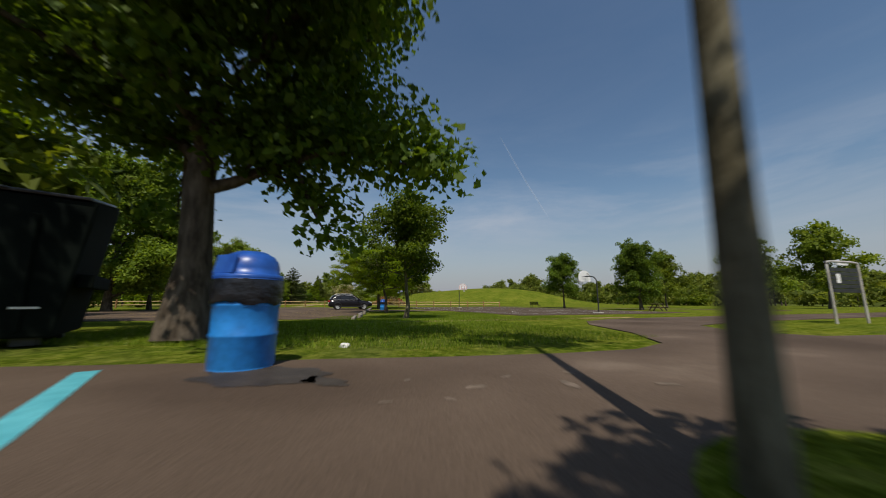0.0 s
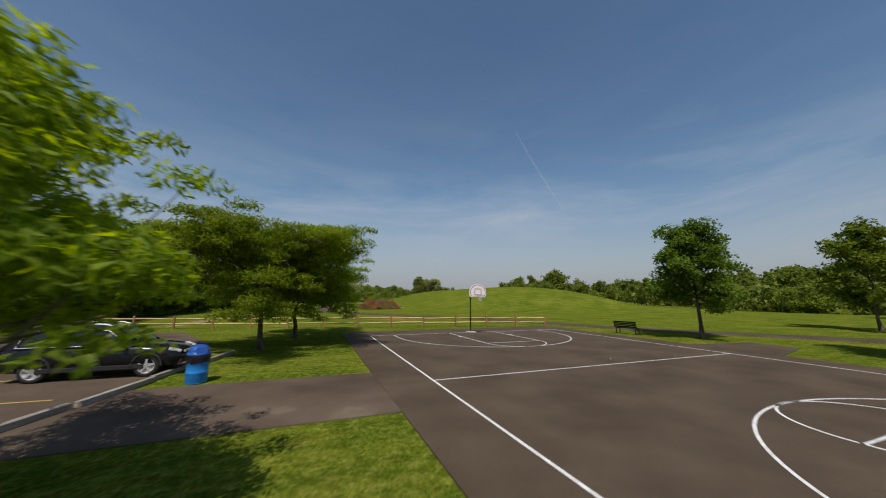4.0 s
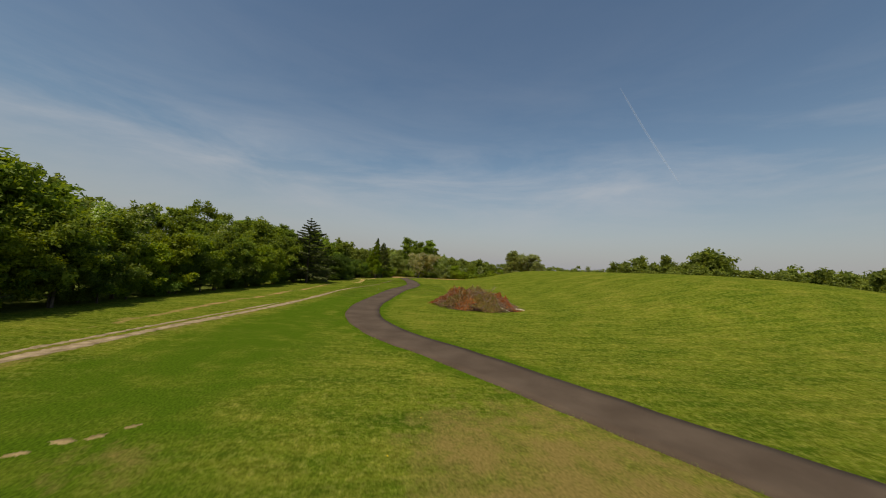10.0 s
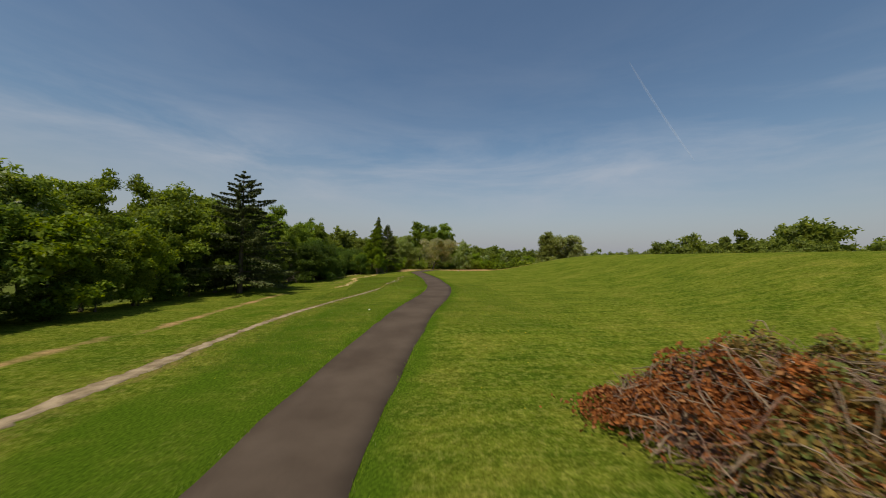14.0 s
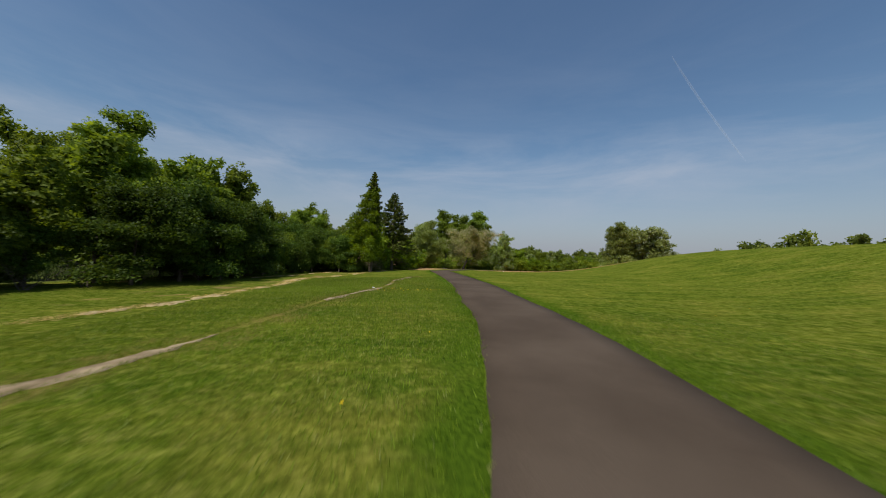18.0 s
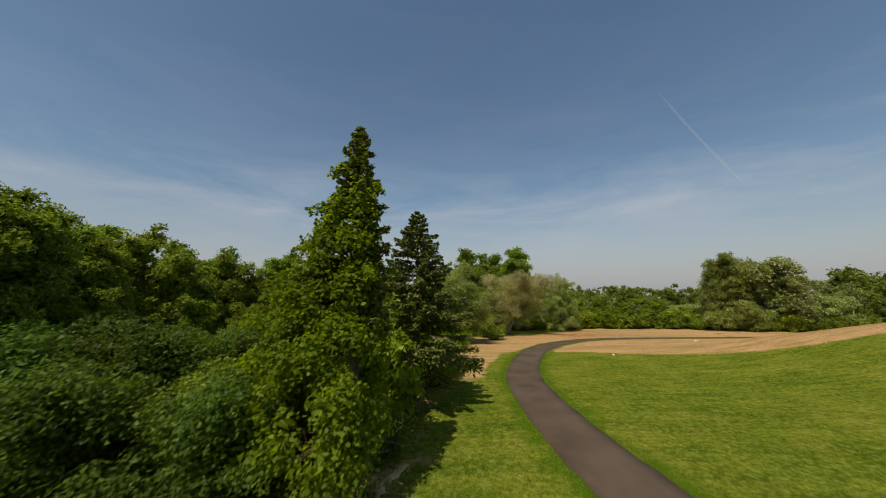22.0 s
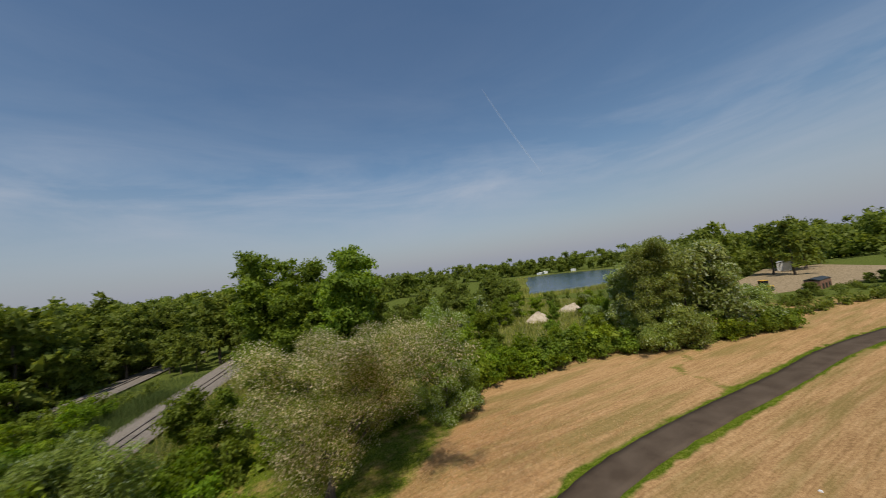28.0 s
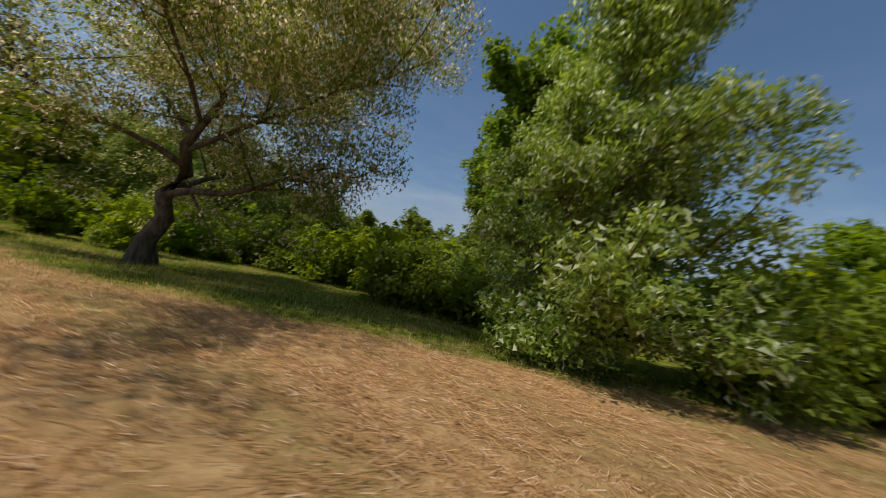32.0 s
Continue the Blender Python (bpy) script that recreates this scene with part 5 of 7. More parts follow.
def car(x, y, turn):
    ob = empty("car", x, y, 0.02, turn)
    prof = [(-2.28, 0.42, 0.62, 0.80), (-2.25, 0.36, 0.95, 0.86), (-2.1, 0.30, 1.02, 0.90), (-1.4, 0.28, 1.04, 0.925), (-0.2, 0.27, 1.02, 0.93), (0.75, 0.28, 1.0, 0.925), (1.1, 0.29, 0.99, 0.92), (1.75, 0.30, 0.92, 0.90), (2.1, 0.33, 0.82, 0.84), (2.27, 0.40, 0.66, 0.72)]
    secs = []
    for px, zb, zt, hw in prof:
        secs.append([(px, -hw * 0.86, zb), (px, -hw, zb + 0.16), (px, -hw * 1.01, (zb + zt) / 2), (px, -hw * 0.96, zt - 0.07), (px, -hw * 0.84, zt), (px, 0, zt + 0.03), (px, hw * 0.84, zt), (px, hw * 0.96, zt - 0.07), (px, hw * 1.01, (zb + zt) / 2), (px, hw, zb + 0.16), (px, hw * 0.86, zb)])
    body = part("body", loft(secs), CAR_PAINT, ob, "glossy black painted body", True)
    cab = []
    for px, zt, hw in ((-2.18, 1.05, 0.76), (-1.85, 1.48, 0.68), (-1.35, 1.60, 0.66), (-0.3, 1.64, 0.66), (0.25, 1.58, 0.65), (1.02, 1.04, 0.74)):
        zb = 0.98
        cab.append([(px, -0.86, zb), (px, -(0.86 + hw) / 2, (zb + zt) / 2 + 0.05), (px, -hw, zt - 0.06), (px, -hw * 0.8, zt), (px, 0, zt + 0.02), (px, hw * 0.8, zt), (px, hw, zt - 0.06), (px, (0.86 + hw) / 2, (zb + zt) / 2 + 0.05), (px, 0.86, zb)])
    part("cabin", loft(cab), CAR_PAINT, ob, "black roof and pillars", True)
    for s in (-1, 1):
        for a, b in ((-1.75, -1.2), (-1.12, -0.28), (-0.2, 0.55)):
            bm = bmesh.new()
            t0, t1 = (1.5 if a > -1.7 else 1.42), (1.52 if b < 0 else 1.36)
            bm.faces.new([bm.verts.new(q) for q in ((a + (0.12 if a < -1.5 else 0), s * 0.877, 1.04), (b + (0.16 if b > 0.3 else 0), s * 0.877, 1.04), (b - (0.1 if b > 0.3 else 0), s * 0.70, t1), (a + (0.1 if a < -1.5 else 0), s * 0.70, t0))])
            bmesh.ops.translate(bm, verts=bm.verts, vec=(0, s * 0.022, 0))
            part("side_window", bm, GLASS_DARK, ob, "tinted side window")
        roof = np.array([[-1.7, s * 0.56, 1.60], [-1.5, s * 0.57, 1.66], [-0.6, s * 0.57, 1.695], [0.0, s * 0.57, 1.67], [0.2, s * 0.56, 1.62]])
        part("roof_rail", tubes("roof_rail", [(roof, np.full(5, 0.022))], ALLOY, 6), ALLOY, ob, "silver roof rail")
        trim = np.array([[-1.82, s * 0.905, 1.03], [-0.6, s * 0.91, 1.03], [0.75, s * 0.905, 1.03], [0.45, s * 0.80, 1.30], [0.2, s * 0.715, 1.475], [-0.7, s * 0.70, 1.575], [-1.5, s * 0.715, 1.49], [-1.78, s * 0.80, 1.27], [-1.82, s * 0.905, 1.03]])
        part("window_trim", tubes("window_trim", [(trim, np.full(9, 0.014))], ALLOY, 5), ALLOY, ob, "silver strip round the side windows")
        part("wing_mirror", boxed(0.12, 0.2, 0.14, pose(0.72, s * 1.0, 1.08), 0.04), CAR_PAINT, ob)
        part("sill", boxed(2.6, 0.06, 0.14, pose(0, s * 0.91, 0.34), 0.02), TYRE, ob, "dark plastic sill")
        part("headlight", boxed(0.36, 0.2, 0.1, pose(2.02, s * 0.70, 0.80, 0, 18, -s * 25), 0.03), LAMP_CLEAR, ob)
        part("tail_light", boxed(0.16, 0.24, 0.2, pose(-2.2, s * 0.74, 0.90, 0, 0, s * 20), 0.03), LAMP_RED, ob)
        for px in (-1.36, 1.36):
            wh = part("wheel", lathe([(0.0, -0.02), (0.30, -0.02), (0.30, 0.0)], 8), TYRE, ob)
            wh.matrix_basis = pose(px, s * 0.80, 0.34, 90 if s < 0 else -90)
            part("tyre", lathe([(0.22, -0.11), (0.32, -0.11), (0.345, -0.08), (0.345, 0.08), (0.32, 0.11), (0.235, 0.12), (0.22, 0.09)], 30), TYRE, wh, "", True)
            bm = bmesh.new()
            for k in range(5):
                box(bm, 0.06, 0.2, 0.03, pose(0, 0, 0.105, 0, 0, k * 72) @ Matrix.Translation((0, 0.12, 0)))
            bm2 = lathe([(0, 0.12), (0.05, 0.12), (0.06, 0.09), (0.2, 0.07), (0.215, 0.11), (0.235, 0.115), (0.235, 0.06), (0, 0.05)], 30)
            me = bpy.data.meshes.new("tmp")
            bm2.to_mesh(me)
            bm2.free()
            bm.from_mesh(me)
            bpy.data.meshes.remove(me)
            part("rim", bm, ALLOY, wh, "silver five-spoke alloy rim")
            ang = np.linspace(0, math.pi, 13)
            arch = np.column_stack([px + 0.40 * np.cos(ang), np.full(13, s * 0.925), 0.34 + 0.40 * np.sin(ang)])
            part("wheel_arch", tubes("wheel_arch", [(arch, np.full(13, 0.035))], TYRE, 6), TYRE, ob, "dark plastic wheel arch")
    for name, quad in (("windscreen", [(0.98, -0.66, 1.08), (0.98, 0.66, 1.08), (0.33, 0.56, 1.55), (0.33, -0.56, 1.55)]), ("rear_window", [(-2.13, 0.66, 1.1), (-2.13, -0.66, 1.1), (-1.88, -0.58, 1.45), (-1.88, 0.58, 1.45)])):
        bm = bmesh.new()
        bm.faces.new([bm.verts.new((a + (0.03 if a > 0 else -0.03), b, c + 0.02)) for a, b, c in quad])
        part(name, bm, GLASS_DARK, ob, "tinted glass")
    part("bumper", boxed(0.12, 1.5, 0.2, pose(2.2, 0, 0.45), 0.04), TYRE, ob)
    part("grille", boxed(0.05, 1.0, 0.12, pose(2.235, 0, 0.70), 0.02), ALLOY, ob)
    part("number_plate", boxed(0.02, 0.32, 0.15, pose(-2.29, 0, 0.72)), PAPER, ob, "plain pale plate")
    return tagged(ob, "black estate-type off-road car parked in a bay", "car")


car(-17.6, -8.25, -1)


# ---- brush pile ----
def brush_pile(x, y):
    rng = np.random.default_rng(11)
    ob = empty("brush_pile", x, y, T(x, y))

    ca, sa = math.cos(-0.42), math.sin(-0.42)

    def top_of(px, py):
        u, w = px * ca + py * sa, -px * sa + py * ca
        lump = 0.44 * math.sin(u * 1.9 + 1) * math.cos(w * 1.6) + 0.40 * math.sin(u * 3.7 + 2) * math.sin(w * 3.1) + 0.22 * math.sin(u * 7.1) * math.sin(w * 6.3 + 1)
        a = math.atan2(w, u)
        rho = math.hypot(u / 5.0, w / 4.2) * (1 + 0.10 * math.sin(3 * a + 1) + 0.07 * math.sin(7 * a + 2))
        env = max(0.0, 1 - rho ** 3.2)
        ridge = 1.8 - (0.12 * (u + 1.2) if u > -1.2 else 0.12 * (-1.2 - u))
        return max(0.05, ridge * env + 1.0 * lump * env ** 0.5)

    def spread(n):
        a, r = rng.uniform(0, 6.283, n), np.sqrt(rng.uniform(0, 1, n))
        u, w = r * np.cos(a) * 5.0, r * np.sin(a) * 4.2
        return u * ca - w * sa, u * sa + w * ca

    for name, mtl, n, lo, hi, th in (("grey_stick", STICK_GREY, 1900, 0.5, 2.0, 0.013), ("twig", STICK_RED, 3600, 0.3, 1.4, 0.009)):
        paths = []
        for px, py in zip(*spread(n)):
            z = top_of(px, py) * rng.uniform(0.55, 1.06)
            ln = rng.uniform(lo, hi) * (1.12 - 0.8 * min(1, math.hypot((px * ca + py * sa) / 5.4, (-px * sa + py * ca) / 4.1)) ** 2)
            d = np.array([rng.normal(0.3, 1), rng.normal(-0.2, 1), rng.normal(0.1, 0.42)])
            p = bent_path((px, py, z), d, ln, 3, rng, 0.14)
            p[:, 2] = np.maximum(p[:, 2], 0.03)
            p[:, 2] = np.minimum(p[:, 2], np.array([top_of(a, b) + (0.85 if len(paths) % 8 == 0 else 0.3) for a, b in p[:, :2]]))
            t = th * rng.uniform(0.7, 2.2)
            paths.append((p, np.linspace(t, t * 0.4, 4)))
        tagged(part(name, tubes(name, paths, mtl, 4), mtl, ob), "tangled dry sticks", kind="stuff")
    patches = (("russet_leaves", L_RUSSET, ((-4.5, -0.2, 0.6, 0.5), (-2.4, -1.3, 0.7, 0.6), (-0.6, -3.1, 0.6, 0.5), (3.6, -0.3, 1.0, 0.6), (2.7, 1.2, 0.7, 0.6), (4.2, -1.2, 0.5, 0.4), (-2.8, 1.6, 0.6, 0.4))),
               ("ochre_leaves", L_OCHRE, ((-1.8, 0.5, 0.6, 0.6), (-2.1, -2.4, 0.6, 0.5), (0.6, -2.6, 0.9, 0.6), (1.8, -3.0, 0.7, 0.5), (0.4, 0.8, 0.6, 0.5))))
    for name, mtl, spots in patches:
        us, ws = [], []
        for u0, w0, ru, rw_ in spots:
            k = int(10000 * ru * rw_)
            us.append(rng.normal(u0, ru, k))
            ws.append(rng.normal(w0, rw_, k))
        u, w = np.concatenate(us), np.concatenate(ws)
        px, py = u * ca - w * sa, u * sa + w * ca
        pz = np.array([top_of(a, b) for a, b in zip(px, py)]) * rng.uniform(0.82, 1.08, len(px)) + np.abs(rng.normal(0, 0.06, len(px)))
        ok = pz > 0.1
        v, f = leaf_arrays(np.column_stack([px, py, pz])[ok], np.tile([0, -0.2, 0.8], (int(ok.sum()), 1)), 0.085, rng, 1.7, 0.8)
        tagged(part(name, mesh_of(name, v, f, mtl), mtl, ob), "withered leaves on cut branches", kind="stuff")
    bm = bmesh.new()
    n = 26
    grid = []
    for k in range(1, 8):
        row = []
        for i in range(n):
            u, w = 4.0 * math.cos(2 * math.pi * i / n) * k / 7, 3.3 * math.sin(2 * math.pi * i / n) * k / 7
            px, py = u * ca - w * sa, u * sa + w * ca
            row.append(bm.verts.new((px, py, 0.42 * top_of(px, py) * rng.uniform(0.6, 1.2) - 0.03 - (0.3 if k == 7 else 0))))
        grid.append(row)
    for a, b in zip(grid, grid[1:]):
        for i in range(n):
            bm.faces.new((a[i], b[i], b[(i + 1) % n], a[(i + 1) % n]))
    bm.faces.new(grid[0])
    part("core", bm, STICK_RED, ob, "dense heart of rotting brush")
    for (a, b, c), (d, e, f), th in (((3.9, -2.5, 0.3), (4.9, -2.6, 0.2), 0.075), ((1.2, -3.0, 0.7), (2.6, -4.3, 0.2), 0.035), ((1.6, -2.2, 0.95), (2.6, -3.2, 0.5), 0.03), ((-1, 0.5, 1.5), (-0.4, 0.9, 1.75), 0.06)):
        part("pale_log", tubes("pale_log", [(np.array([(a, b, c), ((a + d) / 2, (b + e) / 2 + 0.05, (c + f) / 2 + 0.03), (d, e, f)]), np.array([th, th * 0.9, th * 0.7]))], LOG_PALE, 8), LOG_PALE, ob, "pale barkless branch")
    snag = bent_path((1.6, 0.9, 1.2), (0.35, 0.1, 1), 1.6, 5, rng, 0.15)
    tw = [(snag, np.linspace(0.035, 0.008, 6))] + [(bent_path(snag[k], rng.normal(0, 1, 3) + [0, 0, 0.9], 0.6, 3, rng, 0.2), np.linspace(0.012, 0.004, 4)) for k in (2, 3, 3, 4, 4)]
    part("snag", tubes("snag", tw, STICK_GREY, 5), STICK_GREY, ob, "upright dead branch")
    return tagged(ob, "heap of cut branches with withered russet leaves on the lawn", "brush pile")


brush_pile(2.7, 52.3)


# ---- litter ----
def litter(x, y, s, seed):
    rng = random.Random(seed)
    bm = bmesh.new()
    bmesh.ops.create_icosphere(bm, subdivisions=2, radius=s)
    for v in bm.verts:
        k = rng.uniform(0.55, 1.15)
        v.co = Vector((v.co.x * k, v.co.y * k * 0.8, max(v.co.z * k * 0.55, -0.2 * s)))
    ob = part("litter", bm, PAPER, None)
    ob.matrix_basis = pose(x, y, T(x, y) + s * 0.2, 0, 0, rng.uniform(0, 360))
    return tagged(ob, "crumpled white scrap of litter on the ground", "litter", "scattered litter")


def rock(x, y, s, seed):
    rng = random.Random(seed)
    bm = bmesh.new()
    bmesh.ops.create_icosphere(bm, subdivisions=2, radius=s)
    for v in bm.verts:
        k = rng.uniform(0.8, 1.12)
        v.co = Vector((v.co.x * k, v.co.y * k * 0.75, max(v.co.z * k * 0.6, -0.25 * s)))
    ob = part("rock", bm, SAND, None)
    ob.matrix_basis = pose(x, y, T(x, y) + s * 0.15, 0, 0, rng.uniform(0, 360))
    return tagged(ob, "pale weathered rock half sunk in the verge", "rock", "rocks by the field")


for k, (x, y, s) in enumerate(((-4.8, 164.2, 0.38), (-5.1, 162.2, 0.3), (-4.3, 165.5, 0.24))):
    rock(x, y, s, 20 + k)
for k, (x, y, s) in enumerate(((-22.2, -40.7, 0.09), (46.4, 187.4, 0.45), (7.6, 148.8, 0.16), (-10.2, 69.5, 0.09), (-9.9, 97.2, 0.08), (24.5, 158.5, 0.16), (26.0, 160.2, 0.13), (-17.4, -17.8, 0.08), (-16.7, -26.5, 0.06))):
    litter(x, y, s, k)


# ---- railway ----
def railway(x0, y0, dx, dy, length, label):
    """A straight stretch of single track on a ballast bed."""
    ln = math.hypot(dx, dy)
    ux, uy = dx / ln, dy / ln
    ob = empty("railway_track", x0, y0, -1.35, -math.degrees(math.atan2(ux, uy)))
    sec = [(-4.9, -0.2), (-1.75, 0.185), (1.75, 0.185), (2.9, -0.35)]
    n = 40
    v = np.array([(a, -80 + (length + 80) * i / n, b + 0.03 * math.sin(i * 2.1)) for i in range(n + 1) for a, b in sec])
    f = np.array([(i * 4 + k, i * 4 + k + 1, i * 4 + k + 5, i * 4 + k + 4) for i in range(n) for k in range(3)])
    part("ballast", mesh_of("ballast", v, f, BALLAST), BALLAST, ob, "pale stone ballast bed")
    sl = boxed(2.5, 0.23, 0.14, None, 0.012)
    me = bpy.data.meshes.new("sleeper")
    sl.to_mesh(me)
    sl.free()
    me.materials.append(SLEEPER)
    count = int(length / 0.62)
    for i in range(min(count, 190)):
        part("sleeper", me, SLEEPER, ob).matrix_basis = pose(0, 0.3 + i * 0.62, 0.13)
    for s in (-0.72, 0.72):
        bm = bmesh.new()
        box(bm, 0.07, length + 80, 0.035, pose(s, length / 2 - 40, 0.325), 0.008)
        rail = part("rail", bm, RAIL_TOP, ob, "worn steel railhead")
        part("rail_web", boxed(0.03, length + 80, 0.11, pose(s, length / 2 - 40, 0.255)), RAIL_STEEL, rail)
        part("rail_foot", boxed(0.14, length + 80, 0.02, pose(s, length / 2 - 40, 0.205)), RAIL_STEEL, rail)
    return tagged(ob, label, "railway")


railway(-37.8, 105, 14.1, 85, 190, "single railway track on pale stone ballast between the trees")
railway(-59, 118, 14.1, 85, 190, "second railway track on ballast beyond the reeds")

# ---- lake and far shore ----
bm = bmesh.new()
bm.faces.new([bm.verts.new((x, y, -2.35)) for x, y in spline(((116, 294), (128, 287), (150, 281), (200, 282), (262, 310), (300, 372), (290, 425), (246, 452), (212, 410), (178, 372), (140, 322), (116, 294)), 6.0)[:-1]])
tagged(part("lake", bm, WATER), "still dark blue lake beyond the trees", "lake", kind="structure")


def sand_heap(x, y, r, h, seed):
    rng = np.random.default_rng(seed)
    bm = bmesh.new()
    n, k = 22, 7
    rings = []
    for j in range(k + 1):
        t = j / k
        rings.append([bm.verts.new((r * t * math.cos(2 * math.pi * i / n) * (1 + rng.normal(0, 0.06)), 0.7 * r * t * math.sin(2 * math.pi * i / n), h * (1 - t) ** 0.85 * (1 + rng.normal(0, 0.1)) - 0.15 * t)) for i in range(n)] if j else [bm.verts.new((0, 0, h))])
    for i in range(n):
        bm.faces.new((rings[0][0], rings[1][i], rings[1][(i + 1) % n]))
    for a, b in zip(rings[1:], rings[2:]):
        for i in range(n):
            bm.faces.new((a[i], b[i], b[(i + 1) % n], a[(i + 1) % n]))
    ob = part("sand_heap", bm, SAND)
    ob.matrix_basis = pose(x, y, T(x, y))
    return tagged(ob, "pale heap of sand among the bushes", "sand heap")


sand_heap(58.6, 220.6, 4.4, 2.5, 1)
sand_heap(76.0, 225, 5.8, 2.0, 2)


def loader(x, y, turn):
    """A yellow wheeled machine by the works road."""
    ob = empty("wheel_loader", x, y, T(x, y), turn)
    part("chassis", boxed(4.6, 1.7, 0.8, pose(0, 0, 1.15), 0.12), YELLOW_PAINT, ob)
    part("cab", boxed(1.5, 1.5, 1.5, pose(-0.2, 0, 2.25), 0.1), GLASS_DARK, ob, "dark glazed cab")
    part("cab_roof", boxed(1.7, 1.6, 0.12, pose(-0.2, 0, 3.05), 0.04), YELLOW_PAINT, ob)
    part("bucket", boxed(0.8, 2.3, 0.8, pose(3.0, 0, 0.6, 0, 20), 0.1), YELLOW_PAINT, ob)
    part("lift_arm", boxed(2.0, 0.8, 0.2, pose(2.0, 0, 1.3, 0, 22), 0.05), YELLOW_PAINT, ob)
    for px in (-1.4, 1.4):
        for s in (-0.95, 0.95):
            part("wheel", lathe([(0, -0.25), (0.6, -0.25), (0.68, -0.15), (0.68, 0.15), (0.6, 0.25), (0, 0.25)], 20), TYRE, ob).matrix_basis = pose(px, s, 0.68, 90)
    return tagged(ob, "yellow wheel loader parked beside the works yard", "machine")


loader(116, 195.5, 160)
tagged(slab("works_yard", [(104, 196), (112, 192), (145, 180), (180, 186), (200, 208), (188, 222), (150, 214), (118, 208), (106, 203)], DIRT, -0.66, 1.5), "pale sandy works yard", "yard", kind="structure")
for k, (x, y, l, w, h) in enumerate(((124, 187.5, 7, 3, 3), (183, 213, 12, 4, 4.5), (300, 492, 9, 5, 3.6), (338, 470, 11, 6, 3.4), (322, 505, 7, 5, 4.2))):
    ob = empty("shed", x, y, T(x, y) - 0.2, 15 * k)
    part("wall", boxed(l, w, h * 0.8, pose(0, 0, h * 0.4), 0.05), STICK_RED if k < 1 else ROOF_WHITE, ob)
    bm = bmesh.new()
    box(bm, l * 1.03, w * 0.54, 0.25, pose(0, -w * 0.25, h * 0.88, 14))
    box(bm, l * 1.03, w * 0.54, 0.25, pose(0, w * 0.25, h * 0.88, -14))
    part("roof", bm, STEEL_DARK if k < 1 else ROOF_WHITE, ob)
    for q in range(3):
        part("door", boxed(l * 0.12, 0.1, h * 0.5, pose(-l * 0.3 + q * l * 0.3, -w / 2 - 0.06, h * 0.27)), STEEL_DARK, ob)
    tagged(ob, "rust-brown container by the works yard" if k < 1 else "pale industrial shed far beyond the trees", "shed")

# ---- single trees in the park ----
t = put(broadleaf("tree", 12.5, 4.4, 2.4, 0.29, 1, L_MAPLE, BARK, 0.125, 46, 20, (-0.3, 0.6), "flat", clump=0.24, sub=8, long=1.3), -24.55, -38.9)
tagged(t, "large dark-leaved maple beside the dumpster", "tree")
t = put(broadleaf("tree", 9.5, 1.0, 6.4, 0.078, 2, L_MAPLE, BARK_MOSS, 0.12, 34, 7, (0.2, -0.1), "round", sub=3, wobble=0.05, cap=True, clear=5.5, taper=0.6, flare=1.12), -21.42, -44.98)
tagged(t, "slim young tree with mossy bark in the plaza", "tree")
t = put(broadleaf("tree", 4.6, 1.3, 2.5, 0.09, 12, L_MAPLE, BARK_MOSS, 0.14, 40, 10, (0.0, 0.5), "round", sub=3, cap=True, clear=2.1), -22.45, -48.2)
tagged(t, "young maple throwing dappled shade on the plaza", "tree")
bm = bmesh.new()
ring = [bm.verts.new((1.45 * math.cos(a) * (1 + 0.06 * math.sin(5 * a)), 1.25 * math.sin(a) * (1 + 0.05 * math.cos(4 * a)), 0.0)) for a in np.linspace(0, 2 * math.pi, 33)[:-1]]
mid = bm.verts.new((0, 0, 0.06))
for i in range(32):
    bm.faces.new((mid, ring[i], ring[(i + 1) % 32]))
tagged(part("grass_island", bm, LAWN, m=pose(-20.95, -45.95, 0.295)), "small round patch of lawn in the plaza", "lawn", kind="structure")
t = put(broadleaf("tree", 6.3, 2.65, 1.9, 0.115, 3, L_MAPLE, BARK_MOSS, 0.105, 29, 16, (-0.1, -0.1), "round", clump=0.21, sub=7, cap=True, clear=1.5), -17.75, -29.3)
tagged(t, "young maple with an open oval crown on the lawn", "tree")
for x, y, h, r, sd, lean, clear in ((-16.2, -19.0, 5.3, 3.5, 4, (-0.5, 0.5), 1.9), (-13.6, -4.3, 6.2, 4.4, 5, (-0.5, -0.9), 1.3), (-12.4, 0.6, 7.0, 3.7, 6, (0.2, 0.1), 1.3)):
    t = put(broadleaf("tree", h, r, 1.8, 0.13, sd, L_LOCUST, BARK, 0.055, 18, 18, lean, "round", clump=0.165, sub=13, flat=0.5, droop=0.15, corners=3, twigs=True, long=2.6, cap=True, clear=clear), x, y)
    tagged(t, "honey locust with a feathery yellow-green spreading crown", "tree", "honey locusts by the parking lot")
t = put(broadleaf("tree", 8.0, 3.0, 2.0, 0.13, 8, L_MAPLE, BARK, 0.13, 40, 16, (0.2, 0.2), "cone", clump=0.24, sub=6, clear=1.6), 13.0, -8.4)
tagged(t, "young oak with a tapering crown beside the court", "tree")
t = put(broadleaf("tree", 8.0, 3.1, 1.0, 0.18, 9, L_MAPLE, BARK, 0.13, 40, 20, (0.1, 0.2), "oval", clump=0.22, sub=7), 14.4, -19.3)
tagged(t, "dense dark-leaved oak beside the court", "tree")
FAR_OAKS = []
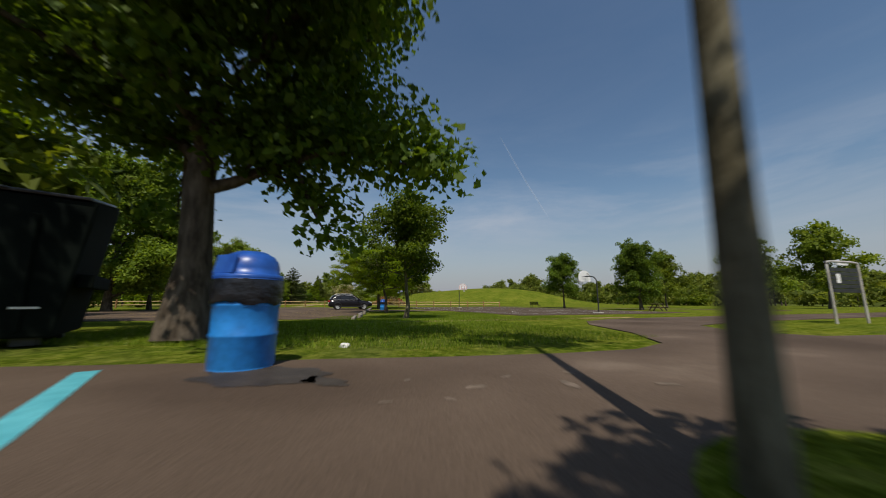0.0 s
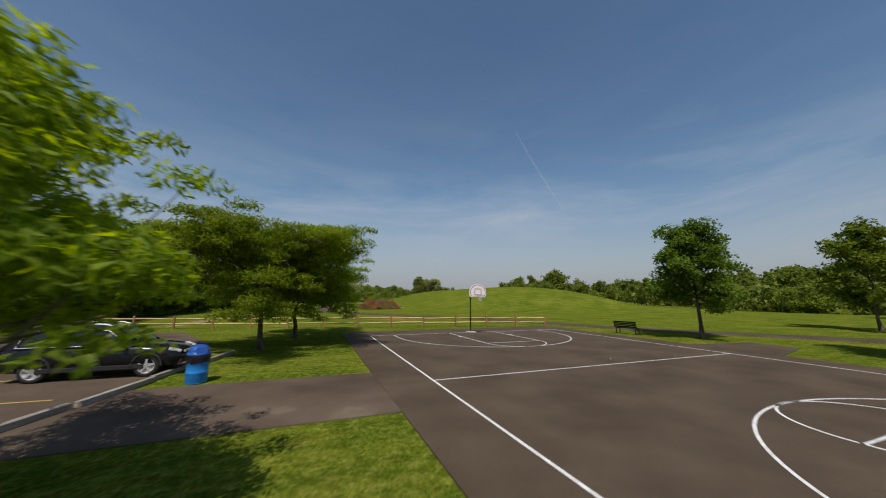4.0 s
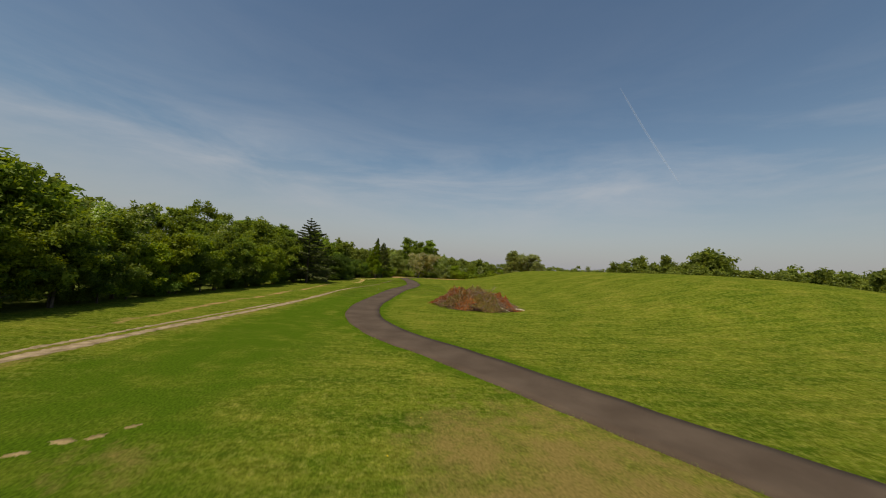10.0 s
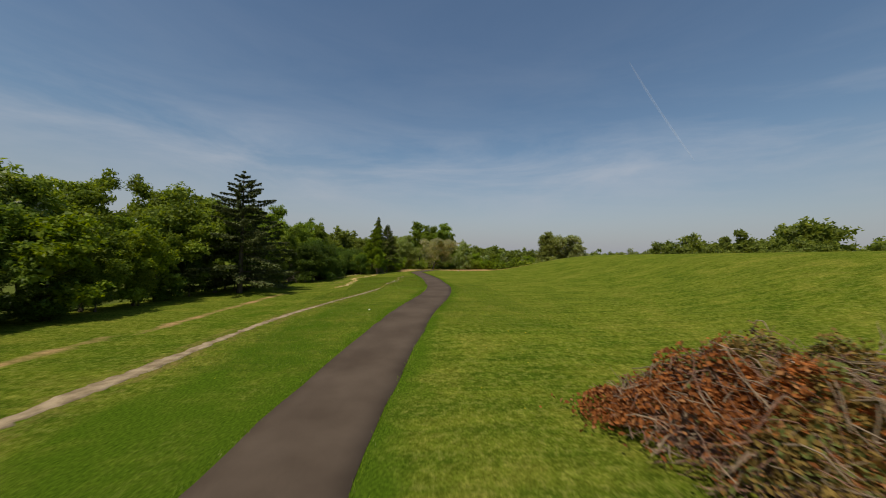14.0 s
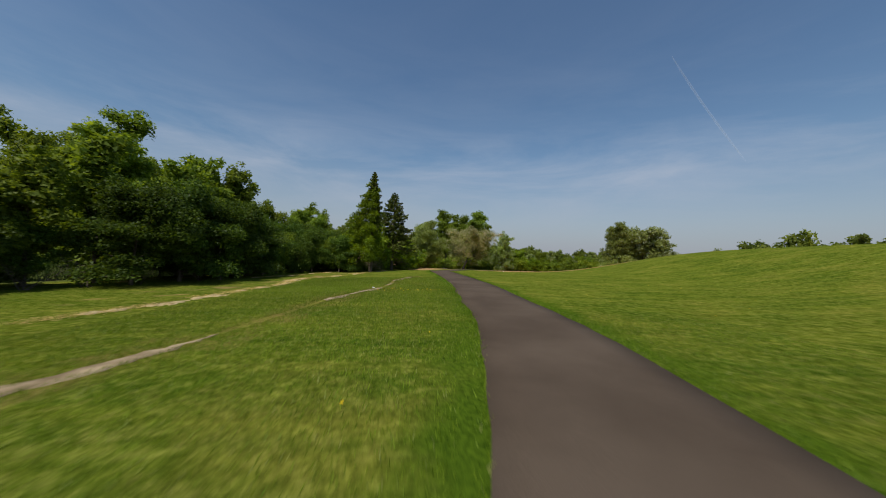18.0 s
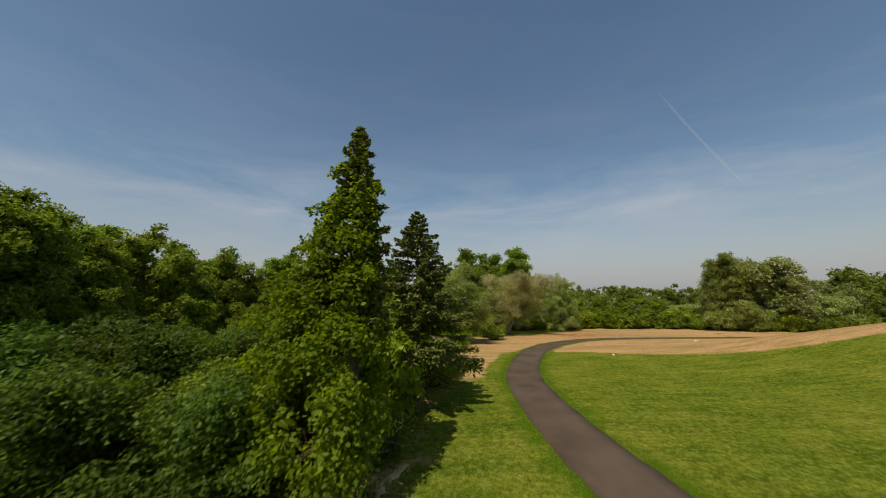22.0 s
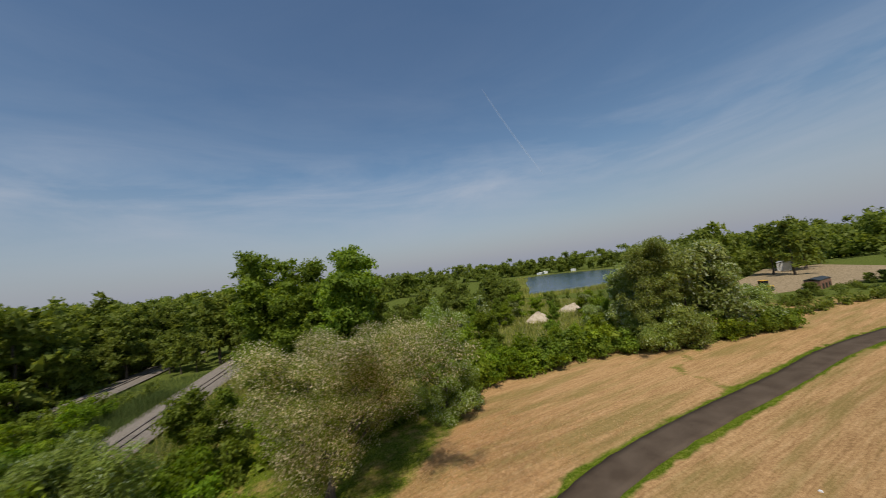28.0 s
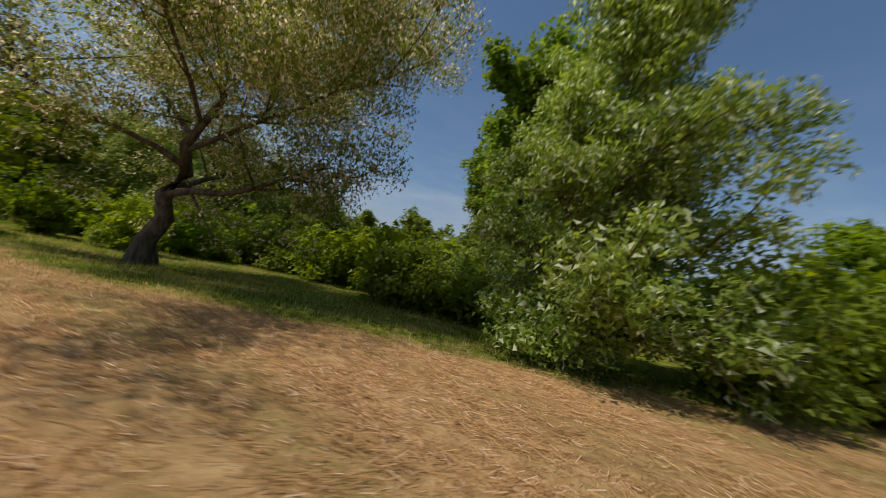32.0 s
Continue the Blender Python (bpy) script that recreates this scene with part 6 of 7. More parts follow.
for x, y, s, a in ((34, -10, 0.85, 50), (39, -20, 0.95, 130), (56, -22, 1.25, 200), (66, -8, 1.1, 20), (50, -40, 1.2, 300)):
    FAR_OAKS.append((x, y, s * 1.05, a))

# ---- woods along the railway ----
PLANTS = {}


def proto(key, ob):
    """Keeps a plant to copy; its first place is given when it is first planted."""
    PLANTS[key] = [ob, False]
    return ob


proto("elm", broadleaf("tree", 10, 3.6, 1.6, 0.17, 21, L_WOOD, BARK, 0.24, 34, 11, (0.3, 0.2), "round", sub=2, corners=3))
proto("ash", broadleaf("tree", 10, 3.0, 1.4, 0.15, 22, L_WOOD, BARK, 0.24, 40, 11, (-0.3, 0.2), "cone", sub=2, corners=3))
proto("poplar", broadleaf("tree", 12, 2.6, 1.8, 0.18, 23, L_SILVER, BARK, 0.22, 38, 13, (0.2, -0.2), "oval", sub=2, corners=3))
proto("cherry", broadleaf("tree", 8, 3.2, 0.7, 0.13, 24, L_BRIGHT, BARK, 0.22, 40, 10, (0.2, 0.4), "round", sub=2, corners=3))
proto("cottonwood", broadleaf("tree", 17, 5.2, 4.0, 0.35, 25, L_WOOD, BARK, 0.27, 46, 15, (0.6, 0.3), "vase", clump=0.27, sub=5, corners=3))
proto("big_a", broadleaf("tree", 17, 5.6, 2.0, 0.32, 27, L_WOOD, BARK, 0.33, 42, 13, (0.4, 0.2), "round", clump=0.26, sub=3, corners=3))
proto("big_b", broadleaf("tree", 18, 5.0, 2.0, 0.3, 28, L_WOOD, BARK, 0.33, 42, 14, (-0.3, 0.3), "oval", clump=0.27, sub=3, corners=3))
proto("bush_a", shrub("shrub", 3.6, 2.4, 31, L_BRIGHT, 0.22, 25))
proto("bush_b", shrub("shrub", 3.2, 2.5, 32, L_WOOD, 0.23, 27))
proto("bush_c", shrub("shrub", 4.4, 2.2, 33, L_VINE, 0.23, 32))
# The next two carry the thicket's shade in their leaf colour.
proto("bush_d", shrub("shrub", 3.8, 2.3, 34, L_SHADED, 0.135, 30))
proto("bush_e", broadleaf("shrub", 5.6, 2.7, 0.5, 0.09, 35, L_SHADED, BARK, 0.115, 30, 12, (0.2, 0.3), "round", clump=0.3, sub=5, corners=3, twigs=True, clear=0.35))
proto("bush_f", broadleaf("shrub", 4.6, 2.4, 0.6, 0.08, 36, L_WOOD, BARK, 0.115, 26, 11, (-0.3, 0.2), "vase", clump=0.3, sub=5, corners=3, twigs=True, clear=0.45))
proto("olive", broadleaf("tree", 8, 3.6, 0.4, 0.14, 26, L_OLIVE, BARK, 0.20, 40, 12, (0.3, 0.2), "round", sub=2, corners=3))
WORDS = {"big_a": "tall broad-crowned tree beyond the railway", "big_b": "tall narrow-crowned tree beyond the railway", "elm": "round-crowned woodland tree in full leaf", "ash": "tapering woodland tree in full leaf", "poplar": "tall poplar with pale fluttering leaves", "cherry": "low-branched bright green tree at the wood's edge",
         "cottonwood": "tall cottonwood with an open broken crown", "bush_a": "bright green leafy shrub at the wood's edge", "bush_b": "dark green leafy shrub in the thicket", "bush_c": "tall leafy shrub hung with vines", "bush_d": "dense green shrub at the wood's edge, darkened as in shade", "bush_e": "tall thicket shrub with shade-darkened leaves and bare lower stems", "bush_f": "open leafy thicket shrub with bare stems", "olive": "silvery green bushy tree at the field's edge"}


FAR = {"leaf": [], "bark": []}


def plant_far(key, x, y, s=1.0):
    """A tree too far off to tell from its neighbours: joined to the woods, with fewer and broader leaves."""
    ob = PLANTS[key][0]
    rng = np.random.default_rng(int(abs(x * 31 + y * 17)))
    a = rng.uniform(0, 6.283)
    m = np.array([[math.cos(a), -math.sin(a), 0], [math.sin(a), math.cos(a), 0], [0, 0, 1]]) * s
    for child in ob.children:
        me = child.data
        v = np.empty(len(me.vertices) * 3, dtype=np.float32)
        me.vertices.foreach_get("co", v)
        v = v.reshape(-1, 3) @ m.T + np.array([x, y, T(x, y)])
        k = len(me.polygons[0].vertices)
        f = np.empty(len(me.polygons) * k, dtype=np.int32)
        me.polygons.foreach_get("vertices", f)
        f = f.reshape(-1, k)
        if k == 3:
            keep = rng.uniform(0, 1, len(f)) < 0.16
            w = v[f[keep]]
            c = w.mean(axis=1, keepdims=True)
            w = (c + (w - c) * 1.9).reshape(-1, 3)
            FAR["leaf"].append((w, np.arange(len(w)).reshape(-1, 3)))
        elif not key.startswith("bush"):
            FAR["bark"].append((v, f[:96]))


def plant(key, x, y, s=1.0, sz=None, turn=None):
    if x > 84 or x < -74 or y < -60 or y > 232:
        return plant_far(key, x, y, s)
    ob, used = PLANTS[key]
    turn = random.uniform(0, 360) if turn is None else turn
    if not used:
        PLANTS[key][1] = True
        put(ob, x, y, turn, s, sz)
    else:
        ob = copy_thing(ob, Matrix.Translation((x, y, T(x, y))) @ Matrix.Rotation(radians(turn), 4, "Z") @ Matrix.Diagonal((s / ob.scale[0], s / ob.scale[1], (sz or s) / ob.scale[2], 1)))
    bushy = key.startswith("bush")
    return tagged(ob, WORDS[key], "shrub" if bushy else "tree", "thicket shrubs" if bushy else "woodland trees")


rw = random.Random(77)
rw2 = random.Random(5)
for x, y, s, a in FAR_OAKS:
    plant("elm", x, y, s, None, a)
for i in range(2, len(WOOD_EDGE) - 1, 3):
    x, y = WOOD_EDGE[i]
    d = WOOD_EDGE[min(i + 1, len(WOOD_EDGE) - 1)] - WOOD_EDGE[i - 1]
    nx, ny = -d[1] / np.linalg.norm(d), d[0] / np.linalg.norm(d)
    if 95 < y <= 128:
        o = rw.uniform(0.7, 1.5)
        plant(rw.choice(("bush_e", "bush_f", "bush_e", "bush_d")), x + nx * o, y + ny * o, rw.uniform(0.8, 1.05) * (1 if y < 117 else 0.8))
        o = rw.uniform(3.4, 5.2)
        plant(rw.choice(("bush_e", "bush_e", "ash")) if y < 112 else "bush_e", x + nx * o, y + ny * o, rw.uniform(0.85, 1.05) * (1 if y < 114 else 0.8))
        if y < 112:
            o = rw.uniform(7, 11)
            plant(rw.choice(("ash", "elm", "bush_e")), x + nx * o, y + ny * o, rw.uniform(0.66, 0.82))
        continue
    if y > 117 and y <= 146:
        plant("bush_d", x + nx * 2.4, y + ny * 2.4, rw.uniform(0.75, 1.05))
        continue
    if y > 146:
        plant(rw.choice(("bush_a", "bush_b", "bush_c")), x + nx * 2.2, y + ny * 2.2, rw.uniform(0.75, 1.1))
        continue
    o = rw.uniform(2.0, 3.0)
    plant(rw.choice(("bush_d", "bush_e", "bush_f", "bush_e")), x + nx * o, y + ny * o, rw.uniform(0.5, 0.8))
    if y < 95.1:
        o = rw.uniform(2.2, 3.8)
        plant(rw.choice(("elm", "elm", "ash", "cherry")), x + nx * o, y + ny * o, rw.uniform(0.72, 0.98) * (0.8 if 22 < y < 78 else 0.84 if y > 84 else 1.0))
        key = rw.choice(("elm", "ash", "elm", "poplar"))
        plant("ash" if y > 92 else key, x + nx * rw.uniform(7, 12), y + ny * rw.uniform(7, 12), rw.uniform(0.78, 1.0) * (1.0 if y < 42 else 0.86 if y < 84 else 0.72))
for x, y, s in ((-31.0, 103.5, 1.08), (-24.9, 108.0, 0.83), (-34, 24, 1.12), (-34, 32, 1.15), (-33.5, 39, 0.95), (-41, 96, 1.3), (-37, 72, 0.95)):
    if y > 100:
        t = put(broadleaf("tree", 12 * s, 3.0 * s, 1.2, 0.17, int(y), L_WOOD, BARK, 0.16, 36, 17, (0.2, -0.2), "oval", clump=0.22, sub=6, corners=3, twigs=True, flat=0.95), x, y)
        tagged(t, "tall poplar rising over the thicket", "tree", "woodland trees")
    else:
        plant("elm", x, y, s)
for x, y, s in ((-17.5, 134.5, 0.75), (-16.5, 140.5, 0.7), (-16, 147, 0.72), (-14.5, 153, 0.62)):
    plant("cherry", x, y, s)
for x, y, s in ((-43, 173, 0.95), (-46, 166, 0.9), (-47.5, 201, 0.6), (-41, 207, 0.6)):
    plant("cherry", x, y, s)
# beyond the railway
for k in range(46):
    y = 70 + k * 5.2 + rw.uniform(-2, 2)
    x = -52 + 0.158 * (y - 165) - rw.uniform(2, 12)
    plant(rw.choice(("elm", "ash", "elm", "cherry", "big_a")), x - 3, y, rw.uniform(0.9, 1.3) * (1 if k % 4 else 1.15))
    plant(rw.choice(("big_a", "big_b")), x - 9 - 0.6 * rw.uniform(0, 8), y + 2.5, rw.uniform(0.8, 1.2))
    plant("bush_b", x - 0.5, y + 1.5, rw.uniform(0.9, 1.4))
for k in range(26):
    y = 112 + k * 5.0 + rw.uniform(-1.5, 1.5)
    x = -38 + 0.158 * (y - 165) + rw.uniform(-3, 1)
    plant(rw.choice(("bush_b", "bush_a", "bush_c")), x, y, rw.uniform(0.55, 1.0))


def bare_shrub(x, y, h, seed):
    """A dead shrub: a few crooked stems that fork into bare twigs."""
    rng = np.random.default_rng(seed)
    stems = []
    for k in range(5):
        a = rng.uniform(0, 6.283)
        p = bent_path((rng.normal(0, 0.12), rng.normal(0, 0.12), -0.05), (math.cos(a) * 0.6, math.sin(a) * 0.6, 1), h * rng.uniform(0.6, 1.1), 7, rng, 0.16)
        stems.append((p, np.linspace(0.028, 0.008, 8)))
        for q in range(8):
            at = p[rng.integers(2, 8)]
            b = bent_path(at, rng.normal(0, 1, 3) + [0, 0, 0.4], rng.uniform(0.3, 0.9), 4, rng, 0.2)
            stems.append((b, np.linspace(0.009, 0.003, 5)))
    ob = new("dead_shrub", tubes("dead_shrub", stems, BARK, 4))
    ob.matrix_basis = pose(x, y, T(x, y))
    return tagged(ob, "bare grey dead shrub at the thicket's foot", "shrub", "dead shrubs")


for k in range(15):
    x, y = WOOD_EDGE[min(int(np.argmax(WOOD_EDGE[:, 1] > 86)) + int(k * 2.5), len(WOOD_EDGE) - 1)]
    bare_shrub(x - rw2.uniform(0.6, 1.8), y + rw2.uniform(-0.5, 0.5), rw2.uniform(1.4, 3.2), 200 + k)

# ---- conifers ----
t = put(spruce("spruce", 12.9, 6.4, 41, L_SPRUCE, 21, 0.13, 1.6, 0.14, taper=0.72, boughs=7, side_share=0.22, hang=0.024, inner=0.16), -25.4, 82.3)
tagged(t, "tall dark spruce with drooping boughs at the wood's edge", "spruce")
t = put(spruce("spruce", 12.1, 3.9, 42, L_SPRUCE_OLD, 30, 0.12, 3.0, 0.12, taper=0.66, boughs=7, side_share=0.26, inner=0.2), -13.75, 130.1)
rd = np.random.default_rng(47)
dead = []
for k in range(26):
    a = rd.uniform(0, 6.283)
    p = bent_path((0, 0, rd.uniform(1.2, 4.4)), (math.cos(a), math.sin(a), -0.15), rd.uniform(1.4, 2.9), 6, rd, 0.08, -0.02)
    dead.append((p, np.linspace(0.024, 0.006, 7)))
    for q in range(9):
        at = p[rd.integers(2, 7)]
        dead.append((bent_path(at, rd.normal(0, 1, 3) + [math.cos(a), math.sin(a), -0.3], rd.uniform(0.25, 0.7), 3, rd, 0.2), np.linspace(0.009, 0.003, 4)))
part("dead_bough", tubes("dead_bough", dead, STICK_RED, 4), STICK_RED, t, "bare brown dead lower boughs")
tagged(t, "thin-needled old spruce with bare lower boughs", "spruce")
copy_thing(t, placed(t, -33, 12, 70, 0.75))
copy_thing(t, placed(t, -48, 22, 170, 0.9))


def vine_spruce(x, y):
    rng = np.random.default_rng(43)
    ob = spruce("spruce", 12.8, 1.45, 44, L_SPRUCE_OLD, 24, 0.13, 5.5, 0.12, taper=0.5)
    clumps = []
    for i in range(480):
        w = rng.uniform(0, 1) ** 1.15
        z = 0.3 + 10.2 * w
        r = (2.9 * (1 - w) ** 0.8 + 0.3) * rng.uniform(0.8, 1.15)
        a = rng.uniform(0, 6.283)
        cx, cy = math.cos(a) * r * rng.uniform(0.7, 1.0), math.sin(a) * r * rng.uniform(0.7, 1.0)
        cx = cx * (0.38 + 0.2 * w) if cx > 0 else cx * (1.15 + 0.75 * (1 - w))
        if cx > -2.6 and z < 1.5 + 0.4 * min(cx, 0):
            continue
        clumps.append((cx - 0.3 * (1 - w), cy, z, rng.uniform(0.3, 0.72) * (1.1 - 0.45 * w)))
    for z, a, out in ((9.8, 3.4, 1.5), (8.6, 3.0, 2.1), (10.6, 0.2, 0.8), (7.6, 0.6, 1.5), (6.8, 3.9, 2.7), (9.0, 1.6, 1.3), (5.6, 2.6, 3.2), (11.2, 3.3, 0.9), (7.4, 5.2, 1.9), (4.6, 3.4, 3.6)):
        for q in range(6):
            clumps.append((math.cos(a) * out * (0.45 + 0.12 * q), math.sin(a) * out * (0.45 + 0.12 * q), z - 0.05 * q, 0.40 - 0.045 * q))
    v, f = clump_leaves(clumps, 330, 0.125, rng, 1.1, 1.3, 0.5)
    part("vine", mesh_of("vine", v, f[v[f[:, 0], 2] > 0.02], L_VINE), L_VINE, ob, "thick mantle of broad bright green vine leaves")
    dead = []
    for k in range(44):
        a = rng.uniform(0, 6.283)
        p = bent_path((0, 0, rng.uniform(0.6, 2.8)), (math.cos(a), math.sin(a), -0.1), rng.uniform(1.2, 2.6) * (0.75 if math.cos(a) > 0 else 1.2), 6, rng, 0.1, -0.03)
        p[:, 2] = np.maximum(p[:, 2], 0.1)
        dead.append((p, np.linspace(0.022, 0.006, 7)))
        for q in range(8):
            dead.append((bent_path(p[rng.integers(2, 7)], rng.normal(0, 1, 3) + [math.cos(a), math.sin(a), -0.2], rng.uniform(0.2, 0.6), 3, rng, 0.2), np.linspace(0.008, 0.003, 4)))
    part("dead_bough", tubes("dead_bough", dead, STICK_GREY, 4), STICK_GREY, ob, "bare dead lower boughs")
    put(ob, x, y, 0)
    return tagged(ob, "spruce smothered in bright green climbing vines", "spruce")


vine_spruce(-15.1, 120.8)
for key, x, y, sc in (("bush_d", -16.2, 119.9, 0.42), ("bush_d", -16.0, 122.3, 0.5), ("bush_d", -14.6, 123.6, 0.4), ("bush_e", -18.4, 118.6, 0.7), ("bush_e", -18.8, 123.4, 0.75), ("bush_f", -17.6, 126.2, 0.8), ("cherry", -16.6, 127.2, 0.8), ("bush_c", -15.2, 126.0, 0.9), ("bush_c", -12.9, 136.0, 0.9), ("bush_a", -12.6, 139.4, 0.95), ("cherry", -13.4, 142.4, 0.72), ("bush_c", -11.6, 146.2, 0.9),
                      ("bush_e", -20.6, 125.5, 0.9), ("bush_e", -23.5, 129.5, 0.9), ("bush_e", -22.5, 134.5, 0.9), ("bush_f", -25.6, 125.0, 1.0), ("bush_e", -27.5, 120.5, 0.9), ("bush_a", -19.5, 131.5, 1.2)):
    plant(key, x, y, sc)

# ---- trees round the straw field ----
t = put(broadleaf("tree", 11.4, 5.0, 0.6, 0.22, 57, L_OLIVE_GREEN, BARK, 0.10, 26, 20, (0.3, 0.4), "oval", clump=0.22, sub=7, flat=0.9, corners=3, twigs=True, long=2.2), -9.8, 161.0)
tagged(t, "feathery grey-green tree between the straw and the railway", "tree")
t = put(broadleaf("tree", 7.6, 3.6, 0.5, 0.16, 58, L_OLIVE_GREEN, BARK, 0.11, 28, 16, (0.4, 0.3), "round", clump=0.25, sub=6, flat=0.9, corners=3, twigs=True, long=2.2), -13.4, 179.5)
tagged(t, "low feathery tree on the slope by the railway", "tree")
for key, x, y, sc in (("cherry", -14.5, 174.6, 0.9), ("elm", -17.0, 178.4, 0.85), ("elm", -9.6, 190.6, 0.72), ("ash", -7.4, 194.0, 0.66)):
    plant(key, x, y, sc)
for k in range(24):
    y = 128 + 4.6 * k + rw2.uniform(-1.5, 1.5)
    plant(rw2.choice(("bush_a", "bush_b")), -59 + 0.166 * (y - 118) + rw2.uniform(4.2, 6.5), y, rw2.uniform(0.85, 1.25))
for x, y, s in ((-9.8, 185.2, 0.95), (-8.0, 181.4, 0.8), (-11.2, 178.6, 0.9), (-10.4, 189.2, 0.8), (-6.8, 187.4, 0.9)):
    plant(rw2.choice(("bush_a", "bush_c", "bush_b")), x, y, s)
t = put(broadleaf("tree", 12.4, 7.8, 2.3, 0.36, 51, L_HAW, BARK, 0.07, 15, 16, (3.2, 0.2), "round", clump=0.18, sub=9, fork=True, corners=3, twigs=True, long=1.9, cap=True, clear=0.9), 1.1, 178.2)
tagged(t, "spreading crab apple with fading pinkish blossom and dark limbs", "tree")
t = put(broadleaf("tree", 12.2, 3.9, 0.2, 0.2, 52, L_SILVER, BARK, 0.085, 30, 24, (0.9, 0.9), "oval", clump=0.17, sub=9, corners=3, twigs=True, long=2.0, flat=1.05), 14.2, 184.9)
tagged(t, "silver maple with wind-turned pale leaves at the field's edge", "tree")
t = put(shrub("shrub", 2.0, 1.7, 75, L_SILVER, 0.09, 22), 14.0, 184.0)
tagged(t, "low pale-leaved shoots at the silver maple's foot", "shrub", "thicket shrubs")
t = put(broadleaf("tree", 17.6, 5.6, 0.3, 0.32, 53, L_OLIVE_GREEN, BARK, 0.16, 34, 34, (0.3, 0.3), "oval", clump=0.2, sub=8, flat=0.95, corners=3, twigs=True), 52.5, 184.4)
tagged(t, "broad dense silver-green tree at the field's edge", "tree")
for x, y, h, r, k in ((49.6, 183.4, 5.4, 2.9, 76), (53.6, 181.6, 5.0, 3.0, 77), (56.8, 183.6, 6.2, 3.1, 78), (51.4, 187.0, 6.0, 3.0, 79)):
    t = put(shrub("shrub", h, r, k, L_OLIVE_GREEN, 0.15, 28), x, y)
    tagged(t, "silver-green sucker shoots round the big tree's foot", "shrub", "thicket shrubs")
for x, y, s in ((60.4, 185.0, 1.95), (65.4, 182.5, 1.5), (71, 179.8, 0.9), (57, 191, 1.7)):
    plant("olive", x, y, s)
for x, y, s in ((46.5, 186.6, 0.95), (58.5, 181.6, 0.8), (61, 180.0, 0.9), (65, 179.6, 1.0), (69, 178.0, 0.9), (73, 177.2, 1.0)):
    plant(rw.choice(("bush_b", "bush_b", "bush_a")), x, y, s)
for k in range(17):
    x = 17.5 + k * 2.05
    plant(rw.choice(("bush_a", "bush_c", "bush_a", "bush_b")), x, 191.2 - 0.06 * (x - 17) + rw.uniform(-0.9, 1.3), rw.uniform(0.75, 1.25))
    if k % 3 == 1:
        plant(rw.choice(("olive", "cherry", "ash")), x + 1, 193.6 + rw.uniform(0, 2), rw.uniform(0.45, 0.65))
for k in range(14):
    x = 78 + k * 4
    plant(rw.choice(("bush_a", "bush_b")), x, 182.5 - 0.16 * (x - 60) + rw.uniform(-1, 1), rw.uniform(0.7, 1.0) if x > 126 else rw.uniform(0.35, 0.6))
for x, y, h, r, s in ((6.4, 189.5, 4.2, 2.0, 71), (10.0, 191.8, 5.2, 2.4, 72), (8.2, 188.6, 2.6, 1.8, 73), (17.6, 186.4, 3.4, 2.0, 74)):
    t = put(shrub("shrub", h, r, s, L_OLIVE_GREEN if s < 73 else L_WOOD, 0.12, 26), x, y)
    tagged(t, "leafy round shrub at the straw field's edge", "shrub", "thicket shrubs")
for x, y, s in ((3.6, 188.2, 1.0), (6.4, 186.8, 0.8), (0.4, 190.5, 1.15), (9.6, 188.4, 0.95), (-2.6, 187.2, 0.9)):
    plant(rw2.choice(("bush_b", "bush_a")), x, y, s)
for x, y, s in ((6.2, 197, 1.12), (1.0, 204, 1.1), (-3.7, 210.5, 1.2), (10, 205, 0.9)):
    plant("cottonwood", x, y, s)
for k in range(22):
    plant(rw.choice(("cottonwood", "elm", "cottonwood", "ash")), rw.uniform(-60, -46), rw.uniform(104, 150), rw.uniform(0.8, 1.02))
for k in range(70):
    y = rw.uniform(98, 215)
    plant(rw.choice(("bush_a", "bush_b", "bush_c", "bush_b")), -35.5 + 0.166 * (y - 118) - rw.uniform(4.5, 22), y, rw.uniform(0.45, 0.95))
for k in range(26):
    y = rw.uniform(112, 160)
    key = rw.choice(("bush_a", "bush_c", "bush_b", "bush_c"))
    plant("bush_e" if y < 130 else key, -30.0 + 0.166 * (y - 118) + rw.uniform(1, 8) * (1 - (y - 112) / 120), y, rw.uniform(0.8, 1.2) * (0.8 if y < 130 else 1))
for k in range(96):
    x, y = rw.uniform(2, 84), rw.uniform(195, 231)
    if y < 222 and abs(x - 57.5 - (y - 220) * 0.85) < 4 or abs(x - 74.4 - (y - 224)) < 4:
        continue
    plant(rw.choice(("bush_a", "bush_b", "olive", "cherry", "ash", "cherry")), x, y, rw.uniform(0.55, 0.9))
for k in range(90):
    x, y = rw.uniform(-9, 100), rw.uniform(233, 275)
    if x > 58 and k % 2:
        continue
    plant(rw.choice(("cherry", "olive", "ash", "elm", "bush_a")), x, y, rw.uniform(0.6, 1.0) * (0.5 if x > 58 else 1))
for k in range(46):
    y = 262 + 1.6 * k + rw.uniform(-3, 3)
    x = 80 + (y - 250) * 0.78 - 7 - 56 * rw.random() ** 1.6
    plant_far(rw.choice(("ash", "cherry", "elm", "olive")), x, y, rw.uniform(0.75, 1.15))
for k in range(60):
    x = rw.uniform(-60, -5)
    plant(rw.choice(("elm", "ash", "cottonwood", "cherry")), x, 262 + rw.uniform(-8, 25) - 0.3 * (x + 30), rw.uniform(0.8, 1.1))
for k in range(20):
    x, y = rw.uniform(-14, -3), 168 + k * 2.6
    plant(rw.choice(("bush_a", "bush_b", "bush_c")), x + 0.1 * (y - 165), y, rw.uniform(0.5, 0.95))
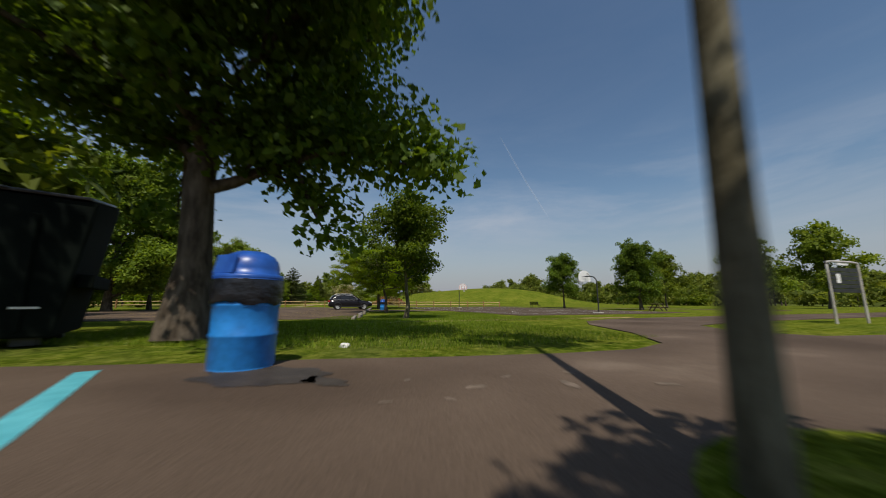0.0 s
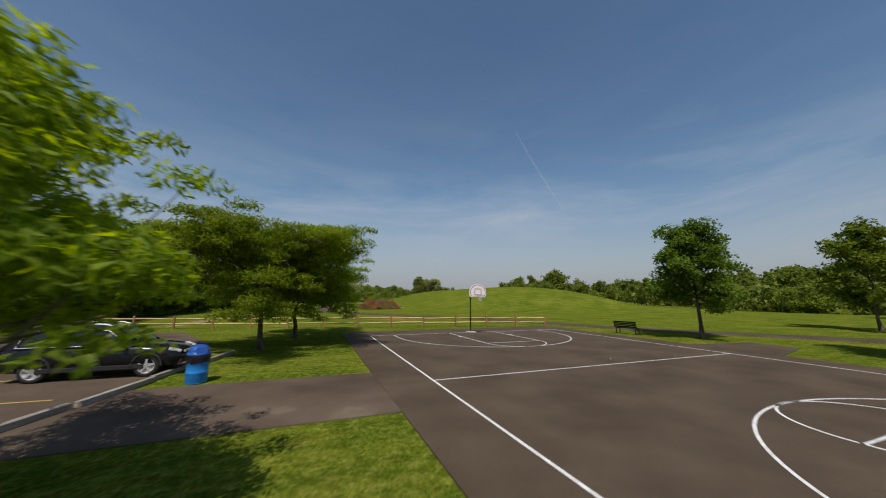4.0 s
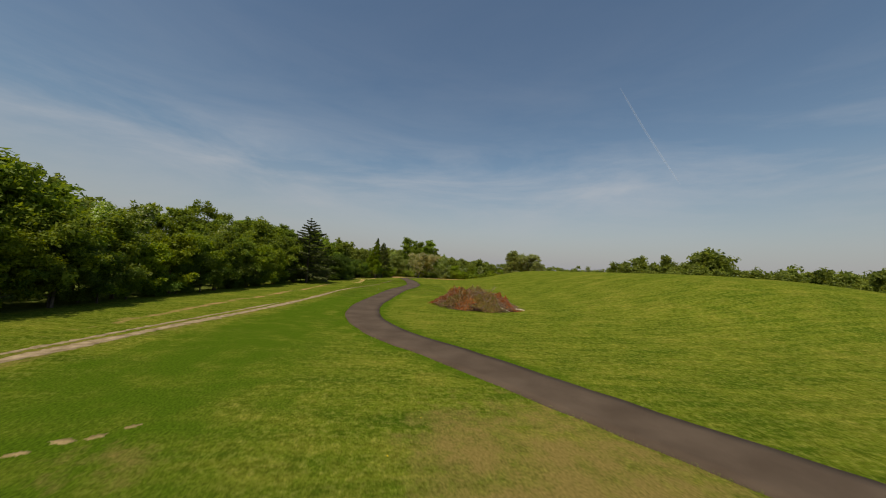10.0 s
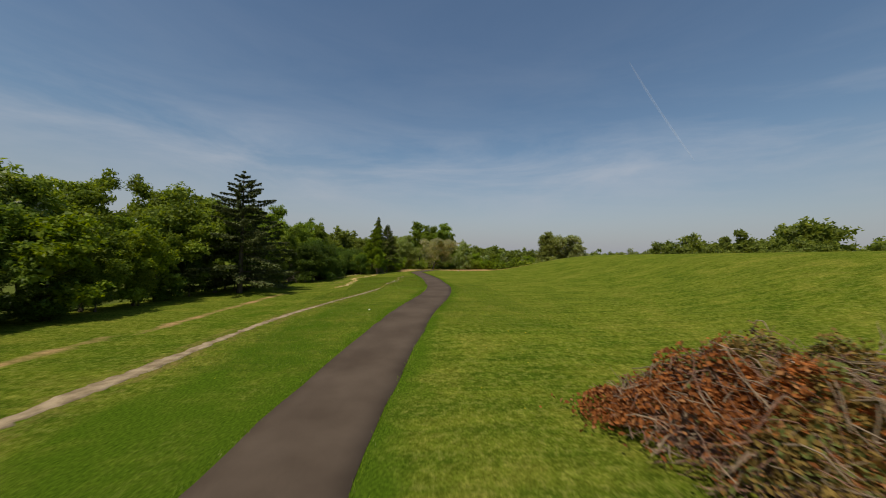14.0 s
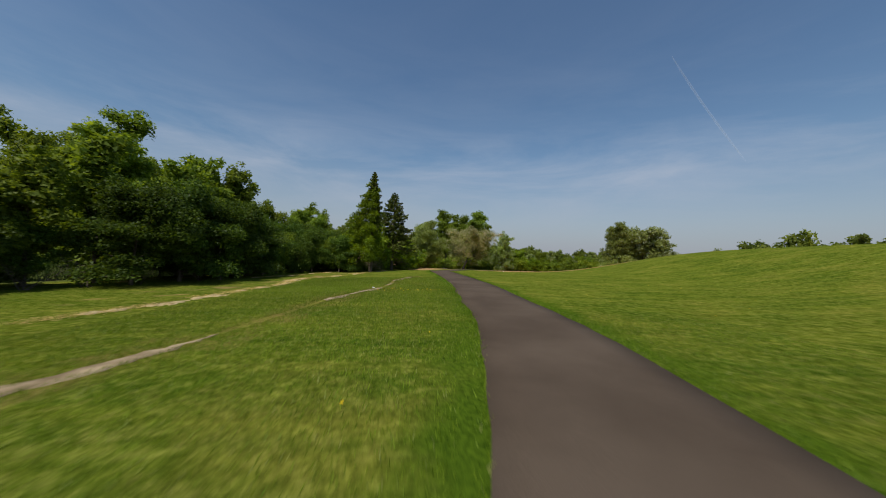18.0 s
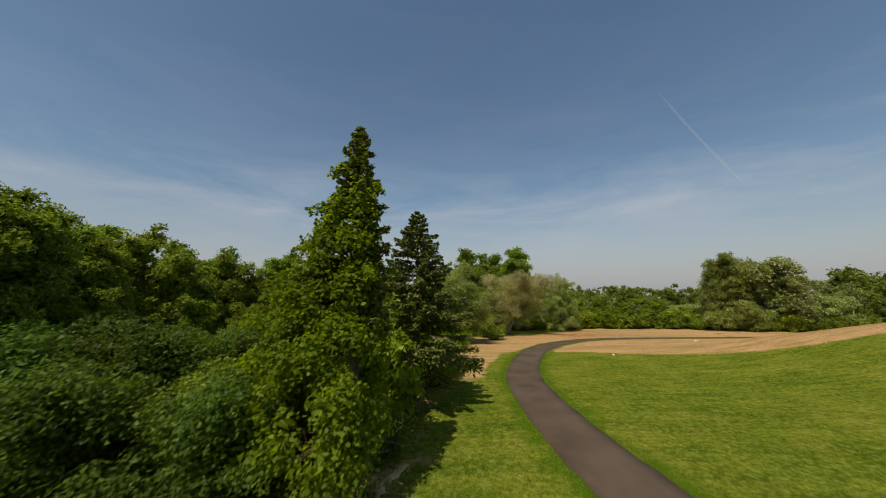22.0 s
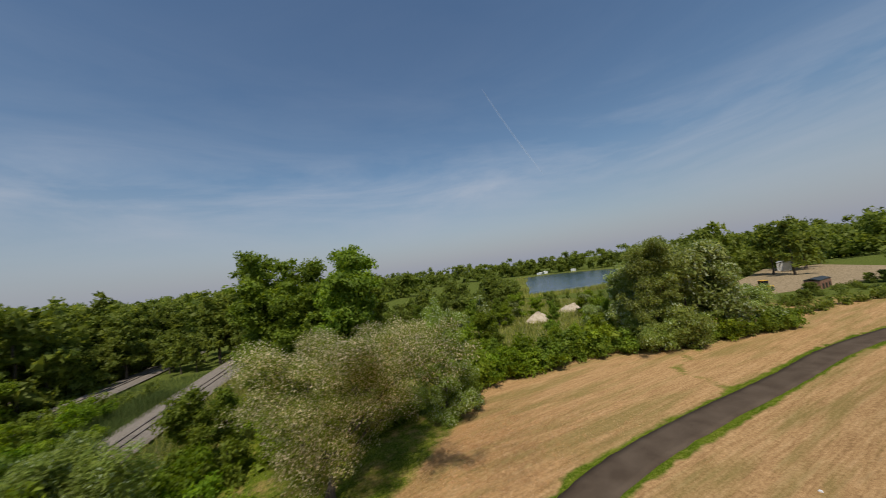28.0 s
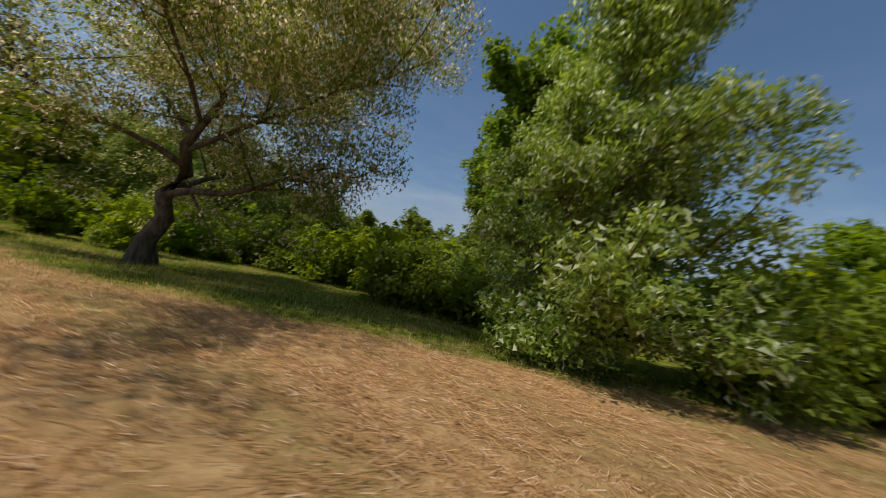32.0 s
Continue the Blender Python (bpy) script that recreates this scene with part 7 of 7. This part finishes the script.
for k in range(40):
    x = rw.uniform(118, 225)
    plant(rw.choice(("elm", "ash", "cherry", "elm")), x, 158 + rw.uniform(0.25, 0.62) * (x - 5) if x > 150 else 238 + rw.uniform(-6, 6), rw.uniform(1.6, 2.2) if x > 150 else rw.uniform(0.5, 0.8))
for x, y, h, s in ((44, 226, 9, 81), (118, 224, 13, 82), (131, 226, 12, 83), (150, 224, 13, 84)):
    t = put(broadleaf("tree", h, h * 0.3, h * 0.25, 0.16, s, L_OLIVE, LOG_PALE, 0.3, 2.5, 9, (0.2, 0.1), "round", sub=5), x, y)
    tagged(t, "nearly bare dying tree with pale grey branches", "tree", "dying trees")
for k in range(60):
    x = rw2.uniform(98, 215)
    plant_far(rw2.choice(("bush_a", "bush_b", "olive", "cherry", "bush_a")), x, 211 + 0.07 * (x - 100) + rw2.uniform(0, 26), rw2.uniform(0.6, 1.3))
for k in range(34):
    x = rw2.uniform(84, 142)
    plant_far(rw2.choice(("bush_b", "bush_a", "bush_d", "olive")), x, 183 - 0.12 * (x - 84) + rw2.uniform(0, 6), rw2.uniform(0.28, 0.5))
# woods past the hill and round the lots
for k in range(43):
    y = -60 + k * 5.4 + rw.uniform(-2, 2)
    x = 108 + 16 * math.sin(k * 0.35) + rw.uniform(-5, 5)
    tall = 1.35 if k > 36 else 1.0
    plant(rw.choice(("elm", "ash", "elm", "cherry")), x, y, rw.uniform(0.75, 0.95) * tall)
    plant(rw.choice(("ash", "elm", "cherry")), x + 5, y + 2.8, rw.uniform(0.8, 1.0) * tall)
    plant(rw.choice(("ash", "elm", "elm")), x + 14, y + 3, rw.uniform(0.95, 1.1) * tall ** 2)
    plant(rw.choice(("bush_a", "bush_b")), x - 6, y + 2, rw.uniform(1.2, 1.8))
for k in range(30):
    y = -20 + k * 6.2 + rw2.uniform(-2, 2)
    plant_far(rw2.choice(("ash", "elm", "cherry")), 117 + 14 * math.sin(k * 0.4) + rw2.uniform(-4, 4), y, rw2.uniform(0.85, 1.1))
for k in range(16):
    x = -34 - k * 4 + rw.uniform(-1.5, 1.5)
    plant(rw.choice(("elm", "cherry", "ash")), x, 17 + rw.uniform(-2, 4), rw.uniform(0.55, 0.85))
    plant(rw.choice(("bush_a", "bush_b")), x + 2, 12 + rw.uniform(-1, 1), rw.uniform(0.6, 0.95))
for k in range(16):
    y = -60 + k * 5 + rw.uniform(-1.5, 1.5)
    plant(rw.choice(("elm", "ash", "cottonwood")), -80 + rw.uniform(-6, 3), y, rw.uniform(0.8, 1.1))
t = put(broadleaf("tree", 13.2, 4.7, 1.0, 0.3, 61, L_WOOD, BARK, 0.19, 42, 17, (0.3, 0.2), "round", sub=5, corners=3, twigs=True), -37.5, -9)
tagged(t, "broad leafy tree beyond the parking lot", "tree")
plant("elm", -36.5, -3.5, 1.1)
plant("elm", -52, -8, 1.2)
plant("elm", -31.5, -35.0, 0.95)
plant("cherry", -34, -30, 0.95)
plant("cherry", -38.5, -20, 0.95)
plant("elm", -45, -24, 1.0)
plant("cherry", -41, -9, 0.7)
for k in range(14):
    x = -70 + k * 12 + rw.uniform(-2, 2)
    plant(rw.choice(("elm", "ash", "cottonwood")), x, -100 + rw.uniform(-6, 4), rw.uniform(0.9, 1.2))
for k in range(12):
    plant(rw.choice(("elm", "ash")), 62 + k * 5, -72 + rw.uniform(-6, 6), rw.uniform(0.8, 1.1))


for key, mtl in (("leaf", L_FAR), ("bark", BARK)):
    v, f = join_arrays(FAR[key])
    tagged(new("distant_trees", mesh_of("distant_trees", v, f, mtl)), "belt of leafy trees past the park's edge" if key == "leaf" else "dark trunks and limbs of the park's outer belt of trees", "woods", kind="stuff")


# ---- far woods ----
def far_woods():
    rng = np.random.default_rng(61)
    clumps = []
    for a in np.arange(-95, 125, 0.55):
        for ring in range(2):
            dist = 300 + 170 * ring + 60 * math.sin(radians(a * 3)) + rng.uniform(-25, 25)
            x, y = 20 + dist * math.sin(radians(a)), 90 + dist * math.cos(radians(a))
            if 100 < x < 310 and 270 < y < 465:
                continue
            h = rng.uniform(16, 23) * (1.3 if ring else 1)
            r = rng.uniform(3, 5.5)
            for q in range(9):
                w = rng.uniform(0.05, 0.95)
                clumps.append((x + rng.normal(0, r * 0.75), y + rng.normal(0, r * 0.75), T(x, y) + h * 0.9 * w, r * rng.uniform(0.75, 1.1)))
    v, f = clump_leaves(clumps, 2.9, 1.5, rng, 0.9, corners=3)
    return tagged(new("far_woods", mesh_of("far_woods", v, f, L_FAR)), "distant belt of leafy green woods", "woods", kind="stuff")


far_woods()


# ---- reeds beside the railway, scrub, grass and straw ----
def blades(name, xs, ys, height, width, material, seed, lean=0.35, label="", category="grass"):
    rng = np.random.default_rng(seed)
    n = len(xs)
    base = np.column_stack([xs, ys, T(xs, ys) - 0.01])
    a = rng.uniform(0, 6.283, n)
    h = height * rng.uniform(0.5, 1.25, n)
    w = np.column_stack([np.cos(a), np.sin(a), np.zeros(n)]) * (width * 0.5)
    b = rng.uniform(0, 6.283, n)
    tip = base + np.column_stack([np.cos(b) * h * lean * rng.uniform(0, 1.4, n), np.sin(b) * h * lean * rng.uniform(0, 1.4, n), h])
    v = np.stack([base - w, base + w, tip], axis=1).reshape(-1, 3)
    f = np.arange(3 * n).reshape(n, 3)
    return tagged(new(name, mesh_of(name, v, f, material)), label, category, kind="stuff")


rg = np.random.default_rng(91)
n = 26000
ry = rg.uniform(108, 235, n)
rx = -37.8 + 14.1 / 85 * (ry - 105) - 6.5 - rg.uniform(-3.2, 5.5, n)
blades("reeds", rx, ry, 1.7, 0.06, L_REED, 92, 0.3, "tall blue-green reeds beside the railway", "reeds")


n = 60000
sy = rg.uniform(100, 250, n)
sx = -35.5 + 0.166 * (sy - 118) + np.where(rg.uniform(0, 1, n) < 0.7, -rg.uniform(4, 24, n), rg.uniform(3.5, 9, n))
blades("scrub_grass", sx, sy, 0.75, 0.05, L_REED, 97, 0.5, "knee-high rough green scrub along the railway")


mx, my = rg.uniform(-14, 96, 70000), rg.uniform(194.5, 282, 70000)
blades("meadow_grass", mx, my, 1.0, 0.16, L_MEADOW, 98, 0.6, "tall pale green meadow grass between the bushes")
my = rg.uniform(162, 262, 36000)
mx = -38 + 0.166 * (my - 118) + rg.uniform(5, 34, 36000)
ok = (my > 197) | (mx < -13 + 0.1 * (my - 165))
blades("meadow_grass", mx[ok], my[ok], 0.8, 0.12, L_MEADOW, 99, 0.6, "rough pale grass on the slope by the railway")
SHORE = spline(((104, 300), (116, 290), (128, 283), (150, 277), (200, 278), (266, 306), (304, 372), (294, 429), (246, 458), (208, 414), (174, 376), (136, 326), (104, 300)), 1.0)
k = rg.integers(0, len(SHORE), 30000)
blades("shore_reeds", SHORE[k, 0] + rg.normal(0, 2.6, 30000), SHORE[k, 1] + rg.normal(0, 2.6, 30000), 2.3, 0.3, L_MEADOW, 100, 0.3, "pale yellow-green reeds fringing the lake", "reeds")


def lawn_blades():
    """Mown blades over the stretches of lawn that are passed low."""
    xs, ys = [], []
    for x0, y0, x1, y1, half, n in ((-22, -41, -15, -27, 6.0, 95000), (-15, -27, -11, -20, 3.8, 30000), (-12, 58, -11, 84, 5.0, 66000), (-2.5, 64, -0.6, 90, 3.6, 52000), (-9.5, 84, -11.5, 108, 5.2, 100000)):
        t = rg.uniform(0, 1, n)
        d = np.array([x1 - x0, y1 - y0])
        d = d / np.linalg.norm(d)
        o = rg.uniform(-1, 1, n) * half
        xs.append(x0 + (x1 - x0) * t + d[1] * o)
        ys.append(y0 + (y1 - y0) * t - d[0] * o)
    x, y = np.concatenate(xs), np.concatenate(ys)
    ok = near_line(x, y, FOOTPATH, 1) > 1.5
    ok &= near_line(x, y, TRACK, 1) > 0.3
    ok &= np.abs(y + 34.8 + 0.09 * (x + 16)) > 0.4 + rg.normal(0, 0.12, len(x))
    ok &= ~((y < -41.6) | ((x > -16.8) & (y < -36.2)))
    ok &= ~((x > -9.3) & (y < 3) & (y > -28))
    return blades("grass", x[ok], y[ok], 0.075, 0.014, L_GRASS, 93, 0.6, "short mown green grass")


lawn_blades()
m = 4200
a = rg.uniform(0, len(FOOTPATH) - 1.01, m * 6)
i = a.astype(int)
p = FOOTPATH[i] + (FOOTPATH[i + 1] - FOOTPATH[i]) * (a - i)[:, None]
d = FOOTPATH[i + 1] - FOOTPATH[i]
d /= np.linalg.norm(d, axis=1)[:, None]
o = np.where(rg.uniform(0, 1, m * 6) < 0.5, -1, 1) * (1.46 + np.abs(rg.normal(0, 0.10, m * 6)))
m = 9000
i = rg.integers(int(np.argmax(TRACK[:, 1] > 72)), len(TRACK) - 1, m)
q = TRACK[i] + (TRACK[i + 1] - TRACK[i]) * rg.uniform(0, 1, m)[:, None]
off = rg.choice((-1, 1), m) * (0.11 + np.abs(rg.normal(0, 0.16, m)))
blades("track_grass", q[:, 0] + off, q[:, 1] + off * 0.15, 0.07, 0.014, L_GRASS, 95, 0.7, "sparse grass creeping over the bare earth")
blades("verge_grass", p[:, 0] + d[:, 1] * o, p[:, 1] - d[:, 0] * o, 0.10, 0.02, L_GRASS, 94, 0.6, "longer green grass along the path's edge")


def straw():
    """Loose strands over the field, and flattened mats of them that lie one way each."""
    n, mats, each = 60000, 1700, 46
    cx, cy = rg.normal(14, 6.5, mats), rg.normal(177, 4.6, mats)
    turn, lift, wide = rg.normal(0.45, 0.6, mats), rg.uniform(0.01, 0.09, mats), rg.uniform(0.12, 0.42, mats)
    k = np.repeat(np.arange(mats), each)
    along, across = rg.normal(0, 1, len(k)) * wide[k] * 1.3, rg.normal(0, 1, len(k)) * wide[k] * 0.6
    x = np.concatenate([rg.normal(14, 6, n), cx[k] + along * np.cos(turn[k]) - across * np.sin(turn[k])])
    y = np.concatenate([rg.normal(177.5, 4.5, n), cy[k] + along * np.sin(turn[k]) + across * np.cos(turn[k])])
    a = np.concatenate([rg.normal(0.5, 0.7, n), turn[k] + rg.normal(0, 0.28, len(k))])
    hump = np.exp(-(along ** 2 + 3 * across ** 2) / (wide[k] ** 2 * 2.2))
    up = np.concatenate([rg.uniform(0.005, 0.05, n), 0.008 + lift[k] * hump * rg.uniform(0.4, 1.1, len(k))])
    edge = 175.6 + np.where(x > 6, 0.82, 0.3) * (x - 6)
    ok = (y < 192) & (x > -6) & (near_line(x, y, FOOTPATH, 1) > 2.6) & ((y < edge + rg.normal(0.3, 0.8, len(x))) | (x > 20))
    x, y, a, up = x[ok], y[ok], a[ok], up[ok]
    n = len(x)
    ln = rg.uniform(0.04, 0.17, n)
    c = np.column_stack([x, y, T(x, y) + up + 0.02])
    d = np.column_stack([np.cos(a), np.sin(a), rg.normal(0, 0.2, n)]) * (ln / 2)[:, None]
    w = np.column_stack([-np.sin(a), np.cos(a), rg.normal(0, 0.5, n)]) * 0.003
    v = np.stack([c - d - w, c - d + w, c + d + w, c + d - w], axis=1).reshape(-1, 3)
    return tagged(new("straw", mesh_of("straw", v, np.arange(4 * n).reshape(n, 4), L_STRAW)), "loose dry cut straw lying in flattened mats", "straw", kind="stuff")


def straw_bed():
    """A lumpy, trodden bed of straw on the part of the field that is passed lowest."""
    xs, ys = np.arange(1, 30, 0.14), np.arange(167, 190, 0.14)
    gx, gy = np.meshgrid(xs, ys, indexing="ij")
    edge = 175.6 + np.where(gx > 6, 0.82, 0.3) * (gx - 6)
    lie = np.array([[0.55 * noise.fractal(Vector((a * 0.9 + b * 0.45, b * 2.2 - a * 1.0, 0)), 0.8, 2.1, 4) for b in ys] for a in xs])
    body = step(2.6, 4.0, near_line(gx, gy, FOOTPATH, 1)) * (1 - step(-1.2, 0.6, gy - edge)) * step(1, 4, gx) * (1 - step(25, 29, gx)) * step(167, 169, gy)
    z = T(gx, gy) + body * (0.035 + 0.075 * lie) - 0.05 * (1 - body)
    n, m = gx.shape
    i, j = np.meshgrid(np.arange(n - 1), np.arange(m - 1), indexing="ij")
    f = np.stack([i * m + j, (i + 1) * m + j, (i + 1) * m + j + 1, i * m + j + 1], axis=-1).reshape(-1, 4)
    keep = body.ravel()[f].max(axis=1) > 0.02
    me = mesh_of("straw_bed", np.stack([gx, gy, z], axis=-1).reshape(-1, 3), f[keep], LAWN, True)
    me.attributes.new("hay", "FLOAT", "POINT").data.foreach_set("value", np.ones(n * m, dtype=np.float32))
    return tagged(new("straw_bed", me), "lumpy trodden bed of dry straw on the field", "straw", kind="stuff")


straw_bed()


def hay_strands():
    """Loose stalks along the hay rows by the wood."""
    line = np.concatenate(WINDROWS)
    n = 11000
    k = rg.integers(0, len(line), n)
    x, y = line[k, 0] + rg.normal(0, 0.24, n), line[k, 1] + rg.normal(0, 0.12, n)
    a, ln = rg.uniform(0, 3.14, n), rg.uniform(0.04, 0.14, n)
    c = np.column_stack([x, y, T(x, y) + rg.uniform(0.02, 0.07, n)])
    d = np.column_stack([np.cos(a), np.sin(a), rg.normal(0, 0.2, n)]) * (ln / 2)[:, None]
    w = np.column_stack([-np.sin(a), np.cos(a), rg.normal(0, 0.5, n)]) * 0.0035
    v = np.stack([c - d - w, c - d + w, c + d + w, c + d - w], axis=1).reshape(-1, 3)
    return tagged(new("hay_strands", mesh_of("hay_strands", v, np.arange(4 * n).reshape(n, 4), L_HAY)), "loose dry stalks along the hay rows", "hay", kind="stuff")


hay_strands()
straw()
n = 26000
x, y = rg.uniform(-8, 19, n), rg.uniform(173, 191, n)
ok = y > 175.6 + np.where(x > 6, 0.82, 0.3) * (x - 6) + rg.normal(0.4, 0.9, n)
x, y = x[ok], y[ok]
blades("rough_grass", x, y, 0.16, 0.02, L_MEADOW, 95, 0.6, "rough shaded grass under the trees")


def dandelions():
    """Yellow flower heads in loose groups on the lawn."""
    xs, ys = [], []
    for cx, cy, sx, sy, n in ((-2.9, 14.9, 0.7, 0.5, 70), (-3.1, 50.6, 0.35, 0.25, 26), (-3.8, 49.4, 0.3, 0.25, 20), (-8.5, 95.7, 0.5, 0.4, 34), (-6.7, 95.9, 0.6, 0.3, 34), (9, 149.0, 3, 0.6, 160), (15, 146.4, 3, 0.7, 260), (22, 143.4, 4, 0.8, 380), (5, 60, 9, 30, 160), (20, 120, 9, 14, 160)):
        xs.append(rg.normal(cx, sx, n))
        ys.append(rg.normal(cy, sy, n))
    x, y = np.concatenate(xs), np.concatenate(ys)
    ok = near_line(x, y, FOOTPATH, 1) > 1.7
    x, y = x[ok], y[ok]
    v, f = leaf_arrays(np.column_stack([x, y, T(x, y) + 0.07]), np.tile([0, 0, 1.0], (len(x), 1)), 0.05, rg, 1.0, 0.35)
    return tagged(new("dandelions", mesh_of("dandelions", v, f, L_DANDELION)), "yellow dandelion heads scattered over the lawn", "flowers", kind="stuff")


dandelions()


# ---- vapour trail ----
def contrail():
    def far_at(az, el):
        return Vector((math.sin(radians(az)) * math.cos(radians(el)), math.cos(radians(az)) * math.cos(radians(el)), math.sin(radians(el)))) * 3600 + Vector((-5, 80, 0))
    p = np.array([far_at(35.3 + 8.2 * t, 28.8 - 14.6 * t) for t in np.linspace(0, 1, 12)])
    m = bpy.data.materials.new("vapour")
    t, b = nodes_of(m)
    em = t.nodes.new("ShaderNodeBsdfDiffuse")
    em.inputs["Color"].default_value = (0.9, 0.9, 0.92, 1)
    tr = t.nodes.new("ShaderNodeBsdfTransparent")
    mx = t.nodes.new("ShaderNodeMixShader")
    mx.inputs["Fac"].default_value = 0.085
    wire(t, tr.outputs["BSDF"], mx.inputs[1])
    wire(t, em.outputs["BSDF"], mx.inputs[2])
    wire(t, mx.outputs["Shader"], t.nodes["Material Output"].inputs["Surface"])
    ob = new("vapour_trail", tubes("vapour_trail", [(p, np.array([2, 5, 7, 8, 8, 8, 8, 8, 8, 7, 5, 1.5]))], m, 8))
    return tagged(ob, "thin white vapour trail high in the sky", "vapour trail", kind="structure")


contrail()
